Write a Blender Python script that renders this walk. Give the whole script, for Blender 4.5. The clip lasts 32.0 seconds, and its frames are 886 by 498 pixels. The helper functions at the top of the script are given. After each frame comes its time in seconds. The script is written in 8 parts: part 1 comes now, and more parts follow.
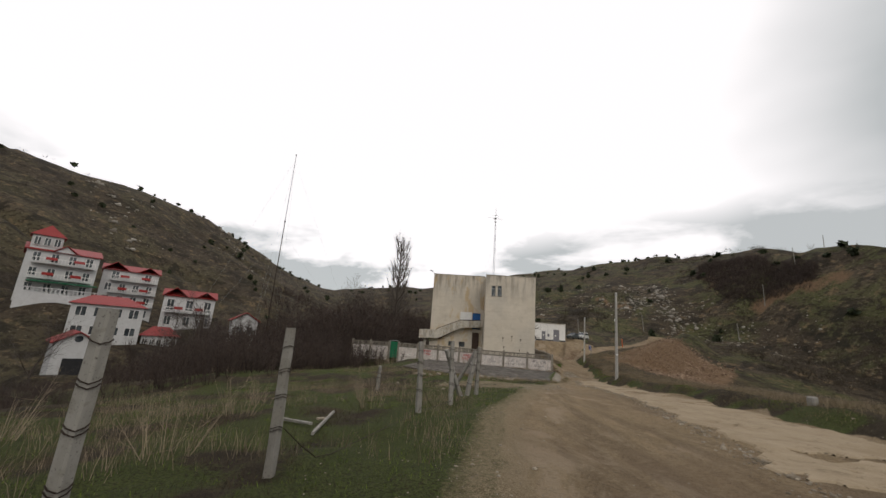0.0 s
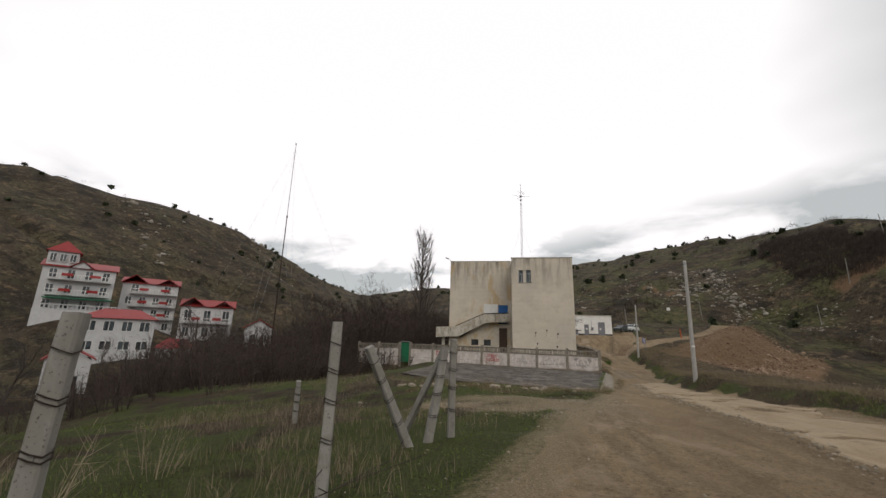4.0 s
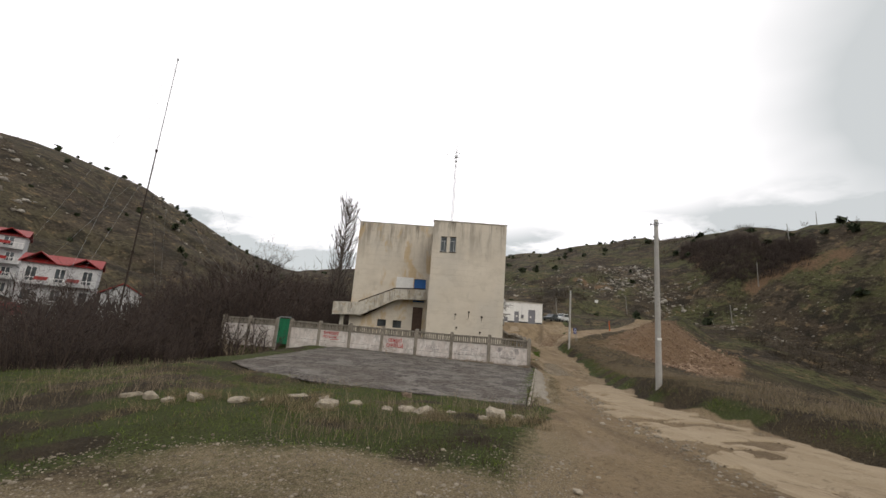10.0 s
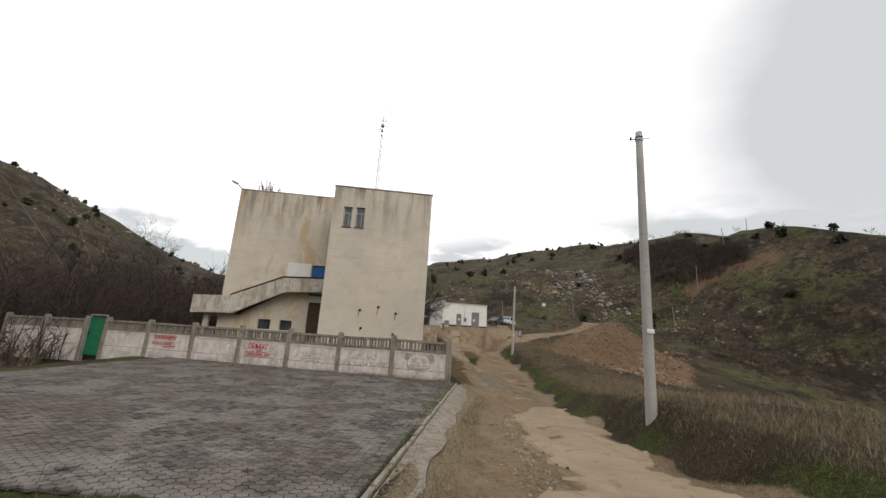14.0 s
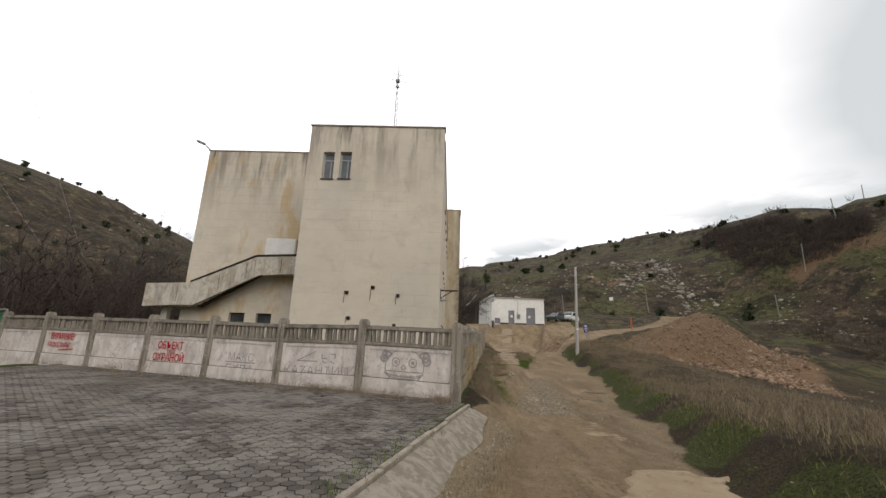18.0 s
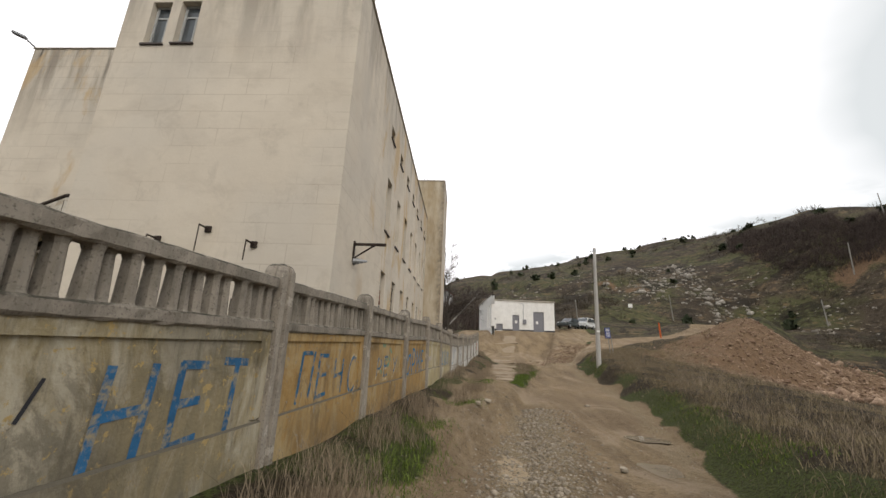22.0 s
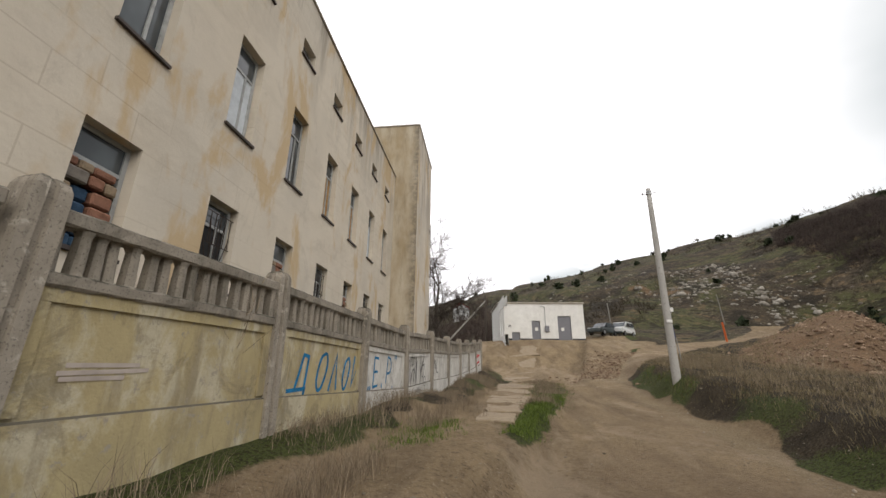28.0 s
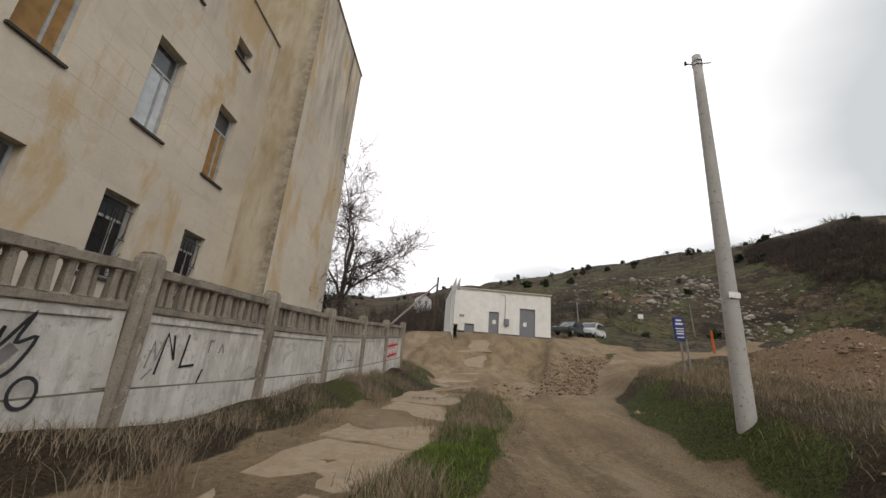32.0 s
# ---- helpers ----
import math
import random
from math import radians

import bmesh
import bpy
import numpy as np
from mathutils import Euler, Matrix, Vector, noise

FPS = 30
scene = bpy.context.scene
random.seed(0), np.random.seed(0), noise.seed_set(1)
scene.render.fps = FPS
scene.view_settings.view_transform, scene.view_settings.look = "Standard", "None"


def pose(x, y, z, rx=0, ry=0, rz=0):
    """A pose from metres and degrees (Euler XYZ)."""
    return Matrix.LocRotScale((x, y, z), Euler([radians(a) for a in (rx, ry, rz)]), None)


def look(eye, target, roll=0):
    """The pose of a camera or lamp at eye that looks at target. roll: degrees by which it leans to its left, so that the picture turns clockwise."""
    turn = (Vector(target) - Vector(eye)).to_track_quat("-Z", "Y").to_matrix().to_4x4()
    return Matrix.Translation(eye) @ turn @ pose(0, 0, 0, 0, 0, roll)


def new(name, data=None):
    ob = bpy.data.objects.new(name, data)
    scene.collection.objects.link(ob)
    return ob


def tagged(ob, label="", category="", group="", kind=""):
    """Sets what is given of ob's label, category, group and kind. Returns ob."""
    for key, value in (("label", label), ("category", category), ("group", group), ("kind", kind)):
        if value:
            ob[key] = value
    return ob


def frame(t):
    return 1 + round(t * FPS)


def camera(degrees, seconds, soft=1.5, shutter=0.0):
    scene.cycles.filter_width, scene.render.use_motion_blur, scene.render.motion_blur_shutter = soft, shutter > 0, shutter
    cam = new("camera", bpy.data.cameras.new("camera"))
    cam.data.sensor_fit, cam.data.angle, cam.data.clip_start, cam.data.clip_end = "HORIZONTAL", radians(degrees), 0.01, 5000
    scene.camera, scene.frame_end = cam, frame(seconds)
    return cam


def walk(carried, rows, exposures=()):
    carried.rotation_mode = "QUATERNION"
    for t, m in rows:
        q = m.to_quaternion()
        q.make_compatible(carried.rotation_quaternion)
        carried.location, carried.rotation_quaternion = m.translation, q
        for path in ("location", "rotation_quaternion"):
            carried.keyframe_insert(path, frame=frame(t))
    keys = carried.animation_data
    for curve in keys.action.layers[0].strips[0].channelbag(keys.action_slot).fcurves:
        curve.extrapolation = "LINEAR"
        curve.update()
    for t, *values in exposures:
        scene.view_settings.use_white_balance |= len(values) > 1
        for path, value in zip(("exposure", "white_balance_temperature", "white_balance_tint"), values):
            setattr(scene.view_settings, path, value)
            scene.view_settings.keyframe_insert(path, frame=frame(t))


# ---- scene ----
# camera: seconds, eye x, y, z, yaw, pitch, roll
PATH = [
    (0.0, -8.714, -43.123, 2.438, 4.79, 13.24, 4.13),
    (0.5, -8.482, -42.083, 2.418, 5.52, 12.85, 4.48),
    (1.0, -8.213, -41.056, 2.418, 6.18, 13.53, 3.84),
    (1.5, -8.044, -39.941, 2.384, 7.34, 13.98, 4.33),
    (2.0, -7.830, -38.853, 2.360, 8.16, 13.57, 2.84),
    (2.5, -7.658, -37.811, 2.338, 9.10, 13.08, 1.86),
    (4.5, -7.072, -33.963, 2.255, 10.06, 13.38, 1.65),
    (5.0, -6.975, -33.210, 2.294, 9.04, 14.01, 1.75),
    (5.5, -6.920, -32.594, 2.295, 7.83, 14.67, 1.62),
    (6.0, -6.931, -31.886, 2.279, 6.41, 14.91, 1.46),
    (6.5, -6.707, -31.277, 2.250, 5.55, 15.11, 1.41),
    (7.0, -6.610, -30.534, 2.225, 4.71, 14.80, 2.08),
    (7.5, -6.436, -29.720, 2.213, 4.23, 14.20, 2.09),
    (8.0, -6.286, -28.964, 2.224, 3.81, 13.61, 1.99),
    (8.5, -6.122, -28.260, 2.197, 3.47, 12.83, 3.50),
    (9.0, -5.979, -27.396, 2.147, 2.99, 12.36, 3.79),
    (9.5, -5.713, -26.512, 2.137, 2.18, 11.96, 3.34),
    (10.0, -5.476, -25.595, 2.128, 1.06, 11.41, 4.25),
    (10.5, -5.190, -24.666, 2.115, -0.18, 11.57, 4.48),
    (11.0, -4.887, -23.724, 2.119, -1.34, 11.78, 4.54),
    (11.5, -4.500, -22.701, 2.066, -2.77, 12.43, 4.09),
    (12.0, -4.063, -21.632, 2.035, -4.23, 13.07, 4.36),
    (12.5, -3.648, -20.698, 1.980, -5.86, 13.07, 3.00),
    (13.0, -3.252, -19.660, 1.952, -6.73, 12.97, 2.90),
    (13.5, -2.816, -18.667, 1.907, -6.69, 12.82, 3.09),
    (14.0, -2.374, -17.609, 1.859, -5.97, 13.01, 3.39),
    (14.5, -1.991, -16.637, 1.811, -4.62, 13.09, 3.34),
    (15.0, -1.647, -15.566, 1.783, -2.88, 13.12, 3.25),
    (15.5, -1.306, -14.723, 1.761, -0.68, 13.01, 3.45),
    (17.5, -0.299, -10.693, 1.463, 2.78, 13.32, 2.55),
    (18.0, -0.001, -9.719, 1.415, 2.39, 13.26, 1.92),
    (18.5, 0.288, -8.635, 1.395, 2.02, 13.31, 1.67),
    (19.0, 0.644, -7.734, 1.346, 1.62, 13.38, 1.57),
    (19.5, 0.975, -6.725, 1.205, 1.55, 13.94, 1.61),
    (20.0, 1.247, -5.639, 1.180, 1.42, 14.26, 1.64),
    (20.5, 1.452, -4.455, 1.137, 1.37, 14.48, 1.06),
    (21.0, 1.774, -3.285, 1.110, 2.32, 14.66, 2.21),
    (21.5, 1.872, -2.442, 1.110, 2.97, 14.73, 2.73),
    (22.0, 2.095, -1.219, 1.108, 4.12, 14.93, 2.28),
    (22.5, 2.241, -0.182, 1.103, 5.37, 14.83, 3.00),
    (23.0, 2.415, 0.826, 1.099, 6.57, 14.71, 2.73),
    (23.5, 2.566, 1.902, 1.065, 7.08, 14.37, 0.91),
    (24.0, 2.757, 2.673, 1.059, 7.23, 13.90, 0.45),
    (24.5, 2.907, 3.514, 1.027, 7.15, 13.63, -0.28),
    (26.5, 3.288, 6.417, 0.940, 7.15, 15.61, 1.38),
    (27.0, 3.392, 7.088, 0.919, 7.22, 16.17, 1.25),
    (27.5, 3.547, 7.544, 0.917, 7.35, 16.56, 0.38),
    (28.0, 3.641, 8.112, 0.936, 7.20, 17.62, 0.43),
    (28.5, 3.764, 8.716, 0.940, 7.17, 18.90, 1.24),
    (29.0, 3.829, 9.455, 0.966, 6.71, 19.77, 1.96),
    (29.5, 4.033, 10.255, 1.004, 6.66, 20.75, 2.35),
    (30.0, 4.166, 11.142, 1.063, 6.33, 20.95, 3.13),
    (30.5, 4.358, 12.184, 1.089, 5.84, 20.50, 3.75),
    (31.0, 4.606, 13.415, 1.138, 4.96, 19.18, 4.32),
    (31.5, 4.855, 14.60, 1.160, 3.88, 17.70, 4.30),
    (32.0, 5.240, 15.86, 1.172, 3.25, 16.90, 4.70),
]


def aim(x, y, z, yaw, pitch, roll):
    cy, cp = math.cos(radians(yaw)), math.cos(radians(pitch))
    sy, sp = math.sin(radians(yaw)), math.sin(radians(pitch))
    return look((x, y, z), (x - 10 * sy * cp, y + 10 * cy * cp, z + 10 * sp), roll)


cam = camera(97.58, 32.0, soft=1.5)
walk(cam, [(row[0], aim(*row[1:])) for row in PATH], exposures=[(t, stops, 7100, 10) for t, stops in ((0, -.34), (7, -.32), (11, .0), (15, .0), (20, .16), (24, .3), (27, .31), (30, .02), (32, -.02))])


# ---- world and sun ----
world = bpy.data.worlds.new("overcast_sky")
scene.world = world
world.use_nodes = True
wt = world.node_tree
wt.nodes.clear()


def wnode(kind, **kw):
    n = wt.nodes.new(kind)
    for k, v in kw.items():
        n.inputs[k].default_value = v
    return n


w_out, w_bg = wnode("ShaderNodeOutputWorld"), wnode("ShaderNodeBackground", Strength=1.0)
w_sky = wt.nodes.new("ShaderNodeTexSky")
w_sky.sky_type, w_sky.sun_disc = "NISHITA", False
w_sky.sun_elevation, w_sky.sun_rotation = radians(40), radians(150)
w_tc = wt.nodes.new("ShaderNodeTexCoord")
w_map = wnode("ShaderNodeMapping", Scale=(1.0, 1.0, 1.7), Location=(.35, .1, .0))
w_noise = wnode("ShaderNodeTexNoise", Scale=1.25, Detail=4.0, Roughness=.42, Distortion=.1)
w_ramp = wt.nodes.new("ShaderNodeValToRGB")
w_ramp.color_ramp.elements[0].position, w_ramp.color_ramp.elements[0].color = .34, (.66, .72, .785, 1)
w_ramp.color_ramp.elements[1].position, w_ramp.color_ramp.elements[1].color = .62, (1.34, 1.36, 1.48, 1)
w_dot = wt.nodes.new("ShaderNodeVectorMath")
w_dot.operation = "DOT_PRODUCT"
w_dot.inputs[1].default_value = (-.30, .78, .56)
w_glow = wnode("ShaderNodeMapRange")
w_glow.inputs["From Min"].default_value, w_glow.inputs["From Max"].default_value = .45, .95
w_glow.inputs["To Min"].default_value, w_glow.inputs["To Max"].default_value = 0.0, .34
w_add = wt.nodes.new("ShaderNodeMath")
w_mix = wt.nodes.new("ShaderNodeMix")
w_mix.data_type = "RGBA"
w_mix.inputs["Factor"].default_value = .92
w_dim = wt.nodes.new("ShaderNodeVectorMath")
w_dim.operation = "SCALE"
w_dim.inputs["Scale"].default_value = .1
wl = wt.links.new
wl(w_tc.outputs["Generated"], w_map.inputs["Vector"])
wl(w_map.outputs[0], w_noise.inputs["Vector"])
wl(w_tc.outputs["Generated"], w_dot.inputs[0])
wl(w_dot.outputs["Value"], w_glow.inputs["Value"])
w_sep = wt.nodes.new("ShaderNodeSeparateXYZ")
wl(w_tc.outputs["Generated"], w_sep.inputs[0])
w_low = wnode("ShaderNodeMapRange")
w_low.inputs["From Min"].default_value, w_low.inputs["From Max"].default_value = .34, .13
w_low.inputs["To Min"].default_value, w_low.inputs["To Max"].default_value = 0.0, .95
wl(w_sep.outputs["Z"], w_low.inputs["Value"])
w_puff = wnode("ShaderNodeTexNoise", Scale=3.6, Detail=6.0, Roughness=.55, Distortion=.25)
w_pmap = wnode("ShaderNodeMapping", Scale=(1.0, 1.0, 2.6), Location=(.8, .4, .3))
wl(w_tc.outputs["Generated"], w_pmap.inputs["Vector"])
wl(w_pmap.outputs[0], w_puff.inputs["Vector"])
w_bank = wt.nodes.new("ShaderNodeMath")
w_bank.operation = "MULTIPLY"
wl(w_low.outputs["Result"], w_bank.inputs[0])
w_cut = wnode("ShaderNodeMapRange")
w_cut.inputs["From Min"].default_value, w_cut.inputs["From Max"].default_value = .40, .62
wl(w_puff.outputs["Fac"], w_cut.inputs["Value"])
wl(w_cut.outputs["Result"], w_bank.inputs[1])
w_less = wt.nodes.new("ShaderNodeMath")
w_less.operation = "SUBTRACT"
wl(w_noise.outputs["Fac"], w_less.inputs[0])
wl(w_bank.outputs[0], w_less.inputs[1])
wl(w_less.outputs[0], w_add.inputs[0])
wl(w_glow.outputs["Result"], w_add.inputs[1])
# thicker grey cloud over the north-east
w_east = wt.nodes.new("ShaderNodeVectorMath")
w_east.operation = "DOT_PRODUCT"
w_east.inputs[1].default_value = (.66, .60, .45)
wl(w_tc.outputs["Generated"], w_east.inputs[0])
w_thick = wnode("ShaderNodeMapRange")
w_thick.inputs["From Min"].default_value, w_thick.inputs["From Max"].default_value = .74, .99
w_thick.inputs["To Min"].default_value, w_thick.inputs["To Max"].default_value = 0.0, .06
wl(w_east.outputs["Value"], w_thick.inputs["Value"])
w_grey = wt.nodes.new("ShaderNodeMath")
w_grey.operation = "SUBTRACT"
wl(w_add.outputs[0], w_grey.inputs[0])
wl(w_thick.outputs["Result"], w_grey.inputs[1])
wl(w_grey.outputs[0], w_ramp.inputs["Fac"])
wl(w_sky.outputs[0], w_dim.inputs[0])
wl(w_dim.outputs[0], w_mix.inputs["A"])
wl(w_ramp.outputs[0], w_mix.inputs["B"])
wl(w_mix.outputs["Result"], w_bg.inputs["Color"])
wl(w_bg.outputs[0], w_out.inputs["Surface"])

sun = new("sun", bpy.data.lights.new("sun", "SUN"))
sun.data.energy, sun.data.angle, sun.data.color = 1.0, radians(40), (1, .97, .92)
sun.matrix_world = look((30, -52, 50.3), (0, 0, 0))

# ---- materials ----


class Mat:
    """A node material with small helpers for procedural surfaces."""

    def __init__(self, name, rough=.8, metal=0.0, spec=.3):
        self.m = bpy.data.materials.new(name)
        self.m.use_nodes = True
        self.t = self.m.node_tree
        self.b = self.t.nodes["Principled BSDF"]
        self.b.inputs["Roughness"].default_value = rough
        self.b.inputs["Metallic"].default_value = metal
        self.b.inputs["Specular IOR Level"].default_value = spec
        self.co = self.t.nodes.new("ShaderNodeTexCoord")
        self.geo = self.t.nodes.new("ShaderNodeNewGeometry")

    def link(self, a, b):
        self.t.links.new(a, b)
        return self

    def vec(self, scale=(1, 1, 1), world=True):
        n = self.t.nodes.new("ShaderNodeMapping")
        n.inputs["Scale"].default_value = scale
        self.t.links.new(self.geo.outputs["Position"] if world else self.co.outputs["Object"], n.inputs["Vector"])
        return n.outputs[0]

    def noise(self, scale, detail=4, rough=.55, stretch=(1, 1, 1), world=True, distort=0.0):
        n = self.t.nodes.new("ShaderNodeTexNoise")
        n.inputs["Scale"].default_value, n.inputs["Detail"].default_value = scale, detail
        n.inputs["Roughness"].default_value, n.inputs["Distortion"].default_value = rough, distort
        self.t.links.new(self.vec(stretch, world), n.inputs["Vector"])
        return n.outputs["Fac"]

    def ramp(self, fac, lo, hi, a=(0, 0, 0), b=(1, 1, 1)):
        n = self.t.nodes.new("ShaderNodeValToRGB")
        e = n.color_ramp.elements
        e[0].position, e[0].color = lo, (*a, 1)
        e[1].position, e[1].color = hi, (*b, 1)
        self.t.links.new(fac, n.inputs["Fac"])
        return n.outputs["Color"]

    def mix(self, fac, a, b, mode="MIX"):
        n = self.t.nodes.new("ShaderNodeMix")
        n.data_type, n.blend_type = "RGBA", mode
        for key, v in (("Factor", fac), ("A", a), ("B", b)):
            if isinstance(v, (int, float)):
                n.inputs[key].default_value = v if key == "Factor" else (v, v, v, 1)
            elif isinstance(v, tuple):
                n.inputs[key].default_value = (*v, 1)
            else:
                self.t.links.new(v, n.inputs[key])
        return n.outputs["Result"]

    def mul(self, a, b, op="MULTIPLY"):
        n = self.t.nodes.new("ShaderNodeMath")
        n.operation, n.use_clamp = op, True
        for i, v in enumerate((a, b)):
            if isinstance(v, (int, float)):
                n.inputs[i].default_value = v
            else:
                self.t.links.new(v, n.inputs[i])
        return n.outputs[0]

    def height(self, lo, hi, world=True):
        """0 below lo, 1 above hi, along z."""
        s = self.t.nodes.new("ShaderNodeSeparateXYZ")
        self.t.links.new(self.geo.outputs["Position"] if world else self.co.outputs["Object"], s.inputs[0])
        n = self.t.nodes.new("ShaderNodeMapRange")
        n.inputs["From Min"].default_value, n.inputs["From Max"].default_value = lo, hi
        self.t.links.new(s.outputs["Z"], n.inputs["Value"])
        return n.outputs["Result"]

    def rand(self):
        n = self.t.nodes.new("ShaderNodeObjectInfo")
        return n.outputs["Random"]

    def island(self):
        return self.geo.outputs["Random Per Island"]

    def attr(self, name):
        n = self.t.nodes.new("ShaderNodeAttribute")
        n.attribute_name = name
        s = self.t.nodes.new("ShaderNodeSeparateColor")
        self.t.links.new(n.outputs["Color"], s.inputs[0])
        return s.outputs

    def color(self, c):
        if isinstance(c, tuple):
            self.b.inputs["Base Color"].default_value = (*c, 1)
        else:
            self.t.links.new(c, self.b.inputs["Base Color"])
        return self

    def bump(self, h, strength=.3, dist=.02):
        n = self.t.nodes.new("ShaderNodeBump")
        n.inputs["Strength"].default_value, n.inputs["Distance"].default_value = strength, dist
        self.t.links.new(h, n.inputs["Height"])
        self.t.links.new(n.outputs[0], self.b.inputs["Normal"])
        return self


def plain(name, c, var=.25, rough=.7, metal=0.0, scale=6.0, bump=.15, spec=.3):
    """A surface of one colour, with grain and stains at two scales."""
    m = Mat(name, rough, metal, spec)
    dark, lite = tuple(v * (1 - var) for v in c), tuple(min(1, v * (1 + var * .6)) for v in c)
    a = m.ramp(m.noise(scale, 5), .3, .7, dark, lite)
    a = m.mix(m.ramp(m.noise(scale * .13, 3), .45, .75), a, tuple(v * (1 - var * .8) for v in c))
    m.color(a)
    if bump:
        m.bump(m.noise(scale * 5, 4), bump, .01)
    return m.m


def concrete(name, base, dirt, scale=1.0, flake=None, dirt_amount=.5):
    m = Mat(name, .9)
    a = m.ramp(m.noise(3.5 * scale, 6, .6), .3, .7, tuple(v * .86 for v in base), base)
    streak = m.ramp(m.noise(2.2 * scale, 5, .6, (1, 1, .22)), .48, .72)
    a = m.mix(m.mul(streak, dirt_amount), a, dirt)
    if flake:
        a = m.mix(m.ramp(m.noise(1.6 * scale, 7, .65, distort=.4), .50, .56), a, flake)
    a = m.mix(m.ramp(m.noise(26 * scale, 4), .60, .72), a, tuple(v * .6 for v in dirt))
    m.color(a)
    m.bump(m.noise(30 * scale, 5, .7), .35, .012)
    return m.m


def plaster():
    m = Mat("worn_cream_plaster", .92)
    a = m.ramp(m.noise(.7, 6, .6), .3, .72, (.565, .50, .41), (.65, .582, .485))
    a = m.mix(m.mul(m.ramp(m.noise(.28, 4, .55), .46, .66), .55), a, (.50, .46, .40))
    # grey-brown runs under the parapet
    run = m.mul(m.ramp(m.noise(1.5, 5, .62, (1, 1, .16)), .44, .62), m.height(7.2, 10.8))
    a = m.mix(m.mul(run, .85), a, (.25, .215, .175))
    grime = m.ramp(m.noise(1.3, 7, .72, (1, 1, .7), distort=.6), .56, .68)
    a = m.mix(m.mul(grime, .3), a, (.33, .285, .225))
    black = m.mul(m.ramp(m.noise(2.6, 6, .7, (1, 1, .07)), .55, .66), m.height(9.3, 10.9))
    a = m.mix(m.mul(black, .9), a, (.085, .075, .065))
    # long smudges along the courses
    smear = m.ramp(m.noise(1.1, 6, .68, (.7, .7, 1.5), distort=.3), .50, .66)
    a = m.mix(m.mul(smear, .28), a, (.40, .345, .275))
    fleck = m.ramp(m.noise(2.3, 5, .7, (.6, .6, 1.4)), .70, .74)
    a = m.mix(m.mul(fleck, .7), a, (.30, .24, .18))
    # ochre blotches where the damp comes through
    damp = m.mul(m.ramp(m.noise(.75, 5, .62, (1, 1, .45), distort=.3), .535, .62), .8)
    sy = m.t.nodes.new("ShaderNodeSeparateXYZ")
    m.t.links.new(m.geo.outputs["Position"], sy.inputs[0])
    a = m.mix(m.mul(damp, m.ramp(m.mul(sy.outputs["Y"], .05), .40, .50, (.06, .06, .06))), a, (.50, .36, .20))
    # courses of the blockwork showing through
    s = m.t.nodes.new("ShaderNodeSeparateXYZ")
    m.t.links.new(m.geo.outputs["Position"], s.inputs[0])
    xy = m.mul(s.outputs["X"], s.outputs["Y"], "ADD")
    m.t.nodes[-1].use_clamp = False
    c = m.t.nodes.new("ShaderNodeCombineXYZ")
    m.t.links.new(xy, c.inputs[0])
    m.t.links.new(s.outputs["Z"], c.inputs[1])
    br = m.t.nodes.new("ShaderNodeTexBrick")
    br.inputs["Scale"].default_value = 1.0
    br.inputs["Brick Width"].default_value, br.inputs["Row Height"].default_value = 1.05, .46
    br.inputs["Mortar Size"].default_value, br.inputs["Mortar Smooth"].default_value = .012, .4
    br.inputs["Color1"].default_value = br.inputs["Color2"].default_value = (1, 1, 1, 1)
    br.inputs["Mortar"].default_value = (.80, .775, .745, 1)
    m.t.links.new(c.outputs[0], br.inputs["Vector"])
    a = m.mix(m.mul(m.ramp(m.noise(.33, 3), .46, .60), .8), a, m.mix(1.0, a, br.outputs["Color"], "MULTIPLY"))
    m.color(a)
    m.bump(m.noise(14, 6, .65), .3, .015)
    return m.m


M_WALL = plaster()
M_TRIM = concrete("parapet_concrete", (.42, .38, .32), (.16, .14, .12))


def mould_wall():
    """Damp south face of the tower: ochre plaster with a ragged band of black mould by its outer corner."""
    m = Mat("damp_stained_wall", .93)
    a = m.ramp(m.noise(1.1, 6, .65, (1, 1, .4)), .32, .68, (.34, .265, .165), (.50, .44, .35))
    s = m.t.nodes.new("ShaderNodeSeparateXYZ")
    m.t.links.new(m.geo.outputs["Position"], s.inputs[0])
    q = m.t.nodes.new("ShaderNodeMath")
    q.operation = "MULTIPLY_ADD"
    m.t.links.new(m.noise(1.8, 5, .6), q.inputs[0])
    q.inputs[1].default_value = .7
    m.t.links.new(s.outputs["X"], q.inputs[2])
    band = m.mul(m.ramp(q.outputs[0], .0, .45), m.ramp(m.noise(5, 6, .7, (1, 1, 1.6)), .30, .55))
    a = m.mix(m.mul(band, .8), a, (.125, .11, .09))
    a = m.mix(m.mul(m.ramp(m.noise(3, 6, .7, (1, 1, .25)), .50, .66), .5), a, (.22, .18, .12))
    m.color(a)
    m.bump(m.noise(16, 6, .65), .35, .015)
    return m.m


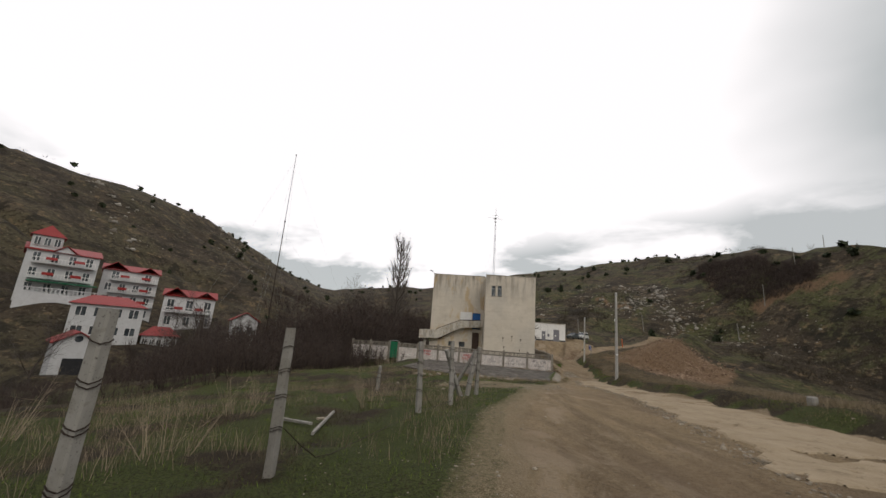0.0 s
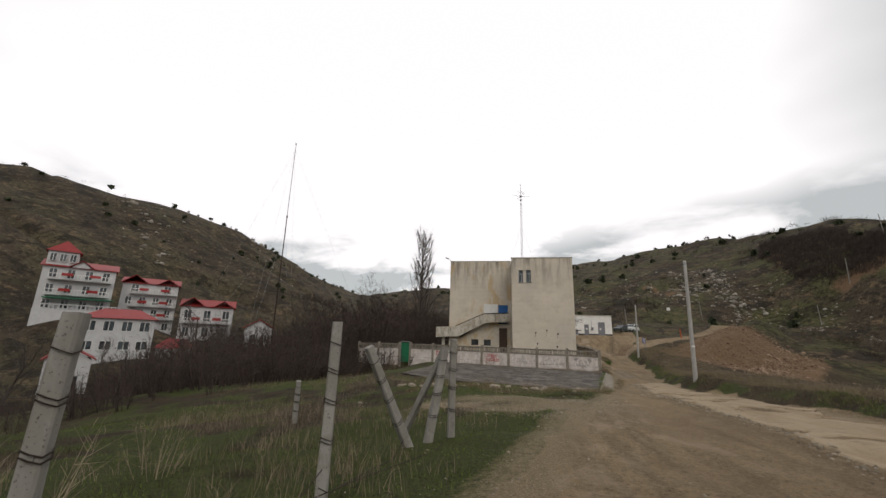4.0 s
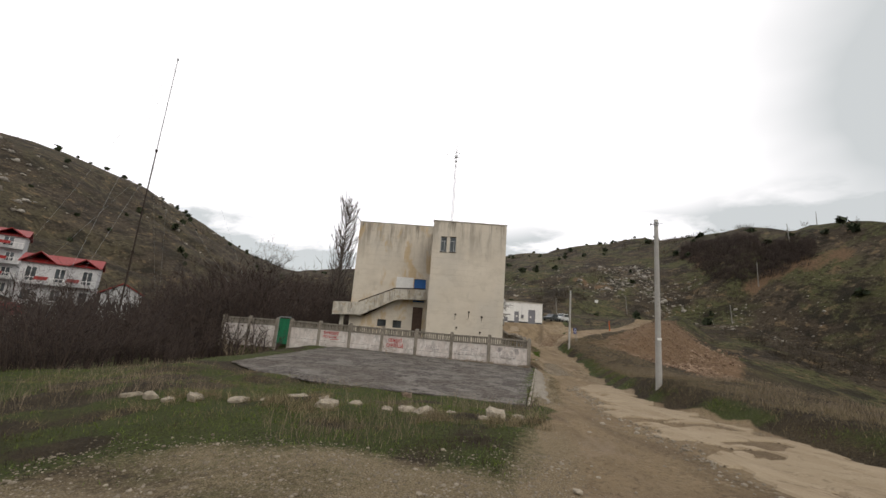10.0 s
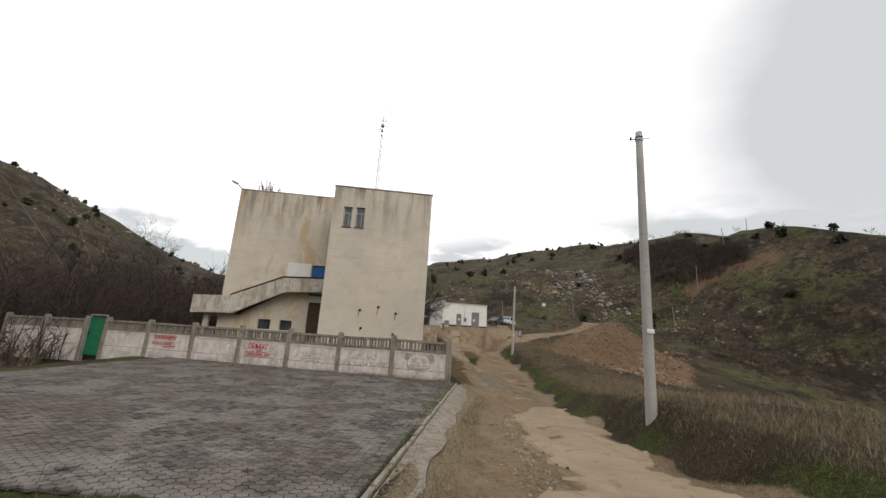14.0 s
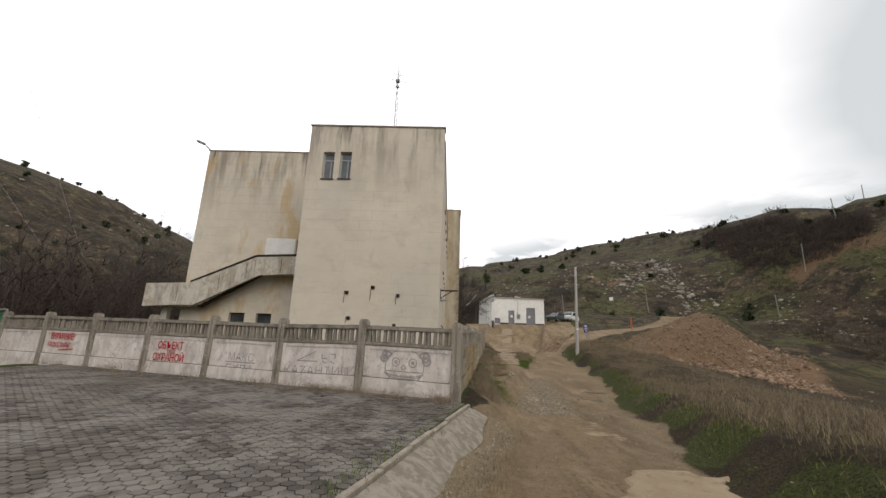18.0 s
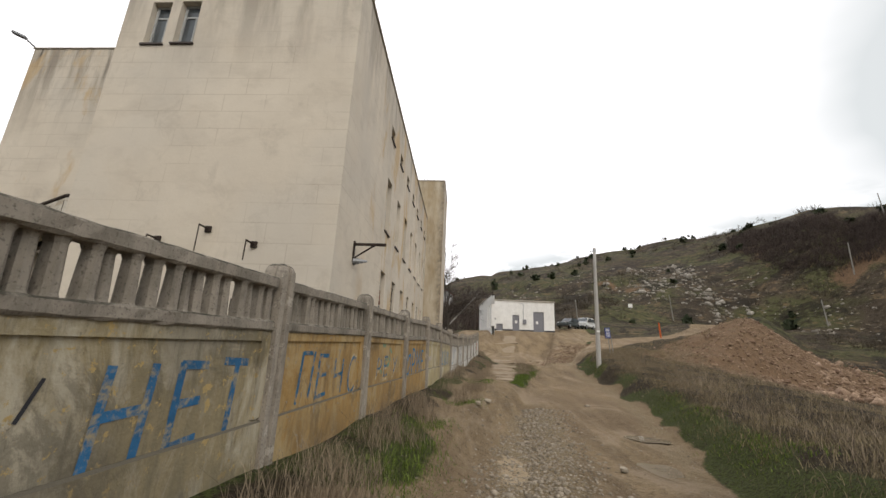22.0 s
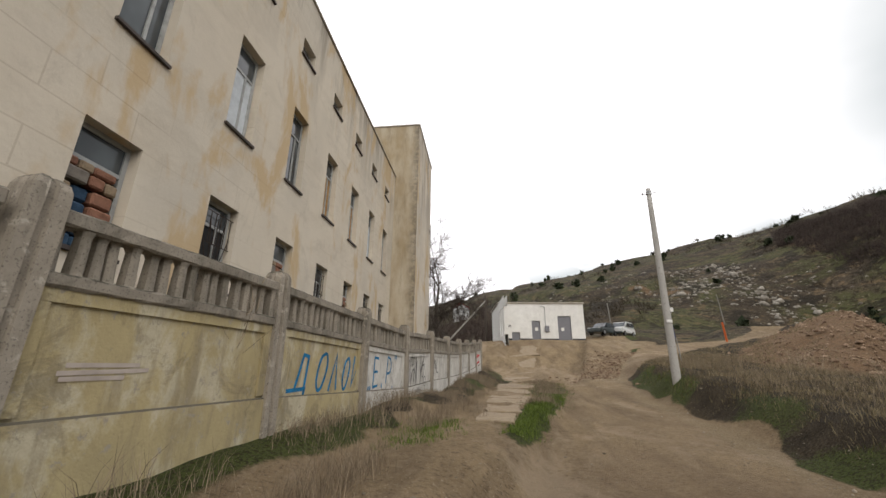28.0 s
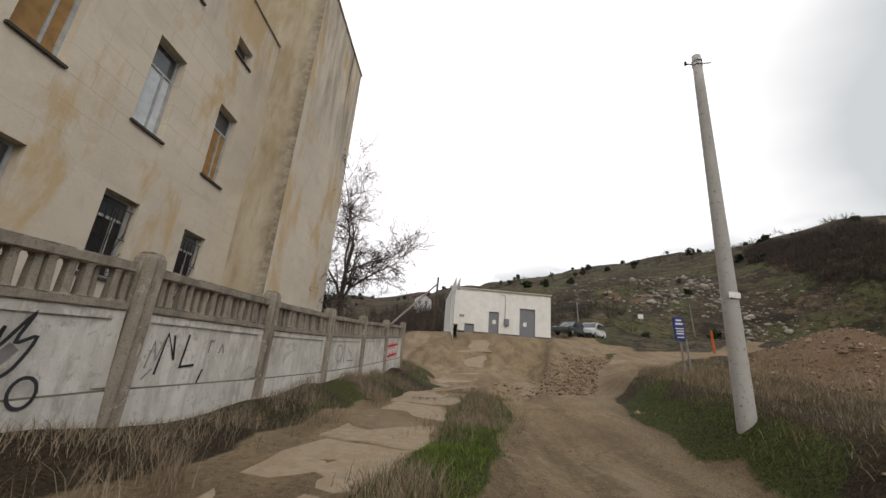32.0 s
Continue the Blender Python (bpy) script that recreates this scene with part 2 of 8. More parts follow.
M_TOWER_DARK = mould_wall()
M_STAIR = concrete("weathered_stair_concrete", (.58, .54, .465), (.12, .10, .08), 1.5, (.40, .345, .27), .8)
def fence_paint(name, base, worn, run, bare):
    """Old limewash on cast panels: worn pale patches, dark runs, bare chips, damp foot."""
    m = Mat(name, .92)
    a = m.ramp(m.noise(2.6, 6, .65), .3, .7, tuple(v * .82 for v in base), base)
    a = m.mix(m.mul(m.ramp(m.noise(2.1, 7, .7, (1, 1, .55), distort=.5), .47, .58), .75), a, worn)
    a = m.mix(m.mul(m.ramp(m.noise(5.5, 6, .7, (1, 1, .18)), .50, .66), .7), a, run)
    a = m.mix(m.mul(m.ramp(m.noise(.9, 5, .6, (1, 1, .8)), .50, .66), .5), a, run)
    a = m.mix(m.mul(m.ramp(m.noise(1.6, 7, .74, (1, 1, .8), distort=.7), .54, .60), .5), a, tuple(v * .75 for v in run))
    a = m.mix(m.ramp(m.noise(9, 6, .72, distort=.3), .59, .63), a, bare)
    a = m.mix(m.mul(m.ramp(m.noise(18, 7, .75), .60, .72), .5), a, tuple(v * .6 for v in run))
    # damp rising from the foot of the wall, with a ragged edge
    low = m.mul(m.ramp(m.noise(1.4, 6, .7), .42, .60), m.ramp(m.mul(m.height(1.1, -.1), m.noise(.8, 4)), .22, .40))
    a = m.mix(m.mul(low, .55), a, run)
    s = m.t.nodes.new("ShaderNodeSeparateXYZ")
    m.t.links.new(m.geo.outputs["True Normal"], s.inputs[0])
    a = m.mix(m.ramp(s.outputs["Z"], .25, .6), a, (.10, .088, .066))
    m.color(a)
    m.bump(m.noise(24, 6, .72), .6, .015)
    return m.m


M_F_WHITE = fence_paint("pinkish_whitewash", (.68, .605, .555), (.72, .68, .64), (.40, .355, .32), (.44, .41, .365))
M_F_OCHRE = fence_paint("ochre_painted_concrete", (.37, .23, .085), (.41, .315, .17), (.16, .108, .056), (.27, .23, .175))
M_F_DIRTY = fence_paint("dirty_yellow_concrete", (.31, .255, .15), (.47, .43, .34), (.12, .105, .075), (.40, .29, .125))
M_F_YELLOW = fence_paint("pale_yellow_painted_concrete", (.43, .355, .20), (.52, .475, .37), (.235, .195, .125), (.32, .285, .225))
M_F_LIME = fence_paint("white_limewash", (.58, .56, .52), (.64, .62, .59), (.33, .31, .275), (.40, .375, .335))


def mossy(name, base, dirt, flake):
    """Cast concrete with black lichen on its upper faces."""
    m = Mat(name, .92)
    a = m.ramp(m.noise(5, 6, .65), .3, .7, tuple(v * .78 for v in base), base)
    a = m.mix(m.mul(m.ramp(m.noise(3.2, 6, .7, (1, 1, .3)), .46, .66), .8), a, dirt)
    a = m.mix(m.ramp(m.noise(7, 6, .7, distort=.4), .57, .62), a, flake)
    a = m.mix(m.mul(m.ramp(m.noise(60, 4), .56, .68), .6), a, tuple(v * .6 for v in dirt))
    s = m.t.nodes.new("ShaderNodeSeparateXYZ")
    m.t.links.new(m.geo.outputs["True Normal"], s.inputs[0])
    up = m.ramp(s.outputs["Z"], .35, .7)
    a = m.mix(m.mul(up, m.ramp(m.noise(6, 6, .7), .36, .56)), a, (.052, .048, .036))
    m.color(a)
    m.bump(m.noise(34, 6, .72), .5, .012)
    return m.m


M_F_GREY = mossy("bare_grey_concrete", (.30, .265, .22), (.10, .09, .072), (.20, .178, .145))
M_F_POST = mossy("grey_post_concrete", (.33, .29, .24), (.11, .097, .078), (.40, .36, .305))
M_POLE = concrete("pole_concrete", (.40, .385, .36), (.27, .26, .24), .8)
M_POST = concrete("field_post_concrete", (.29, .275, .25), (.12, .11, .095), 1.9, (.22, .205, .18), .6)
M_KERB = concrete("kerb_concrete", (.30, .265, .215), (.15, .128, .10), 2.2, (.22, .19, .15), .7)
M_SLAB = concrete("old_road_slab", (.285, .225, .156), (.17, .128, .085), 2.2, (.235, .178, .115), .75)
M_WHITE = concrete("white_render", (.78, .77, .74), (.62, .60, .56), .6, None, .35)
M_PLINTH = plain("dark_plinth_paint", (.05, .05, .055), .3)
M_GREYDOOR = plain("grey_painted_steel", (.19, .19, .21), .15, .5)
M_BLUE = plain("blue_painted_door", (.02, .12, .36), .2, .5)
M_GREEN = plain("green_painted_steel", (.015, .16, .075), .25, .5)
M_BROWN = plain("old_brown_door", (.09, .055, .04), .35, .7)
M_FRAME = plain("grey_window_frame", (.40, .41, .41), .3, .6)
M_SILL = plain("dark_rusty_sill", (.07, .055, .05), .4, .7)
M_RUST = plain("rusty_iron", (.055, .04, .032), .45, .75, .5)
M_STEEL = plain("galvanised_steel", (.32, .33, .34), .25, .5, .6)
M_BOARD = plain("board_panel", (.36, .21, .085), .3, .8)
M_CURTAIN = plain("white_curtain", (.62, .66, .70), .2, .9)
# near-black; in the windows it paints the shade of the room inside
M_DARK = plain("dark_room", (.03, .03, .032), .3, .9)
M_RUBBLE_WALL = plain("rubble_infill", (.21, .15, .11), .5, .9, scale=3)
M_ROOF_RED = plain("red_metal_roof", (.24, .018, .016), .25, .5)
M_HOUSE = concrete("white_house_paint", (.56, .56, .56), (.42, .415, .41), .5, None, .3)
M_ORANGE = plain("orange_paint", (.50, .10, .02), .2, .6)
M_SIGN = plain("blue_sign_face", (.02, .035, .17), .2, .5)
M_RED_PAINT = plain("red_paint", (.50, .008, .02), .25, .8)
M_BLUE_PAINT = plain("blue_spray_paint", (.008, .17, .36), .6, .8, scale=9.0)


def worn_paint(name, c, under):
    """Sprayed letters flaking off the wall below."""
    m = Mat(name, .85)
    a = m.ramp(m.noise(5, 5), .3, .7, tuple(v * .8 for v in c), tuple(v * 1.3 for v in c))
    a = m.mix(m.ramp(m.noise(9, 7, .75, distort=.3), .48, .62), a, under)
    m.color(a)
    m.bump(m.noise(24, 6, .72), .4, .012)
    return m.m


M_BLUE_WORN = worn_paint("flaking_blue_paint", (.02, .10, .19), (.36, .25, .115))
M_BLUE_GREY = worn_paint("flaking_blue_paint_on_grey", (.02, .10, .21), (.29, .245, .155))
M_CREAM = worn_paint("faded_cream_paint", (.46, .385, .26), (.37, .23, .085))
M_TEAL = worn_paint("faded_teal_paint", (.12, .24, .17), (.37, .23, .085))
M_BLACK_PAINT = plain("black_spray_paint", (.03, .03, .035), .4, .8)
M_GREY_PAINT = plain("grey_charcoal_line", (.27, .245, .245), .35, .9)
M_CHALK = plain("faint_charcoal_line", (.36, .325, .31), .3, .9)
M_LILAC = plain("faded_lilac_paint", (.43, .37, .33), .25, .9)
M_CAR_DARK = plain("dark_car_paint", (.025, .035, .035), .1, .3, spec=.6, bump=0)
M_CAR_LIGHT = plain("silver_car_paint", (.62, .63, .62), .08, .3, spec=.6, bump=0)
M_TYRE = plain("tyre_rubber", (.02, .02, .02), .2, .85)
M_LAMP = plain("lamp_glass", (.55, .55, .52), .1, .2, bump=0)


def glass():
    m = Mat("window_glass", .08, 0, .5)
    m.color(m.ramp(m.noise(.9, 3), .35, .7, (.03, .035, .04), (.10, .115, .125)))
    return m.m


M_GLASS = glass()


def stone(name, a, b, scale=2.0):
    m = Mat(name, .9)
    c = m.mix(m.island(), a, b)
    c = m.mix(m.mul(m.ramp(m.noise(7 * scale, 5), .4, .7), .6), c, tuple(v * .55 for v in a))
    m.color(c)
    m.bump(m.noise(22 * scale, 5, .7), .5, .02)
    return m.m


M_ROCK = stone("pale_field_rock", (.15, .12, .088), (.33, .285, .22), 1.2)
M_RUBBLE = stone("ochre_rubble", (.12, .070, .043), (.37, .262, .18))
M_CRAG = stone("grey_limestone_crag", (.15, .13, .105), (.38, .35, .30), .5)


def twig(name, a, b):
    m = Mat(name, .9)
    m.color(m.mix(m.island(), a, b))
    return m.m


M_BARK = twig("grey_bark", (.05, .040, .034), (.095, .078, .066))
M_TWIG = twig("brown_thicket_twigs", (.022, .015, .012), (.060, .042, .033))
M_STRAW = twig("dry_straw_grass", (.065, .050, .028), (.30, .24, .138))
M_GRASS = twig("green_grass_blades", (.030, .052, .009), (.150, .205, .036))
M_THATCH = twig("dark_winter_thatch", (.014, .011, .007), (.078, .058, .032))
M_WEED = twig("brown_dead_weeds", (.10, .076, .052), (.33, .258, .178))
M_JUNIPER = twig("juniper_foliage", (.018, .026, .012), (.045, .055, .024))
M_SCRUB = twig("hill_scrub", (.022, .017, .011), (.062, .048, .028))


def paver(name, single):
    m = Mat(name, .9)
    a = m.mix(m.rand() if single else m.island(), (.046, .039, .034), (.135, .120, .106))
    a = m.mix(m.ramp(m.noise(1.0, 5, .65, distort=.4), .47, .55), a, m.mix(.5, a, (.23, .212, .19)))
    a = m.mix(m.mul(m.ramp(m.noise(.3, 4), .45, .6), .4), a, (.085, .068, .052))
    a = m.mix(m.mul(m.ramp(m.noise(9, 5), .5, .75), .5), a, (.075, .062, .05))
    m.color(a)
    m.bump(m.noise(60, 4), .35, .006)
    return m.m


M_PAVER = paver("grey_paving_block", True)


def earth():
    """One sheet of ground; the 'cover' and 'extra' attributes say where each cover lies."""
    m = Mat("ground_cover", .95, 0, .15)
    c, e = m.attr("cover"), m.attr("extra")
    n_f, n_m, n_l = m.noise(9, 6, .65), m.noise(1.6, 5, .6), m.noise(.23, 4, .55)
    grit = m.ramp(m.noise(55, 3, .6), .40, .66)

    def edge(a, sharp=.10, n=n_f, amount=.5):
        k = m.mul(m.mul(n, .5, "SUBTRACT"), 1.0)
        q = m.t.nodes.new("ShaderNodeMath")
        q.operation = "MULTIPLY_ADD"
        m.t.links.new(n, q.inputs[0])
        q.inputs[1].default_value = amount
        m.t.links.new(a, q.inputs[2])
        return m.ramp(q.outputs[0], .5 + amount * .5 - sharp, .5 + amount * .5 + sharp)

    # far slopes: dry turf, scrub and bare soil
    hill = m.ramp(m.noise(.055, 6, .65), .36, .66, (.034, .026, .018), (.078, .060, .040))
    # the eastern slope is greener than the western one
    sx = m.t.nodes.new("ShaderNodeSeparateXYZ")
    m.t.links.new(m.geo.outputs["Position"], sx.inputs[0])
    east = m.t.nodes.new("ShaderNodeMapRange")
    east.inputs["From Min"].default_value, east.inputs["From Max"].default_value = -60, 30
    east.inputs["To Min"].default_value, east.inputs["To Max"].default_value = .22, .75
    m.t.links.new(sx.outputs["X"], east.inputs["Value"])
    hill = m.mix(m.mul(m.ramp(m.noise(.06, 5, .62, distort=.5), .46, .56), east.outputs["Result"]), hill, (.066, .070, .026))
    hill = m.mix(m.mul(m.ramp(m.noise(.35, 6, .72), .55, .64), .8), hill, (.165, .115, .065))
    hill = m.mix(m.mul(m.ramp(m.noise(1.7, 4, .7), .60, .67), .7), hill, (.24, .20, .145))
    hill = m.mix(m.mul(m.ramp(m.noise(.9, 4, .6), .52, .62), .75), hill, (.018, .015, .010))
    hill = m.mix(m.mul(m.ramp(m.noise(.16, 7, .74, distort=.4), .52, .57), .85), hill, (.020, .017, .012))
    # near turf: brown thatch with green in it
    turf = m.mix(m.ramp(n_m, .35, .65), (.028, .021, .013), (.060, .045, .027))
    turf = m.mix(m.mul(m.ramp(n_l, .5, .66), .5), turf, (.085, .062, .032))
    green = m.mix(n_f, (.030, .050, .008), (.085, .112, .023))
    turf = m.mix(m.mul(edge(c[1], .25, m.mix(.5, n_f, n_m), 1.1), .7), turf, green)
    turf = m.mix(m.mul(m.ramp(m.noise(26, 4, .7), .46, .58), .75), turf, (.012, .010, .006))
    turf = m.mix(m.mul(m.ramp(m.noise(33, 4, .7), .59, .67), .55), turf, (.14, .108, .060))
    # brown stone-strewn lane
    lane = m.mix(m.ramp(n_m, .3, .7), (.180, .126, .068), (.252, .184, .108))
    # wheel marks along the lane, dark and damp
    marks = m.ramp(m.noise(1.5, 5, .6, (1.0, .10, 1), distort=.25), .45, .60)
    lane = m.mix(m.mul(marks, .62), lane, (.085, .057, .031))
    lane = m.mix(m.mul(m.ramp(m.noise(14, 6, .78), .51, .61), .75), lane, (.060, .040, .021))
    lane = m.mix(m.mul(m.ramp(m.noise(4.2, 6, .75, distort=.5), .54, .64), .5), lane, (.29, .222, .142))
    lane = m.mix(m.mul(m.ramp(m.noise(27, 5, .75), .58, .65), .75), lane, (.38, .31, .22))
    lane = m.mix(m.mul(m.ramp(m.noise(.75, 6, .7, (1, .45, 1), distort=.6), .53, .62), .6), lane, (.30, .235, .165))
    lane = m.mix(m.mul(m.ramp(n_l, .45, .62), .45), lane, (.14, .095, .058))
    lane = m.mix(m.mul(grit, .26), lane, (.33, .27, .20))
    a = m.mix(e[2], turf, hill)
    a = m.mix(edge(c[0], .07, n_f, .35), a, lane)
    # gravel
    pebble = m.mix(grit, (.125, .092, .052), (.34, .275, .18))
    a = m.mix(m.mul(edge(c[2], .14, n_f, .6), .9), a, pebble)
    # pale crust of old metalling
    crust = m.mix(n_m, (.34, .262, .165), (.43, .345, .235))
    crust = m.mix(m.mul(grit, .35), crust, (.22, .165, .11))
    crust = m.mix(m.mul(m.ramp(m.noise(2.4, 7, .75, distort=.6), .53, .61), .5), crust, (.19, .135, .08))
    a = m.mix(edge(e[0], .05, n_m, .75), a, crust)
    # orange soil of the mound
    soil = m.mix(n_m, (.10, .062, .036), (.19, .122, .072))
    soil = m.mix(m.mul(m.ramp(m.noise(5, 5, .7), .5, .64), .6), soil, (.06, .045, .03))
    a = m.mix(edge(e[1], .12, n_m, .6), a, soil)
    m.color(a)
    hsum = m.mul(n_f, .6)
    far = m.mul(e[2], m.mul(m.noise(.45, 7, .72), .9))
    m.bump(m.mul(m.mul(m.mix(.5, m.noise(30, 6, .75), n_f), .10), far, "ADD"), .9, 1.0)
    return m.m


M_EARTH = earth()


def road_crust():
    m = Mat("pale_road_crust", .93)
    a = m.ramp(m.noise(1.2, 6, .65), .3, .7, (.225, .170, .106), (.30, .236, .158))
    a = m.mix(m.mul(m.ramp(m.noise(.8, 6, .7, (1, .4, 1), distort=.6), .50, .60), .6), a, (.20, .145, .085))
    a = m.mix(m.mul(m.ramp(m.noise(3.2, 7, .75, distort=.8), .56, .62), .65), a, (.135, .098, .060))
    a = m.mix(m.mul(m.ramp(m.noise(40, 4, .7), .55, .68), .45), a, (.14, .105, .07))
    a = m.mix(m.mul(m.ramp(m.noise(18, 5, .7), .60, .68), .45), a, (.42, .35, .25))
    m.color(a)
    m.bump(m.noise(24, 6, .75), .5, .015)
    return m.m


M_CRUST = road_crust()


def puddle():
    m = Mat("muddy_water", .06, 0, .5)
    m.color(m.ramp(m.noise(1.5, 3), .35, .65, (.16, .125, .085), (.24, .20, .15)))
    return m.m


M_WATER = puddle()

# ---- shape of the ground ----
ROAD_Y = (-80, -43, -33, -25, -20, -15, -11, -3, 3, 7.5, 11.5, 16, 22, 30, 38, 46, 52, 60, 75)
ROAD_Z = (1.0, .85, .75, .58, .41, .15, -.1, -.38, -.5, -.58, -.42, -.28, .05, .8, 2.1, 3.4, 4.0, 4.6, 6.5)
ROAD_L = (-11.5, -8.9, -8.0, -6.1, -4.1, -2.7, -1.9, -.1, 1.2, 1.5, 1.7, 2.1, 3.0, 4.6, 3.4, 2.0, 2.0, 6, 12)
ROAD_R = (-2, 1.2, 1.5, 1.9, 2.1, 2.3, 2.5, 3.8, 5.3, 6.5, 7.5, 8.2, 8.8, 10.0, 13.2, 16.5, 18, 18, 20)
TERRACES = ((-92.5, 32.0, 5.2), (-89.1, 43.9, 2.0), (-74.8, 24.4, -1.4), (-73.1, 42.3, 1.1), (-53.5, 32.6, -2.0), (-68.6, 30.1, -3.4), (-61.3, 7.9, -5.6))
HILL_AZ = (-180, -110, -80, -66, -55, -45, -38, -32, -25, -18, -8, 0, 10, 20, 30, 36, 42, 50, 60, 75, 100, 180)
FOOT_R = (90, 80, 90, 96, 92, 88, 88, 92, 100, 105, 95, 84, 76, 80, 88, 92, 90, 86, 82, 80, 88, 90)
FOOT_Z = (0, -8, -5, -4, -5, -5, -4, -3, -1, 2, 4, 6, 6, 6, 4, 1, -2, -4, -4, -4, -2, 0)
TOP_R = (240, 220, 215, 215, 230, 250, 275, 300, 330, 345, 350, 340, 325, 290, 218, 186, 156, 135, 122, 115, 138, 240)
TOP_Z = (25, 48, 62, 69, 70, 68, 61, 48, 41, 47, 54, 64, 73, 73, 61.5, 56.5, 50.5, 40, 33.5, 25.5, 18, 25)


def smooth(a, b, v):
    t = np.clip((v - a) / (b - a), 0, 1)
    return t * t * (3 - 2 * t)


def soft_max(a, b, k):
    h = np.clip(.5 + .5 * (a - b) / k, 0, 1)
    return b + (a - b) * h + k * h * (1 - h)


def yard_z(x, y):
    return .075 - .008 * x + .010 * y


def ground_z(x, y):
    """Height of the ground without its fine relief; takes numbers or arrays."""
    x, y = np.asarray(x, float), np.asarray(y, float)
    z = np.interp(y, ROAD_Y, ROAD_Z)
    left_edge, right_edge = np.interp(y, ROAD_Y, ROAD_L), np.interp(y, ROAD_Y, ROAD_R)
    # field to the left of the road, falling to the valley
    left = np.clip(left_edge - .8 + (-15.5 - left_edge) * smooth(-24, -12, y) * .85 - x, 0, 200)
    field = -.09 * np.clip(left, 0, 14) - .20 * np.clip(left - 14, 0, 38)
    field = field - .17 * np.exp(-((x + 8.9) / 1.7) ** 2 - ((y + 27.2) / 2.4) ** 2)
    # bank up to the fence and the yard behind it
    fence = np.interp(y, (-1, 0, 10, 20, 32, 40), (0, 0, .2, .36, 1.02, 1.9))
    bank = smooth(1.75, .3, x - np.interp(y, (-20, 0, 32.4), (0, 0, 2.74))) * smooth(-34, -24, x)
    behind = smooth(-.15, .6, y + .278 * x)
    bank = bank * (behind + (smooth(-2.5, .5, y) - behind) * smooth(-.3, .5, x)) * (1 - smooth(33, 40, y))
    # verge, mound and ravine to the right
    right = np.clip(x - right_edge, 0, 200)
    verge = np.interp(y, (-14, -9, -3, 10, 20, 26, 34), (.55, .95, .6, .5, .9, .9, .5)) * smooth(-.2, 1.1, right) * (1 - smooth(30, 45, y))
    fall = -.17 * np.clip(right - 5, 0, 40) * (1 - smooth(26, 60, y))
    z = z + field + verge + fall
    z = z + (fence - z) * bank
    # level ground under the paved yard
    yard = smooth(-18.5, -15, x) * smooth(.55, -.1, x - .2 - .247 * (y + .7)) * smooth(-17, -13.6, y + .25 * (x + 3)) * (1 - bank)
    z = z + (yard_z(x, y) - .02 - .07 * smooth(-13.1, -12.4, y + .25 * (x + 3)) - z) * yard
    # raised ground that carries the upper track
    u = (x - 8.5) * .62 + (y - 24) * .78
    v = (x - 8.5) * .78 - (y - 24) * .62
    ramp = np.interp(u, (-16, -4, 0, 8, 20, 38, 54, 60, 76), (-7, -1.0, .2, .9, 2.6, 5.2, 7.2, 6.8, -2))
    ramp = ramp + 1.7 * smooth(.5, 6, v) * smooth(6, 26, u)
    z = soft_max(z, ramp - .85 * np.clip(v - 6.6, 0, 30) - .5 * np.clip(-v - 6, 0, 30), .5)
    # level court before the white house
    z = z + (4.0 - z) * smooth(15, 6, np.hypot((x - 8.0) * .8, (y - 54.0) * .95))
    z = soft_max(z, 5.0 - .35 * np.clip(np.hypot(x - 18, y - 57.5) - 4, 0, 40), .4)
    # terraces on which the valley houses stand
    for hx, hy, hz in TERRACES:
        z = soft_max(z, hz - .25 - .45 * np.clip(np.hypot(x - hx, y - hy) - 8, 0, 60), .4)
    # hills
    r, az = np.hypot(x, y), np.degrees(np.arctan2(x, y))
    fr, fz, tr, tz = (np.interp(az, HILL_AZ, c) for c in (FOOT_R, FOOT_Z, TOP_R, TOP_Z))
    t = (r - fr) / (tr - fr)
    hill = np.where(t < 0, fz + t * 40, np.where(t < 1, fz + (tz - fz) * (1.25 * t - .25 * t * t), tz - .12 * (r - tr)))
    return soft_max(z, hill, 3.0)


# ---- mesh helpers ----


def finish(name, bm, material, parent=None, label="", smooth_faces=False):
    me = bpy.data.meshes.new(name)
    bm.to_mesh(me)
    bm.free()
    if isinstance(material, (list, tuple)):
        for q in material:
            me.materials.append(q)
    else:
        me.materials.append(material)
    if smooth_faces:
        me.polygons.foreach_set("use_smooth", [True] * len(me.polygons))
    ob = new(name, me)
    if parent is not None:
        ob.parent = parent
    if label:
        ob["label"] = label
    return ob


def part(name, bm, material, parent, label="", smooth_faces=False):
    return finish(name, bm, material, parent, label, smooth_faces)


def again(ob, m, parent):
    """Another part on the same mesh."""
    o = new(ob.name.split(".")[0], ob.data)
    o.parent = parent
    o.matrix_basis = m
    return o


def thing(name, m, label, category, group="", kind=""):
    ob = new(name)
    ob.empty_display_size = .2
    ob.matrix_basis = m
    return tagged(ob, label, category, group, kind)


def quad(bm, a, b, c, d):
    return bm.faces.new([bm.verts.new(v) for v in (a, b, c, d)])


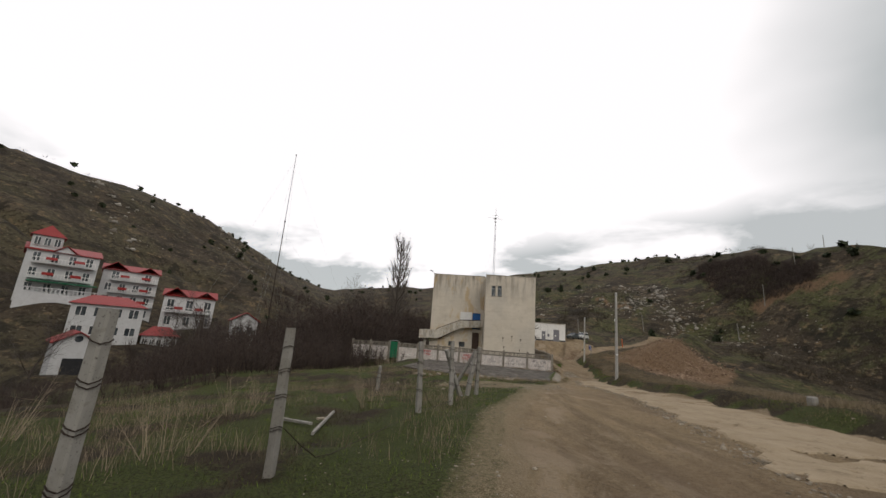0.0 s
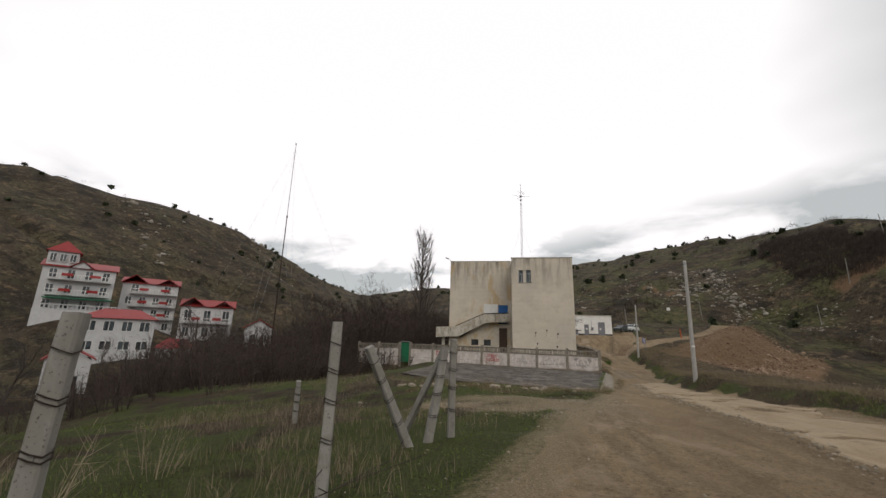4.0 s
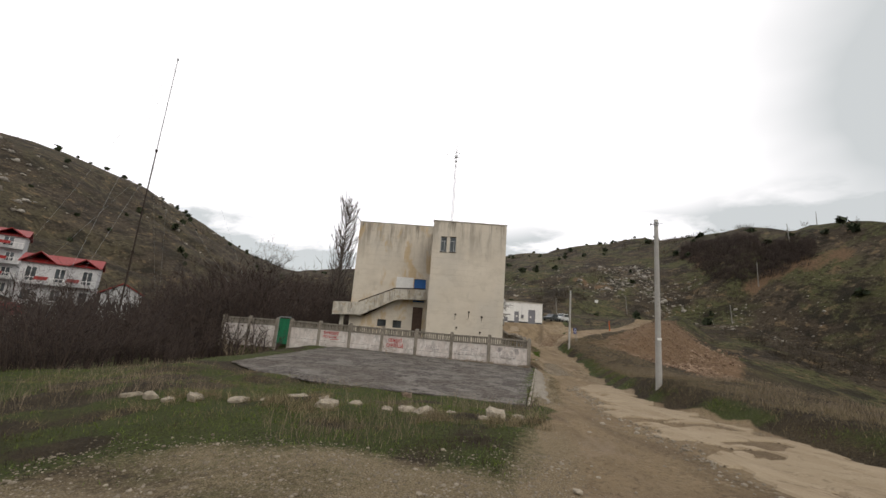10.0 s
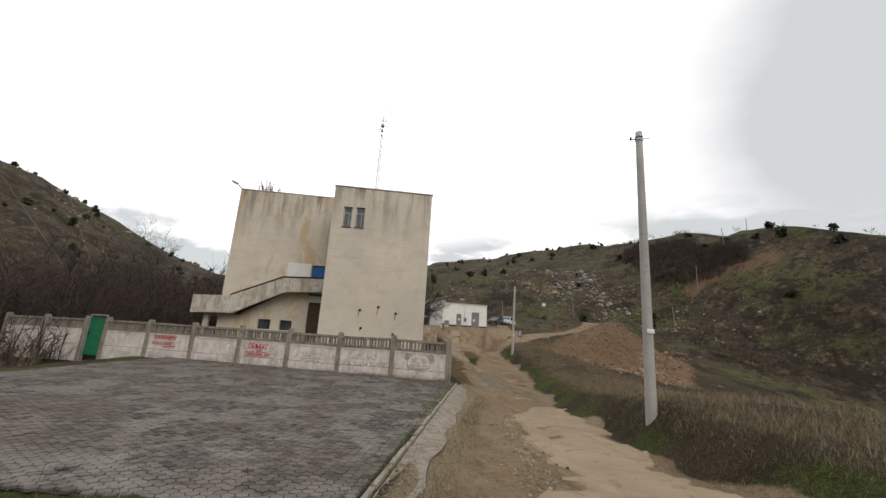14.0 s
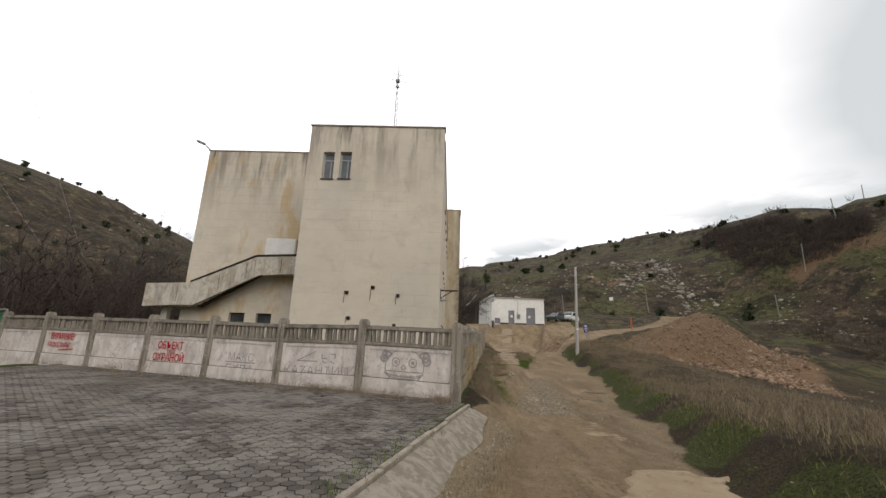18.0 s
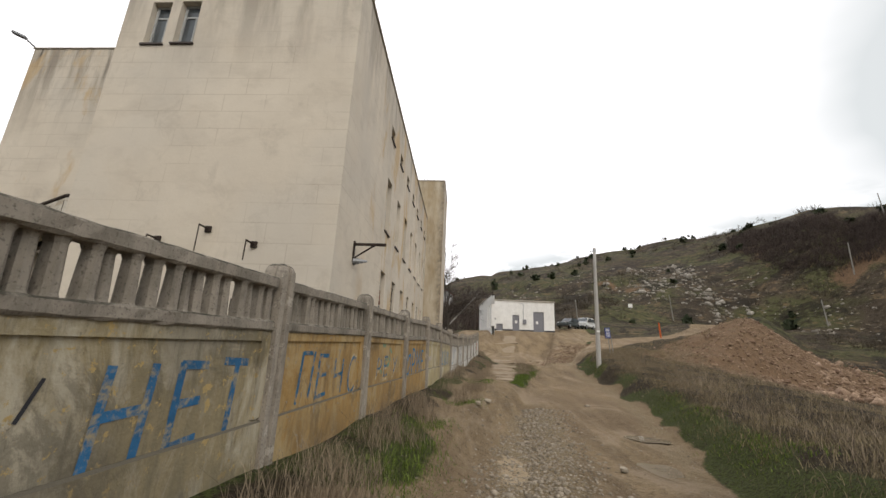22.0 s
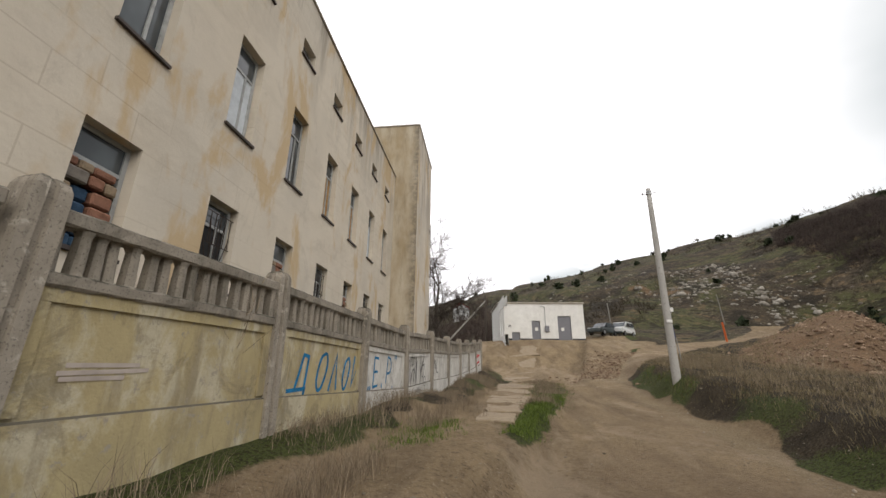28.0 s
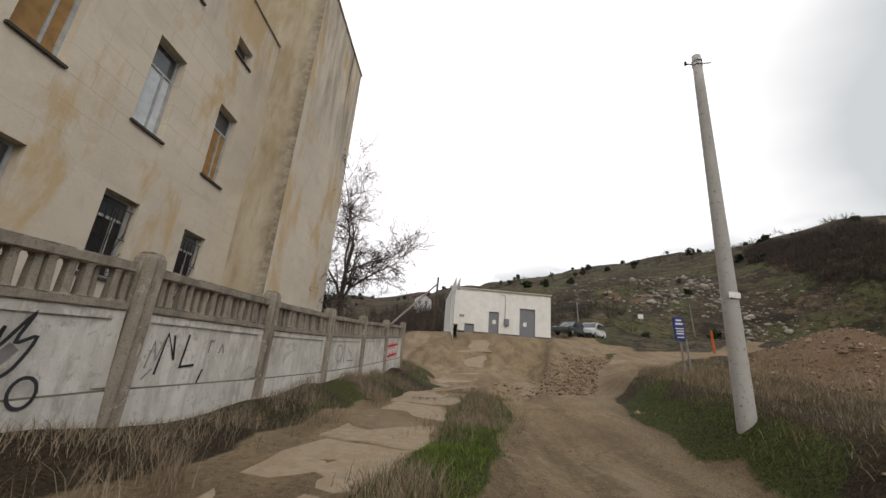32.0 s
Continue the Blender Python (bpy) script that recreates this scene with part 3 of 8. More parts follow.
def box(bm, x0, y0, z0, x1, y1, z1, m=None, cut=0.0):
    """A block, with its edges cut by that much."""
    co = [(x, y, z) for z in (z0, z1) for y in (y0, y1) for x in (x0, x1)]
    if m is not None:
        co = [m @ Vector(v) for v in co]
    v = [bm.verts.new(q) for q in co]
    fs = [bm.faces.new([v[i] for i in f]) for f in ((0, 2, 3, 1), (4, 5, 7, 6), (0, 1, 5, 4), (2, 6, 7, 3), (0, 4, 6, 2), (1, 3, 7, 5))]
    if cut:
        es = list({e for f in fs for e in f.edges})
        bmesh.ops.bevel(bm, geom=es, offset=cut, segments=1, affect="EDGES", profile=.5)
    return bm


def tube(bm, p0, p1, r0, r1, n=8, caps=True):
    """A tapered round bar between two points."""
    p0, p1 = Vector(p0), Vector(p1)
    d = (p1 - p0)
    if d.length < 1e-6:
        return bm
    side = d.orthogonal().normalized()
    up = d.normalized().cross(side)
    rings = []
    for p, r in ((p0, r0), (p1, r1)):
        rings.append([bm.verts.new(p + (side * math.cos(2 * math.pi * i / n) + up * math.sin(2 * math.pi * i / n)) * r) for i in range(n)])
    for i in range(n):
        bm.faces.new((rings[0][i], rings[0][(i + 1) % n], rings[1][(i + 1) % n], rings[1][i]))
    if caps and n > 2:
        bm.faces.new(rings[0][::-1])
        bm.faces.new(rings[1])
    return bm


def prism(bm, pts, y0, y1):
    """A plate whose outline (x, z) is drawn out from y0 to y1."""
    a = [bm.verts.new((x, y0, z)) for x, z in pts]
    b = [bm.verts.new((x, y1, z)) for x, z in pts]
    bm.faces.new(a)
    bm.faces.new(b[::-1])
    for i in range(len(pts)):
        j = (i + 1) % len(pts)
        bm.faces.new((a[i], b[i], b[j], a[j]))
    bmesh.ops.recalc_face_normals(bm, faces=bm.faces[:])
    return bm


def pierced(bm, u0, u1, z0, z1, holes, depth):
    """A wall in the plane y = 0 (outside towards -y), with openings (u0, u1, z0, z1) cut right through it."""
    us = sorted({u0, u1, *[h[0] for h in holes], *[h[1] for h in holes]})
    zs = sorted({z0, z1, *[h[2] for h in holes], *[h[3] for h in holes]})
    for i in range(len(us) - 1):
        for k in range(len(zs) - 1):
            cu, cz = (us[i] + us[i + 1]) / 2, (zs[k] + zs[k + 1]) / 2
            if any(h[0] < cu < h[1] and h[2] < cz < h[3] for h in holes):
                continue
            a, b, c, d = us[i], us[i + 1], zs[k], zs[k + 1]
            quad(bm, (a, 0, c), (b, 0, c), (b, 0, d), (a, 0, d))
            quad(bm, (a, depth, d), (b, depth, d), (b, depth, c), (a, depth, c))
    for a, b, c, d in [*holes, (u1, u0, z0, z1)]:
        quad(bm, (a, 0, c), (a, 0, d), (a, depth, d), (a, depth, c))
        quad(bm, (b, 0, d), (b, 0, c), (b, depth, c), (b, depth, d))
        quad(bm, (a, 0, d), (b, 0, d), (b, depth, d), (a, depth, d))
        quad(bm, (b, 0, c), (a, 0, c), (a, depth, c), (b, depth, c))
    bmesh.ops.remove_doubles(bm, verts=bm.verts[:], dist=.0005)
    return bm


def lettering(name, text, size, m, material, parent, stretch=1.0, depth=.001, slant=0.0, thin=-.018):
    """Painted letters as a thin mesh, standing in the x-z plane of m and read from -y."""
    cu = bpy.data.curves.new(name, "FONT")
    cu.body, cu.size, cu.extrude, cu.shear = text, size, depth, slant
    cu.align_x = "LEFT"
    cu.offset = thin * size
    cu.resolution_u = 3
    tmp = bpy.data.objects.new(name, cu)
    scene.collection.objects.link(tmp)
    dg = bpy.context.evaluated_depsgraph_get()
    me = bpy.data.meshes.new_from_object(tmp.evaluated_get(dg))
    bpy.data.objects.remove(tmp)
    bpy.data.curves.remove(cu)
    me.materials.clear()
    me.materials.append(material)
    me.transform(m @ pose(0, 0, 0, 90, 0, 0) @ Matrix.Diagonal((stretch, 1, 1, 1)))
    ob = new(name, me)
    ob.parent = parent
    return ob


def stroke(bm, pts, w, y=-.004):
    """A painted line of width w through points (x, z), as a thin raised strip."""
    p = [Vector(q) for q in pts]
    if len(p) >= 6:
        # rounded through the points, as an arm swings
        q = [p[0] * 2 - p[1], *p, p[-1] * 2 - p[-2]]
        p = [.5 * (2 * b + (c - a) * t + (2 * a - 5 * b + 4 * c - d) * t * t + (3 * b - a - 3 * c + d) * t ** 3) for a, b, c, d in zip(q, q[1:], q[2:], q[3:]) for t in (0, .25, .5, .75)] + [p[-1]]
    p = [p[0]] + [b for a, b in zip(p, p[1:]) if (b - a).length > 1e-4]
    d = [(b - a).normalized() for a, b in zip(p, p[1:])]
    p[0], p[-1] = p[0] - d[0] * w * .3, p[-1] + d[-1] * w * .3
    rail = []
    for k, v in enumerate(p):
        a, b = d[max(k - 1, 0)], d[min(k, len(d) - 1)]
        t = a + b if (a + b).length > .3 else b
        n = Vector((-t.y, t.x)).normalized()
        n = n * (w / 2 / max(.55, n.dot(Vector((-b.y, b.x)))))
        rail.append((bm.verts.new((v.x - n.x, y, v.y - n.y)), bm.verts.new((v.x + n.x, y, v.y + n.y))))
    for (a, b), (c, e) in zip(rail, rail[1:]):
        bm.faces.new((a, c, e, b))
    return bm


def gz(x, y):
    return float(ground_z(x, y))

# ---- the ground: one sheet to the horizon ----


def grid_noise(x, y, scale, seed):
    """Smooth value noise between -1 and 1."""
    rng = np.random.RandomState(seed)
    tab = rng.uniform(-1, 1, (256, 256))
    u, v = x / scale + 4096, y / scale + 4096
    i, j = np.floor(u).astype(int), np.floor(v).astype(int)
    fu, fv = u - i, v - j
    fu, fv = fu * fu * (3 - 2 * fu), fv * fv * (3 - 2 * fv)
    g = lambda a, b: tab[a % 256, b % 256]
    return (g(i, j) * (1 - fu) + g(i + 1, j) * fu) * (1 - fv) + (g(i, j + 1) * (1 - fu) + g(i + 1, j + 1) * fu) * fv


def line_dist(x, y, pts):
    d = np.full(np.shape(x), 1e9)
    for (ax, ay), (bx, by) in zip(pts, pts[1:]):
        t = np.clip(((x - ax) * (bx - ax) + (y - ay) * (by - ay)) / ((bx - ax) ** 2 + (by - ay) ** 2), 0, 1)
        d = np.minimum(d, np.hypot(x - ax - t * (bx - ax), y - ay - t * (by - ay)))
    return d


TRACK = ((9, 29), (12.5, 35), (18, 42), (25, 48), (31.5, 55), (37, 62), (43, 69.5))


BED_Y, BED_X = (2, 4.3, 6.3, 8.6, 11.1), (2.6, 2.95, 3.3, 3.7, 4.0)
STRIP = ((3.9, 14.3), (4.4, 16.7), (5.2, 20.5), (5.85, 25.3), (5.9, 27.8))
TUSSOCKS = ((1.40, 3.1), (1.48, 4.3), (1.42, 5.6), (1.95, 8.8), (2.50, 14.1), (2.60, 15.3))
BRUSH = ((1.05, 2.2), (1.05, 4.8), (1.30, 6.7), (1.85, 9.9), (2.25, 11.7), (2.55, 15.6), (2.75, 17.4), (2.9, 19.5), (3.05, 22.2), (3.3, 25.5), (3.45, 29.0))


def covers(x, y):
    """Where lane, green, gravel, crust, bare soil and far slope lie, 0 to 1 each."""
    le, ri = np.interp(y, ROAD_Y, ROAD_L), np.interp(y, ROAD_Y, ROAD_R)
    wob = .35 * grid_noise(x, y, 2.1, 3) + .2 * grid_noise(x, y, .7, 4)
    lane = smooth(-.35, .35, x - le + wob) * smooth(-.35, .35, ri - x + wob)
    lane = lane * (1 - smooth(58, 66, y))
    strip = smooth(.16, -.10, line_dist(x, y, STRIP) - np.interp(y, (14, 16.7, 20.5, 25.5, 28), (.05, .20, .40, .68, .4)) + wob * .35)
    lane = lane * (1 - strip)
    track = smooth(2.0, 1.3, line_dist(x, y, TRACK) + wob)
    lane = np.maximum(lane, track)
    court = smooth(7, 5.5, np.hypot((x - 9) * .7, y - 46)) * smooth(33, 36, y)
    lane = np.maximum(lane, court)
    # soft forecourt of crushed stone at the foot of the fence corner
    green = (.26 + .14 * smooth(-3, -7, x) + .45 * grid_noise(x, y, 3.4, 7) + .55 * grid_noise(x, y, .95, 8)) * (1 - .92 * smooth(.4, 1.5, x - ri))
    verge = np.clip(.40 + .9 * grid_noise(x, y, 1.3, 71), 0, 1) * smooth(.8, .1, np.abs(x - ri - .35)) * smooth(-12, -2, y) * (1 - smooth(36, 42, y))
    side = smooth(2.4, .3, np.abs(x - le + 1.1)) * (1 - smooth(-24, -19, y))
    bank = np.zeros_like(wob)
    for tx, ty in TUSSOCKS:
        bank = np.maximum(bank, .95 * np.exp(-((x - tx) / .36) ** 2 - ((y - ty) / .75) ** 2))
    slope = smooth(1.2, .2, np.abs(x - le + .25)) * smooth(-14, -9, y) * (1 - smooth(-2, 1, y)) * .7
    nearfield = smooth(-12.8, -14.5, y + .23 * (x + 2.8)) * smooth(6, 1, np.abs(x + 9)) * smooth(-26, -20, y) * .02
    green = np.clip(np.maximum.reduce([green, verge, side, strip, bank, slope, green + nearfield]), 0, 1)
    gravel = smooth(1.15, .55, np.hypot((x + 7.3) / 3.9, (y + 21.8) / 2.5)) * (.70 + .35 * grid_noise(x, y, 1.1, 51))
    edge = smooth(1.1, .2, np.abs(x - le - .1)) * (1 - smooth(-19, -14, y))
    mid = smooth(1.1, .35, np.abs(x - np.interp(y, BED_Y, BED_X))) * smooth(.5, 3, y) * (1 - smooth(9.5, 12, y)) * (.75 + .35 * grid_noise(x, y, 1.1, 73))
    kerb = smooth(.7, .2, np.abs(x - .75 - .2 - .247 * (y + .7))) * smooth(-14.5, -12, y) * (1 - smooth(-1, 0, y)) * .9
    right = smooth(1.0, .1, np.abs(x - ri + .2)) * .55
    gravel = np.maximum.reduce([gravel, edge * .6, mid, kerb, right * lane])
    crust = (.50 * smooth(.9, .2, np.abs(x - 2.6 - .02 * y + .8 * grid_noise(x, y, 3, 13))) * smooth(-12, -5, y) * (1 - smooth(6, 9, y)) * (.6 + .6 * grid_noise(x, y, 1.2, 14)))
    crust = np.maximum(crust, np.exp(-((x - 2.75 + .15 * grid_noise(x, y, .8, 15)) / .28) ** 2 - ((y - 5.3) / 1.1) ** 2))
    u = (x - 8.5) * .62 + (y - 24) * .78
    v = (x - 8.5) * .78 - (y - 24) * .62
    soil = smooth(2.5, 7, u) * (1 - smooth(34, 46, u)) * smooth(-1.5, 2.5, v) * (1 - smooth(15, 20, v))
    # washed-out ochre scars on the right hill
    for scar, w in ((((84, 120), (81, 110), (78, 102)), 2.2), (((79, 79), (84, 77), (92, 70)), 3.0), (((41, 121), (43, 112), (48, 104)), 1.3)):
        soil = np.maximum(soil, .85 * smooth(w * 1.5, w * .4, line_dist(x, y, scar) + 2.0 * grid_noise(x, y, 5, 77)))
    far = smooth(42, 62, np.hypot(x - 3, y * .8))
    far = np.where(x < -25, np.maximum(far, smooth(-25, -40, x) * .7), far)
    return lane, green, gravel, np.clip(crust, 0, 1), soil * .9, far


def axis(lo, a, b, hi, step, grow=1.07):
    mid = list(np.arange(a, b + step / 2, step))
    up, dn, s = [b], [a], step
    while up[-1] < hi:
        s = min(s * grow, 14)
        up.append(up[-1] + s)
    s = step
    while dn[-1] > lo:
        s = min(s * grow, 14)
        dn.append(dn[-1] - s)
    return np.array(dn[:0:-1] + mid + up[1:])


PUDDLES = ((6.15, 8.7, .75, 1.05), (5.3, 5.9, .55, .95))


def relief(x, y):
    """Ground height with ruts, hummocks and gullies."""
    z = ground_z(x, y)
    lane, green, gravel, crust, soil, far = covers(x, y)
    rough = 1 - .9 * smooth(-16, -14.5, x) * smooth(.5, .1, x - .2 - .247 * (y + .7)) * smooth(-13.5, -12.7, y + .25 * (x + 3)) * smooth(.6, 0, y + .278 * x)
    z = z + rough * (.035 * grid_noise(x, y, 1.3, 21) + .018 * grid_noise(x, y, .55, 22))
    z = z + rough * (1 - np.maximum(lane, far)) * (.07 * grid_noise(x, y, 1.0, 23) + .05 * grid_noise(x, y, 2.6, 24)) * smooth(1.5, 5, np.abs(x - 3) + np.abs(y + 6) * .2)
    z = z + soil * (.35 * grid_noise(x, y, 2.4, 25) + .15 * grid_noise(x, y, .9, 26))
    le, ri = np.interp(y, ROAD_Y, ROAD_L), np.interp(y, ROAD_Y, ROAD_R)
    for k, w in ((.30, .3), (.62, .3)):
        rut = le + (ri - le) * k + .25 * grid_noise(x * 0, y, 4, 27)
        z = z - .05 * lane * np.exp(-((x - rut) / w) ** 2) * (1 - smooth(30, 40, y))
    for px, py, rx, ry in PUDDLES:
        z = z - .12 * np.exp(-((x - px) / rx) ** 2 - ((y - py) / ry) ** 2)
    z = z + far * (1.6 * grid_noise(x, y, 26, 31) + .7 * grid_noise(x, y, 9, 32) + 3.2 * grid_noise(x, y, 70, 33) * smooth(90, 200, np.hypot(x, y)))
    z = z - smooth(85, 150, np.hypot(x, y)) * 3.0 * np.exp(-(grid_noise(x, y, 34, 35) / .12) ** 2)
    return z


def build_ground():
    xs, ys = axis(-620, -14, 13, 620, .3), axis(-320, -46, 44, 720, .34)
    X, Y = np.meshgrid(xs, ys)
    Z = relief(X, Y)
    nx, ny = len(xs), len(ys)
    idx = np.arange(nx * ny).reshape(ny, nx)
    faces = np.stack([idx[:-1, :-1], idx[:-1, 1:], idx[1:, 1:], idx[1:, :-1]], -1).reshape(-1, 4)
    me = bpy.data.meshes.new("ground")
    me.vertices.add(nx * ny)
    me.vertices.foreach_set("co", np.stack([X, Y, Z], -1).ravel())
    me.loops.add(faces.size)
    me.loops.foreach_set("vertex_index", faces.ravel())
    me.polygons.add(len(faces))
    me.polygons.foreach_set("loop_start", np.arange(0, faces.size, 4))
    me.polygons.foreach_set("use_smooth", np.ones(len(faces), bool))
    me.update(calc_edges=True)
    lane, green, gravel, crust, soil, far = covers(X, Y)
    one = np.ones_like(X)
    for name, chan in (("cover", (lane, green, gravel, one)), ("extra", (crust, soil, far, one))):
        at = me.attributes.new(name, "FLOAT_COLOR", "POINT")
        at.data.foreach_set("color", np.stack(chan, -1).ravel().astype(np.float32))
    me.materials.append(M_EARTH)
    ob = new("ground", me)
    return tagged(ob, "brown dirt lane, rough turf and bare hillsides in one sheet of ground", "ground", kind="structure")


build_ground()

CRUST_Y = (-44, -33, -26, -22.5, -20, -18, -16, -14.8, -13, -11.8, -8.2, -5.5, -3.5)
CRUST_X = (-5.0, -3.0, -1.6, -1.3, -1.2, -.95, -.6, -.85, -.3, -.05, .5, 1.3, 2.6)


def old_crust():
    """Thin pale sheet of old concrete on the lane, its edge broken off raggedly."""
    xs, ys = np.arange(-5.6, 4.2, .13), np.arange(-44, -3.4, .13)
    X, Y = np.meshgrid(xs, ys)
    rag = .30 * grid_noise(X, Y, .9, 111) + .22 * grid_noise(X, Y, .33, 112)
    ri = np.interp(Y, ROAD_Y, ROAD_R)
    inside_by = np.minimum(X - np.interp(Y, CRUST_Y, CRUST_X) + rag, ri - .2 - X + rag)
    hole = grid_noise(X, Y, 1.5, 113) + .55 * grid_noise(X, Y, .45, 114)
    on = (inside_by > 0) & (hole < .62 - .25 * smooth(-26, -21, Y) * smooth(-17, -20, Y))
    Z = relief(X, Y) + np.where(on, .026, -.05)
    nx = len(xs)
    idx = np.arange(X.size).reshape(X.shape)
    fa = np.stack([idx[:-1, :-1], idx[:-1, 1:], idx[1:, 1:], idx[1:, :-1]], -1).reshape(-1, 4)
    fa = fa[on.ravel()[fa].sum(1) >= 2]
    used, inv = np.unique(fa, return_inverse=True)
    me = bpy.data.meshes.new("old_pavement")
    me.from_pydata(np.stack([X, Y, Z], -1).reshape(-1, 3)[used].tolist(), [], inv.reshape(-1, 4).tolist())
    me.materials.append(M_CRUST)
    tagged(new("old_pavement", me), "pale broken concrete crust of the old road on the lane", "pavement", kind="structure")


old_crust()

# ---- the tall cream building ----
BX0, BX1, FY, LY, BACK, TOP = -14.02, -.77, 6.54, 9.97, 27.0, 11.01
STEP_X = -7.0
WIN_Y = [11.31 + 2.099 * i for i in range(7)]
BUILDING = pose(BX1, FY, 0, 0, 0, .97) @ pose(-BX1, -FY, 0)


def casement(parent, m, w, h, fill, label):
    """A window unit in its opening: sill, frame, bars and what fills it. Local: x across, y inwards, z up, from the lower left corner."""
    win = new("window")
    win.parent = parent
    win.matrix_basis = m
    if label:
        win["label"] = label
    bm = bmesh.new()
    t = .06
    for a in ((0, .16, 0, t, .22, h), (w - t, .16, 0, w, .22, h), (t, .16, 0, w - t, .22, t), (t, .16, h - t, w - t, .22, h)):
        box(bm, *a)
    if h > .7:
        box(bm, t, .165, h * .70, w - t, .215, h * .70 + .05)
        if fill != "bricks":
            box(bm, w * .62, .165, t, w * .62 + .045, .215, h * .70)
    part("frame", bm, M_FRAME, win)
    bm = bmesh.new()
    box(bm, -.04, -.05, -.05, w + .04, .17, -.003)
    part("sill", bm, M_SILL, win)
    zt = h * .70
    if fill == "bricks":
        rng = random.Random(int(w * 1000 + m.translation.x * 77 + m.translation.z * 13))
        z = .02
        while z < zt - .06:
            hh = rng.uniform(.13, .24)
            x = .03
            while x < w - .1:
                ww = min(rng.uniform(.14, .38), w - .04 - x)
                bm = bmesh.new()
                box(bm, x, rng.uniform(.08, .14), z + rng.uniform(0, .02), x + ww - rng.uniform(.01, .03), .24, min(z + hh - rng.uniform(.005, .03), zt), cut=.022)
                part("stone", bm, M_BRICKS[3 if x < w * .55 and z < zt * .7 and rng.random() < .6 else rng.randrange(3)], win)
                x += ww
            z += hh
        bm = bmesh.new()
        box(bm, t, .185, zt, w - t, .195, h - t)
        part("pane", bm, M_GLASS, win)
    else:
        bm = bmesh.new()
        box(bm, t, .185, t if h < .7 else zt, w - t, .195, h - t)
        part("pane", bm, M_GLASS, win)
        if h > .7:
            # an open window gets a near-black sheet painted as unlit room, no glass
            bm = bmesh.new()
            box(bm, t, .19, t, w - t, .2, zt)
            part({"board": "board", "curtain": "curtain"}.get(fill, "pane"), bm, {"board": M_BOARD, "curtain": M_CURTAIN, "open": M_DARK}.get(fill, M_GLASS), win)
    # added near-black plate: the room's darkness put into its colour
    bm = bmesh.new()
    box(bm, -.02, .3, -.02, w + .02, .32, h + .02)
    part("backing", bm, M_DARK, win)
    return win


M_BRICKS = [stone("rough_block_" + n, a, b) for n, a, b in (("tan", (.24, .18, .12), (.33, .25, .17)), ("red", (.22, .10, .065), (.30, .15, .10)), ("grey", (.16, .14, .12), (.24, .21, .18)), ("blue", (.018, .045, .085), (.035, .075, .13)))]


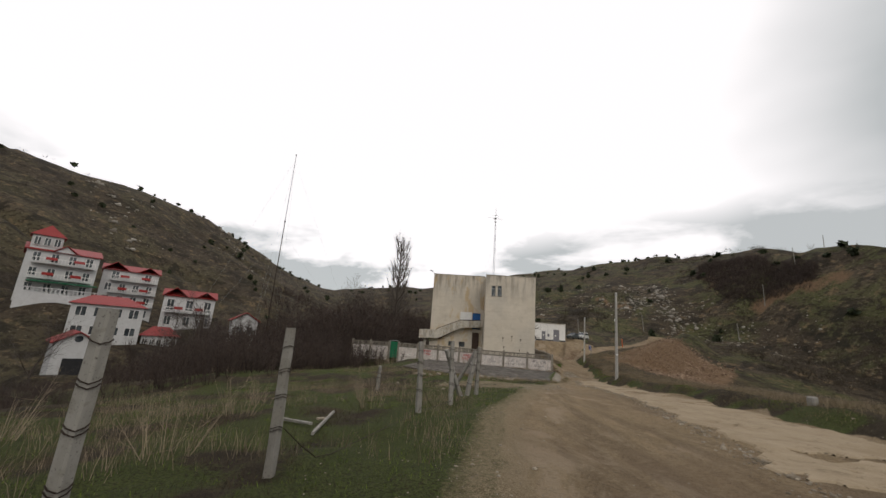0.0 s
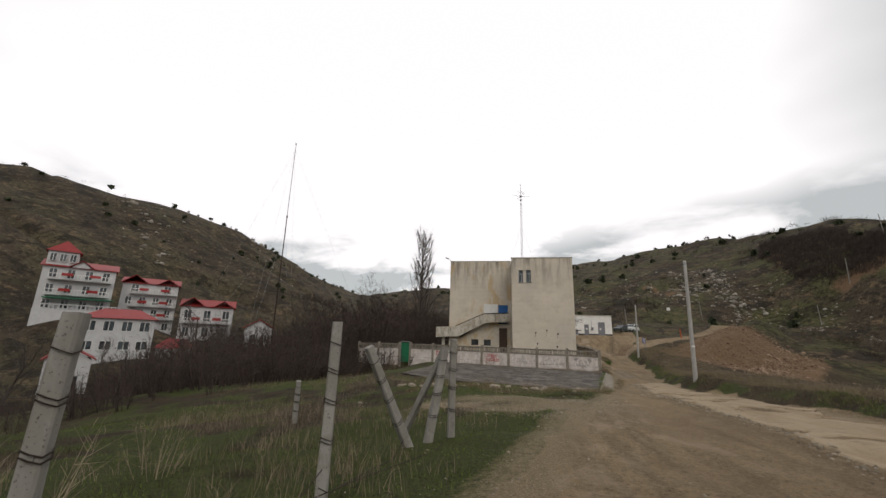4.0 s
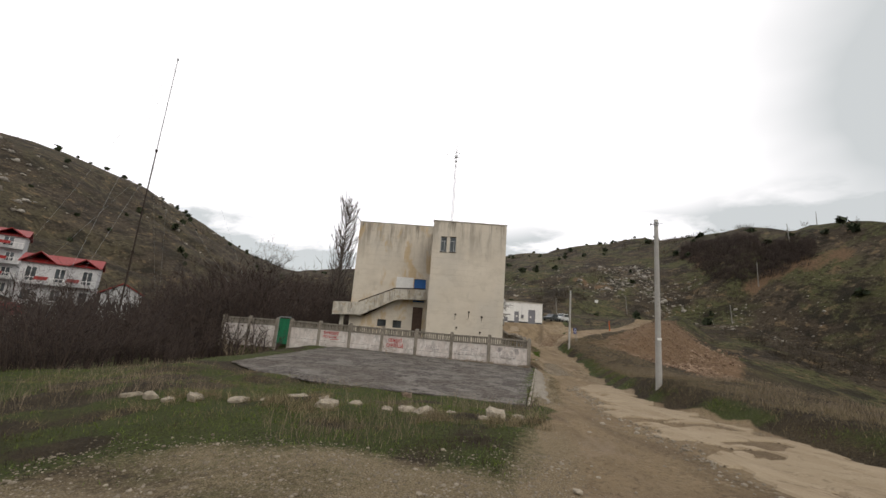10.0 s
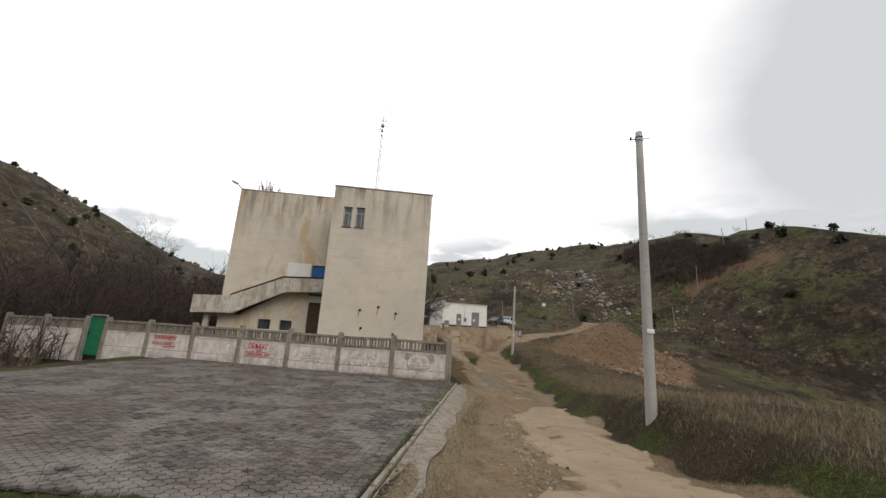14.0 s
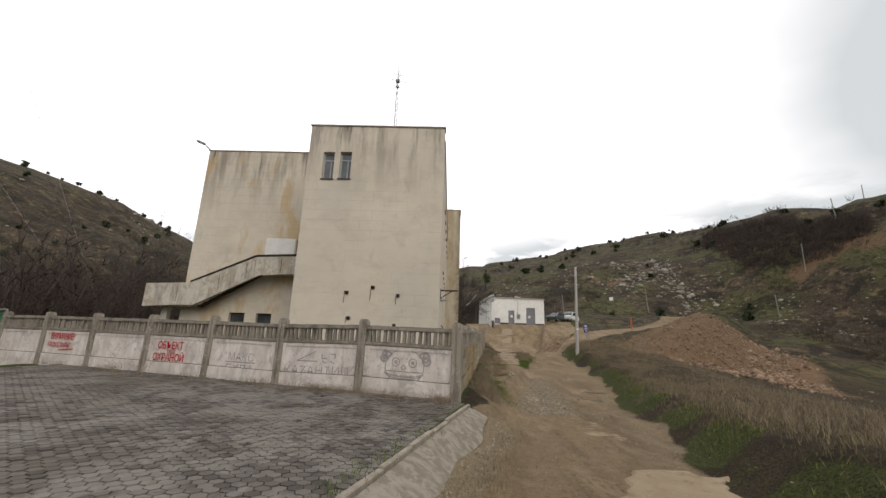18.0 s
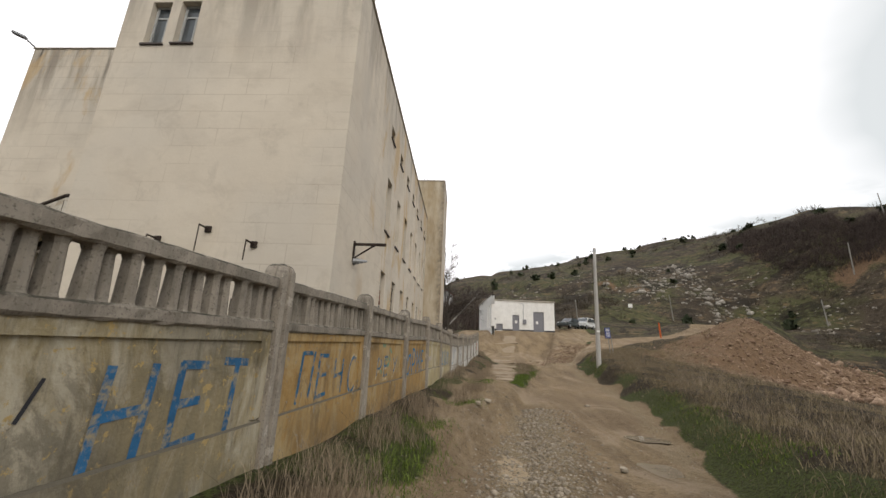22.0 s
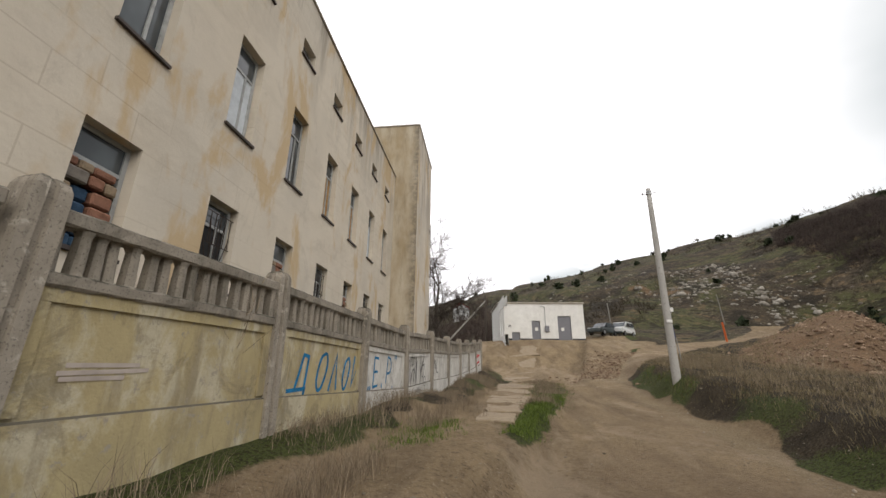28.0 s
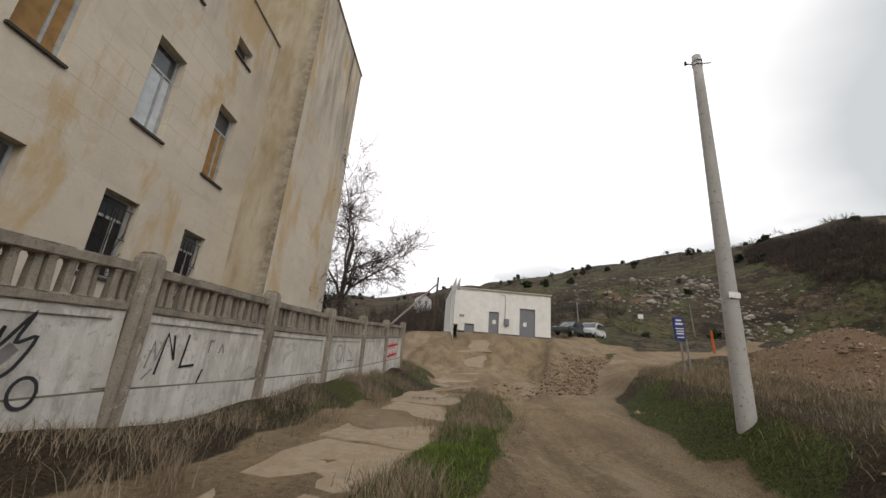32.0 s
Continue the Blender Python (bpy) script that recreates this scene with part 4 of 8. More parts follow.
def tall_building():
    top = thing("building", BUILDING, "tall cream plastered block, stained and disused, behind a concrete fence", "building")
    # side wall with three rows of windows
    holes = []
    for y in WIN_Y:
        holes += [(y, y + .77, 2.2, 3.70), (y, y + .77, 5.10, 7.06), (y - .02, y + .67, 8.66, 9.16)]
    bm = bmesh.new()
    pierced(bm, FY + .4, BACK, -1.2, 10.55, holes, .35)
    bm.transform(Matrix.Translation((BX1, 0, 0)) @ pose(0, 0, 0, 0, 0, 90))
    side = part("wall_east", bm, M_WALL, top)
    fills_g = ["bricks", "grille", "bricks", "grille", "bricks", "grille", "grille"]
    fills_w = ["glass", "curtain", "glass", "board", "board", "curtain", "board"]
    spin = pose(0, 0, 0, 0, 0, 90)
    for i, y in enumerate(WIN_Y):
        for z, h, f in ((2.2, 1.50, fills_g[i]), (5.10, 1.96, fills_w[i])):
            m = Matrix.Translation((BX1, y, z)) @ spin
            win = casement(top, m, .77, h, {"grille": "open"}.get(f, f), {"bricks": "grey window bricked up with rough stone blocks", "board": "tall window boarded with tan panels", "curtain": "tall window with pale curtains", "grille": "ground window behind a rusty sunray grille"}.get(f, "tall window with dusty glass"))
            if f == "grille":
                bm = bmesh.new()
                for k in range(9):
                    a = radians(8 + k * 20.5)
                    tube(bm, (.40 + .1 * math.cos(a), .08, .06 + .1 * math.sin(a)), (.40 + .5 * math.cos(a), .08, min(1.3, .06 + 1.15 * math.sin(a))), .007, .007, 4)
                for z2 in (.05, .75, 1.3):
                    tube(bm, (.02, .08, z2), (.78, .08, z2), .009, .009, 4)
                for k in range(6):
                    tube(bm, (.09 + k * .125, .08, .75), (.09 + k * .125, .08, 1.3), .007, .007, 4)
                part("grille", bm, M_RUST, win, "rusty sunray window grille")
        casement(top, Matrix.Translation((BX1, y - .02, 8.66)) @ spin, .69, .50, "glass", "")
    # front, standing forward, with its two slit windows
    slits = [(-6.31, -5.79, 8.38, 9.69), (-5.53, -5.0, 8.40, 9.72)]
    bm = bmesh.new()
    pierced(bm, STEP_X, BX1, -1.2, TOP, slits, .4)
    bm.transform(Matrix.Translation((0, FY, 0)))
    part("wall_south", bm, M_WALL, top)
    for a, b, c, d in slits:
        casement(top, pose(a, FY, c), b - a, d - c, "glass", "narrow slit window with dark glass")
    bm = bmesh.new()
    box(bm, STEP_X, FY + .4, -1.2, STEP_X + .4, LY + .3, TOP)
    box(bm, STEP_X, LY + .3, 9.9, STEP_X + .4, LY + 1.3, TOP + .33)
    part("return_wall", bm, M_WALL, top)
    # front, set back, behind the stair
    back_holes = [(-8.48, -7.40, 4.2, 6.31), (-8.40, -7.5, -.4, 3.75), (-11.5, -10.7, 1.82, 2.45), (-10.1, -9.33, 1.8, 2.45)]
    bm = bmesh.new()
    pierced(bm, BX0, STEP_X, -1.2, TOP + .33, back_holes, .35)
    bm.transform(Matrix.Translation((0, LY, 0)))
    part("wall_south_back", bm, M_WALL, top)
    bm = bmesh.new()
    box(bm, -8.48, LY + .12, 4.2, -7.4, LY + .18, 6.31)
    for z in (4.5, 5.3):
        box(bm, -8.33, LY + .105, z, -7.55, LY + .121, z + .6)
    part("door", bm, M_BLUE, top, "blue painted door at the head of the stair")
    bm = bmesh.new()
    box(bm, -8.4, LY + .15, -.4, -7.5, LY + .21, 3.75)
    box(bm, -8.3, LY + .135, 2.2, -7.6, LY + .151, 3.6)
    part("door", bm, M_BROWN, top, "dull brown door under the stair")
    for a in (-11.5, -10.1):
        bm = bmesh.new()
        box(bm, a, LY + .2, 1.8, a + .8, LY + .22, 2.45)
        part("pane", bm, M_GLASS, top)
        bm = bmesh.new()
        for k in range(5):
            tube(bm, (a + .1 + k * .15, LY + .1, 1.82), (a + .1 + k * .15, LY + .1, 2.45), .01, .01, 5)
        part("window_bars", bm, M_RUST, top)
    bm = bmesh.new()
    box(bm, -10.1, LY - .035, 5.2, -8.55, LY - .004, 6.38)
    part("patch_panel", bm, M_WHITE, top, "pale rendered patch beside the blue door")
    # west, north and roof
    bm = bmesh.new()
    box(bm, BX0, LY + .35, -1.2, BX0 + .35, BACK, TOP + .3)
    part("wall_west", bm, M_WALL, top)
    bm = bmesh.new()
    box(bm, BX0 + .35, BACK - .35, -1.2, BX1 - .35, BACK, 10.55)
    part("wall_north", bm, M_WALL, top)
    bm = bmesh.new()
    box(bm, BX0 + .35, LY + .35, 10.1, BX1 - .35, BACK - .35, 10.3)
    box(bm, STEP_X + .4, FY + .4, 10.1, BX1 - .35, LY + .35, 10.3)
    part("roof", bm, M_TRIM, top)
    # parapet capping
    bm = bmesh.new()
    box(bm, STEP_X - .05, FY - .05, TOP, BX1 + .05, FY + .45, TOP + .07, cut=.015)
    box(bm, BX1 - .40, FY + .45, 10.55, BX1 + .05, BACK, 10.62, cut=.015)
    box(bm, BX1 - .40, FY + .40, 10.55, BX1, FY + 1.1, TOP, cut=.01)
    box(bm, BX0 - .05, LY - .04, TOP + .33, STEP_X, LY + .4, TOP + .39, cut=.015)
    part("parapet_cap", bm, M_TRIM, top)
    # stair tower at the far corner
    bm = bmesh.new()
    box(bm, -5.5, 25.7, -1.0, .42, 30.4, 13.6)
    bm.normal_update()
    for f in bm.faces:
        f.material_index = 1 if f.normal.y < -.5 else 0
    part("stair_tower", bm, [M_WALL, M_TOWER_DARK], top, "taller stair tower, its south face damp and brown")
    bm = bmesh.new()
    box(bm, -5.55, 25.65, 13.6, .47, 30.45, 13.68, cut=.02)
    part("tower_cap", bm, M_TRIM, top)
    # wall clamps and old conduits on the front
    for x, z, drop in ((-4.67, 3.25, .45), (-3.58, 3.5, .55), (-2.51, 3.18, .4), (-4.52, 2.2, .2), (-2.6, 1.95, .2)):
        bm = bmesh.new()
        box(bm, x - .07, FY - .05, z - .07, x + .07, FY - .002, z + .07, cut=.01)
        tube(bm, (x, FY - .02, z), (x - .02, FY - .3, z + .02), .022, .02, 6)
        tube(bm, (x - .02, FY - .3, z + .02), (x - .05, FY - .26, z - drop), .014, .012, 5)
        part("wall_clamp", bm, M_RUST, top)
    # iron bracket and insulator on the side
    bm = bmesh.new()
    y, z = 7.94, 3.63
    box(bm, BX1, y - .05, z - .45, BX1 + .03, y + .05, z + .08)
    box(bm, BX1, y - .03, z - .03, BX1 + .81, y + .03, z + .03)
    tube(bm, (BX1 + .02, y, z - .36), (BX1 + .55, y, z), .022, .022, 6)
    part("bracket", bm, M_RUST, top, "black iron wall bracket")
    bm = bmesh.new()
    for k in range(4):
        tube(bm, (BX1 + .02 + k * .09, y + .05, z - .42), (BX1 + .09 + k * .09, y + .05, z - .42), .10 - .02 * k, .07 - .015 * k, 10)
    part("insulator", bm, M_STEEL, top, "grey ceramic insulator")
    # lamp arm on the roof corner
    bm = bmesh.new()
    tube(bm, (BX0 + .1, LY + .1, TOP + .3), (BX0 - .15, LY - .2, TOP + .55), .035, .03, 6)
    box(bm, -.42, -.09, -.05, .05, .09, .06, pose(BX0 - .2, LY - .25, TOP + .61, 0, 18, 20), cut=.03)
    part("roof_lamp", bm, M_STEEL, top, "grey street lamp head on the parapet corner")
    # small rail on the tower
    bm = bmesh.new()
    for k in range(4):
        tube(bm, (-1.2 + k * .25, 26.3, 13.66), (-1.2 + k * .25, 26.3, 14.2), .02, .02, 5)
    part("roof_rail", bm, M_RUST, top)
    return top


tall_building()


def outer_stair():
    top = thing("outdoor_stair", BUILDING @ pose(-.18, 2.36, .29), "weathered concrete outdoor stair with solid parapet, climbing the front wall", "stair")
    y0, y1 = 6.75, 6.9
    bm = bmesh.new()
    prism(bm, [(-15.2, 2.3), (-13.9, 2.38), (-12.7, 2.42), (-9.62, 3.98), (-7.15, 4.12), (-7.15, 5.02), (-9.85, 4.9), (-12.98, 3.52), (-15.2, 3.42)], y0, y1)
    part("parapet", bm, M_STAIR, top, "chipped concrete parapet panel with dark open joints")
    bm = bmesh.new()
    prism(bm, [(-7.15, 5.03), (-9.87, 4.91), (-9.87, 5.0), (-7.15, 5.12)], y0 - .03, y1 + .03)
    prism(bm, [(-9.9, 4.92), (-13.0, 3.54), (-13.0, 3.6), (-9.9, 4.99)], y0 - .03, y1 + .03)
    part("handrail", bm, M_RUST, top, "rusted rail along the parapet")
    bm = bmesh.new()
    prism(bm, [(-15.1, 2.5), (-12.7, 2.5), (-12.7, 2.35), (-15.1, 2.35)], y1, LY)
    part("lower_landing", bm, M_STAIR, top)
    bm = bmesh.new()
    prism(bm, [(-9.7, 4.2), (-7.15, 4.2), (-7.15, 4.05), (-9.7, 4.05)], y1, LY)
    part("upper_landing", bm, M_STAIR, top)
    n = 10
    for i in range(n):
        bm = bmesh.new()
        x = -12.7 + 3.0 * i / n
        z = 2.5 + 1.7 * (i + 1) / n
        box(bm, x, y1, z - .07, x + .36, LY - .02, z, cut=.01)
        part("step", bm, M_STAIR, top)
    for y in (7.1, 7.9):
        bm = bmesh.new()
        prism(bm, [(-12.75, 2.35), (-12.45, 2.35), (-9.6, 4.05), (-9.9, 4.05)], y, y + .12)
        part("stringer", bm, M_RUST, top, "rusty steel stringer under the steps")
    bm = bmesh.new()
    box(bm, -14.6, 7.3, -1, -14.3, 7.6, 2.35)
    part("support", bm, M_STAIR, top)
    for x, z in ((-13.6, 2.95), (-11.6, 3.55), (-10.3, 4.2), (-9.9, 4.4), (-8.6, 4.5)):
        bm = bmesh.new()
        box(bm, x, y0 - .004, z - .4, x + .02, y0 + .002, z + .42)
        part("panel_joint", bm, M_RUST, top)


outer_stair()


def roof_mast():
    top = thing("antenna_mast", BUILDING @ pose(-5.3, 19.0, 10.3), "thin lattice antenna mast with crossed aerials on the roof", "mast")
    h = 14.3
    for k in range(3):
        a = 2 * math.pi * k / 3
        bm = bmesh.new()
        tube(bm, (.16 * math.cos(a), .16 * math.sin(a), 0), (.10 * math.cos(a), .10 * math.sin(a), h * .8), .022, .02, 5)
        part("leg", bm, M_STEEL, top)
    bm = bmesh.new()
    n = 22
    for i in range(n):
        z0, z1 = h * .8 * i / n, h * .8 * (i + 1) / n
        r0, r1 = .16 - .06 * i / n, .16 - .06 * (i + 1) / n
        for k in range(3):
            a, b = 2 * math.pi * k / 3, 2 * math.pi * (k + 1) / 3
            tube(bm, (r0 * math.cos(a), r0 * math.sin(a), z0), (r1 * math.cos(b), r1 * math.sin(b), z1), .011, .011, 4)
    part("lacing", bm, M_STEEL, top)
    bm = bmesh.new()
    tube(bm, (0, 0, h * .78), (0, 0, h), .03, .02, 6)
    part("top_tube", bm, M_STEEL, top)
    for z, l in ((h * .87, 1.3), (h * .91, .5), (h * .83, .35)):
        for k in range(4):
            a = radians(20 + 90 * k)
            bm = bmesh.new()
            tube(bm, (0, 0, z), (l * math.cos(a), l * math.sin(a), z + .08), .022, .012, 5)
            part("aerial", bm, M_STEEL, top)
    bm = bmesh.new()
    box(bm, -.16, -.16, h * .87 - .12, .16, .16, h * .87 + .14, cut=.03)
    box(bm, -.12, -.12, h * .83 - .1, .12, .12, h * .83 + .1, cut=.03)
    part("junction_box", bm, M_STEEL, top)
    for k in range(3):
        a = 2 * math.pi * k / 3 + .5
        bm = bmesh.new()
        tube(bm, (0, 0, h * .55), (3.2 * math.cos(a), 3.2 * math.sin(a), .02), .006, .006, 4)
        part("guy_wire", bm, M_STEEL, top)


roof_mast()

# ---- concrete fence ----
SIDE_Z = [.0, .05, .12, .145, .23, .24, .20, .17, .285, .345, .445, .60, .80, 1.01]
SIDE = [Vector((.2208 * i, 2.489 * i, z)) for i, z in enumerate(SIDE_Z)]
FRONT_Z = [.0, .05, .03, .07, .09, .11, .13, .13, .13, .11, .08]
FRONT_I = [0, 1, 2, 3, 4, 5, 6, 7, 7.5, 8.5, 9.5]
FRONT = [Vector((-2.463 * i, .684 * i, z)) for i, z in zip(FRONT_I, FRONT_Z)]
POST_H, PANEL = 1.847, 2.5


def post_mesh():
    bm = bmesh.new()
    w = .11
    prof = [(-w, -w), (-.03, -w), (-.02, -w + .03), (.02, -w + .03), (.03, -w), (w, -w), (w, -.03), (w - .02, 0), (w, .03), (w, w), (.03, w), (.02, w - .03), (-.02, w - .03), (-.03, w), (-w, w), (-w, .03), (-w + .02, 0), (-w, -.03)]
    rings = []
    for z, s in ((-.6, 1.02), (POST_H - .14, .98), (POST_H - .07, .94), (POST_H - .025, .80), (POST_H, .55)):
        rings.append([bm.verts.new((x * s, y * s, z)) for x, y in prof])
    for a, b in zip(rings, rings[1:]):
        for i in range(len(prof)):
            j = (i + 1) % len(prof)
            bm.faces.new((a[i], a[j], b[j], b[i]))
    bm.faces.new(rings[-1])
    return bm


def panel_mesh(length):
    """The cast panel without its balusters; x along, -y outside, z up from the foot."""
    bm = bmesh.new()
    a, b = .09, length - .09
    box(bm, a, -.035, -.45, b, .035, 1.19)                         # slab
    box(bm, a, -.078, -.45, b, -.034, .42, cut=.014)               # thick foot
    box(bm, a, -.058, .442, a + .13, -.034, 1.10)                  # raised border
    box(bm, b - .13, -.058, .442, b, -.034, 1.10)
    box(bm, a, -.058, 1.102, b, -.034, 1.19)
    return bm


def rail_mesh(length, z0, z1, d):
    """A cast rail along the panel, its edges chipped a little."""
    bm = bmesh.new()
    box(bm, .09, -d, z0, length - .09, d, z1, cut=.016)
    bmesh.ops.subdivide_edges(bm, edges=[e for e in bm.edges if abs(e.verts[0].co.x - e.verts[1].co.x) > 1], cuts=22)
    rng = random.Random(int(z0 * 100))
    for v in bm.verts:
        if .1 < v.co.x < length - .1 and rng.random() < .5:
            v.co.y += rng.uniform(-.006, .006)
            v.co.z += rng.uniform(-.007, .004)
    return bm


def baluster_mesh():
    bm = bmesh.new()
    for z0, z1, w0, w1 in ((1.283, 1.30, .044, .040), (1.30, 1.55, .040, .034), (1.55, 1.587, .034, .044)):
        va = [bm.verts.new((x * w0, y * w0 * 1.25, z0)) for x, y in ((-1, -.6), (-.45, -1), (.45, -1), (1, -.6), (1, 1), (-1, 1))]
        vb = [bm.verts.new((x * w1, y * w1 * 1.25, z1)) for x, y in ((-1, -.6), (-.45, -1), (.45, -1), (1, -.6), (1, 1), (-1, 1))]
        for i in range(6):
            bm.faces.new((va[i], va[(i + 1) % 6], vb[(i + 1) % 6], vb[i]))
    return bm


def fence(nodes, name, label, paint, skip=(), out=1):
    """Posts, panels and balusters along nodes; the outer face lies to the right of the way when out is 1."""
    top = thing(name, Matrix.Identity(4), label, "fence")
    post0 = pan0 = bal0 = None
    panels = []
    meshes = {}
    for i, p in enumerate(nodes):
        nxt = nodes[min(i + 1, len(nodes) - 1)]
        prv = nodes[max(i - 1, 0)]
        d = nxt - prv
        rz = math.degrees(math.atan2(d.y, d.x)) + (0 if out > 0 else 180)
        m = Matrix.Translation(p) @ pose(0, 0, 0, random.Random(i * 7 + len(nodes)).uniform(-.8, .8), random.Random(i * 5).uniform(-.8, .8), rz)
        if not (name == "side_fence" and i == 0):
            if post0 is None:
                post0 = part("post", post_mesh(), M_F_POST, top)
                post0.matrix_basis = m
            else:
                again(post0, m, top)
        if i + 1 == len(nodes) or i in skip:
            panels.append(None)
            continue
        a, b = (p, nxt) if out > 0 else (nxt, p)
        d = b - a
        rz = math.degrees(math.atan2(d.y, d.x))
        pitch = math.degrees(math.atan2(d.z, math.hypot(d.x, d.y)))
        m = Matrix.Translation(a) @ pose(0, 0, 0, 0, 0, rz) @ pose(0, 0, 0, 0, -pitch, 0)
        mat = paint(i)
        if mat.name not in meshes:
            pan = part("panel", panel_mesh(d.length), [mat, M_F_GREY], top)
            pan.data.materials.pop()
            meshes[mat.name] = pan
            pan.matrix_basis = m
        else:
            pan = again(meshes[mat.name], m, top)
        panels.append(pan)
        for key, z0, z1, depth in (("middle_rail", 1.19, 1.285, .085), ("top_rail", 1.585, 1.695, .075)):
            if key not in meshes:
                meshes[key] = part(key, rail_mesh(d.length, z0, z1, depth), M_F_GREY, pan)
            else:
                again(meshes[key], Matrix.Identity(4), pan)
        n = 17
        rng = random.Random(i + 31 * len(nodes))
        for k in range(n):
            x = .17 + (d.length - .34) * k / (n - 1)
            mm = pose(x, 0, 0, rng.uniform(-1, 1), rng.uniform(-1.2, 1.2), 0)
            if bal0 is None:
                bal0 = part("baluster", baluster_mesh(), M_F_GREY, pan)
                bal0.matrix_basis = mm
            else:
                again(bal0, mm, pan)
    return top, panels


def side_paint(i):
    return M_F_DIRTY if i == 0 else M_F_OCHRE if i < 4 else M_F_YELLOW if i < 6 else M_F_LIME


side_fence, SIDE_P = fence(SIDE, "side_fence", "weathered concrete fence with balusters, painted ochre then white, covered in graffiti", side_paint, out=1)
front_fence, FRONT_P = fence(FRONT, "front_fence", "pinkish whitewashed concrete fence with baluster top and red lettering", lambda i: M_F_WHITE, skip=(7,), out=-1)

# writing on the front panels: each panel's x runs towards the corner post
lettering("red_lettering", "ОБЪЕКТ", .31, pose(.50, -.062, .80), M_RED_PAINT, FRONT_P[3], .84, thin=.010)
lettering("red_lettering", "ПОД", .14, pose(.93, -.062, .675), M_RED_PAINT, FRONT_P[3], 1.1, thin=.006)
lettering("red_lettering", "ОХРАНОЙ", .31, pose(.36, -.062, .44), M_RED_PAINT, FRONT_P[3], .84, thin=.010)
lettering("red_lettering", "ВНИМАНИЕ!", .30, pose(.40, -.062, .90), M_RED_PAINT, FRONT_P[5], .68, thin=.014)
lettering("red_lettering", "ПРОХОД ЗАКРЫТ", .22, pose(.34, -.062, .64), M_RED_PAINT, FRONT_P[5], .62, thin=.006)
lettering("grey_lettering", "МАКС", .32, pose(.75, -.0375, .60), M_GREY_PAINT, FRONT_P[2], 1.0)
lettering("grey_lettering", "КАZАНТИП", .33, pose(.20, -.0375, .36), M_GREY_PAINT, FRONT_P[1], 1.12)


def scrawl(name, panel, lines, w, mat, y=-.040):
    for k, pts in enumerate(lines):
        bm = bmesh.new()
        stroke(bm, pts, w, y - .0004 * k)
        part(name, bm, mat, panel)


scrawl("red_lettering", FRONT_P[5], [[(.95, .54), (1.7, .60)]], .03, M_RED_PAINT, -.062)
scrawl("grey_lettering", FRONT_P[2], [[(.7, .56), (1.75, .57)], [(.75, .34), (.75, .49), (.92, .49)], [(1.0, .49), (1.08, .40), (1.18, .50)], [(1.08, .40), (1.05, .33)], [(1.27, .34), (1.27, .49), (1.42, .48), (1.4, .34)], [(1.52, .34), (1.60, .50), (1.68, .34)]], .025, M_GREY_PAINT)
scrawl("grey_lettering", FRONT_P[1], [[(.62, .72), (1.2, .98)], [(.62, .72), (1.25, .72)], [(1.4, .92), (1.4, .80), (1.55, .80)], [(1.65, .92), (1.8, .92), (1.8, .80)], [(1.4, .74), (1.55, .68)], [(1.65, .74), (1.8, .68)]], .022, M_GREY_PAINT)


def ring(cx, cz, rx, rz, n=18, a0=0, a1=360):
    return [(cx + rx * math.cos(radians(a0 + (a1 - a0) * k / n)), cz + rz * math.sin(radians(a0 + (a1 - a0) * k / n))) for k in range(n + 1)]


# chalked mask of plain curves on the panel by the corner
scrawl("charcoal_drawing", FRONT_P[0], [ring(1.22, .72, .52, .42), ring(.98, .82, .10, .10), ring(1.44, .82, .10, .10), ring(.98, .82, .03, .03, 8), ring(1.44, .82, .03, .03, 8), ring(1.2, .7, .05, .05, 8),
       ring(1.2, .62, .55, .14, 16, 200, 340), ring(1.2, .66, .58, .24, 16, 205, 335), [(.7, .60), (1.72, .60)], *[[(.85 + .09 * k, .52), (.88 + .09 * k, .46)] for k in range(8)]], .024, M_CHALK)
scrawl("charcoal_drawing", FRONT_P[0], [ring(.72, 1.0, .13, .06, 8), ring(.66, .9, .1, .08, 8), ring(1.74, 1.0, .13, .06, 8), ring(1.8, .88, .1, .1, 8), ring(.66, .98, .06, .1, 8), ring(1.78, .97, .07, .12, 8)], .05, M_CHALK)
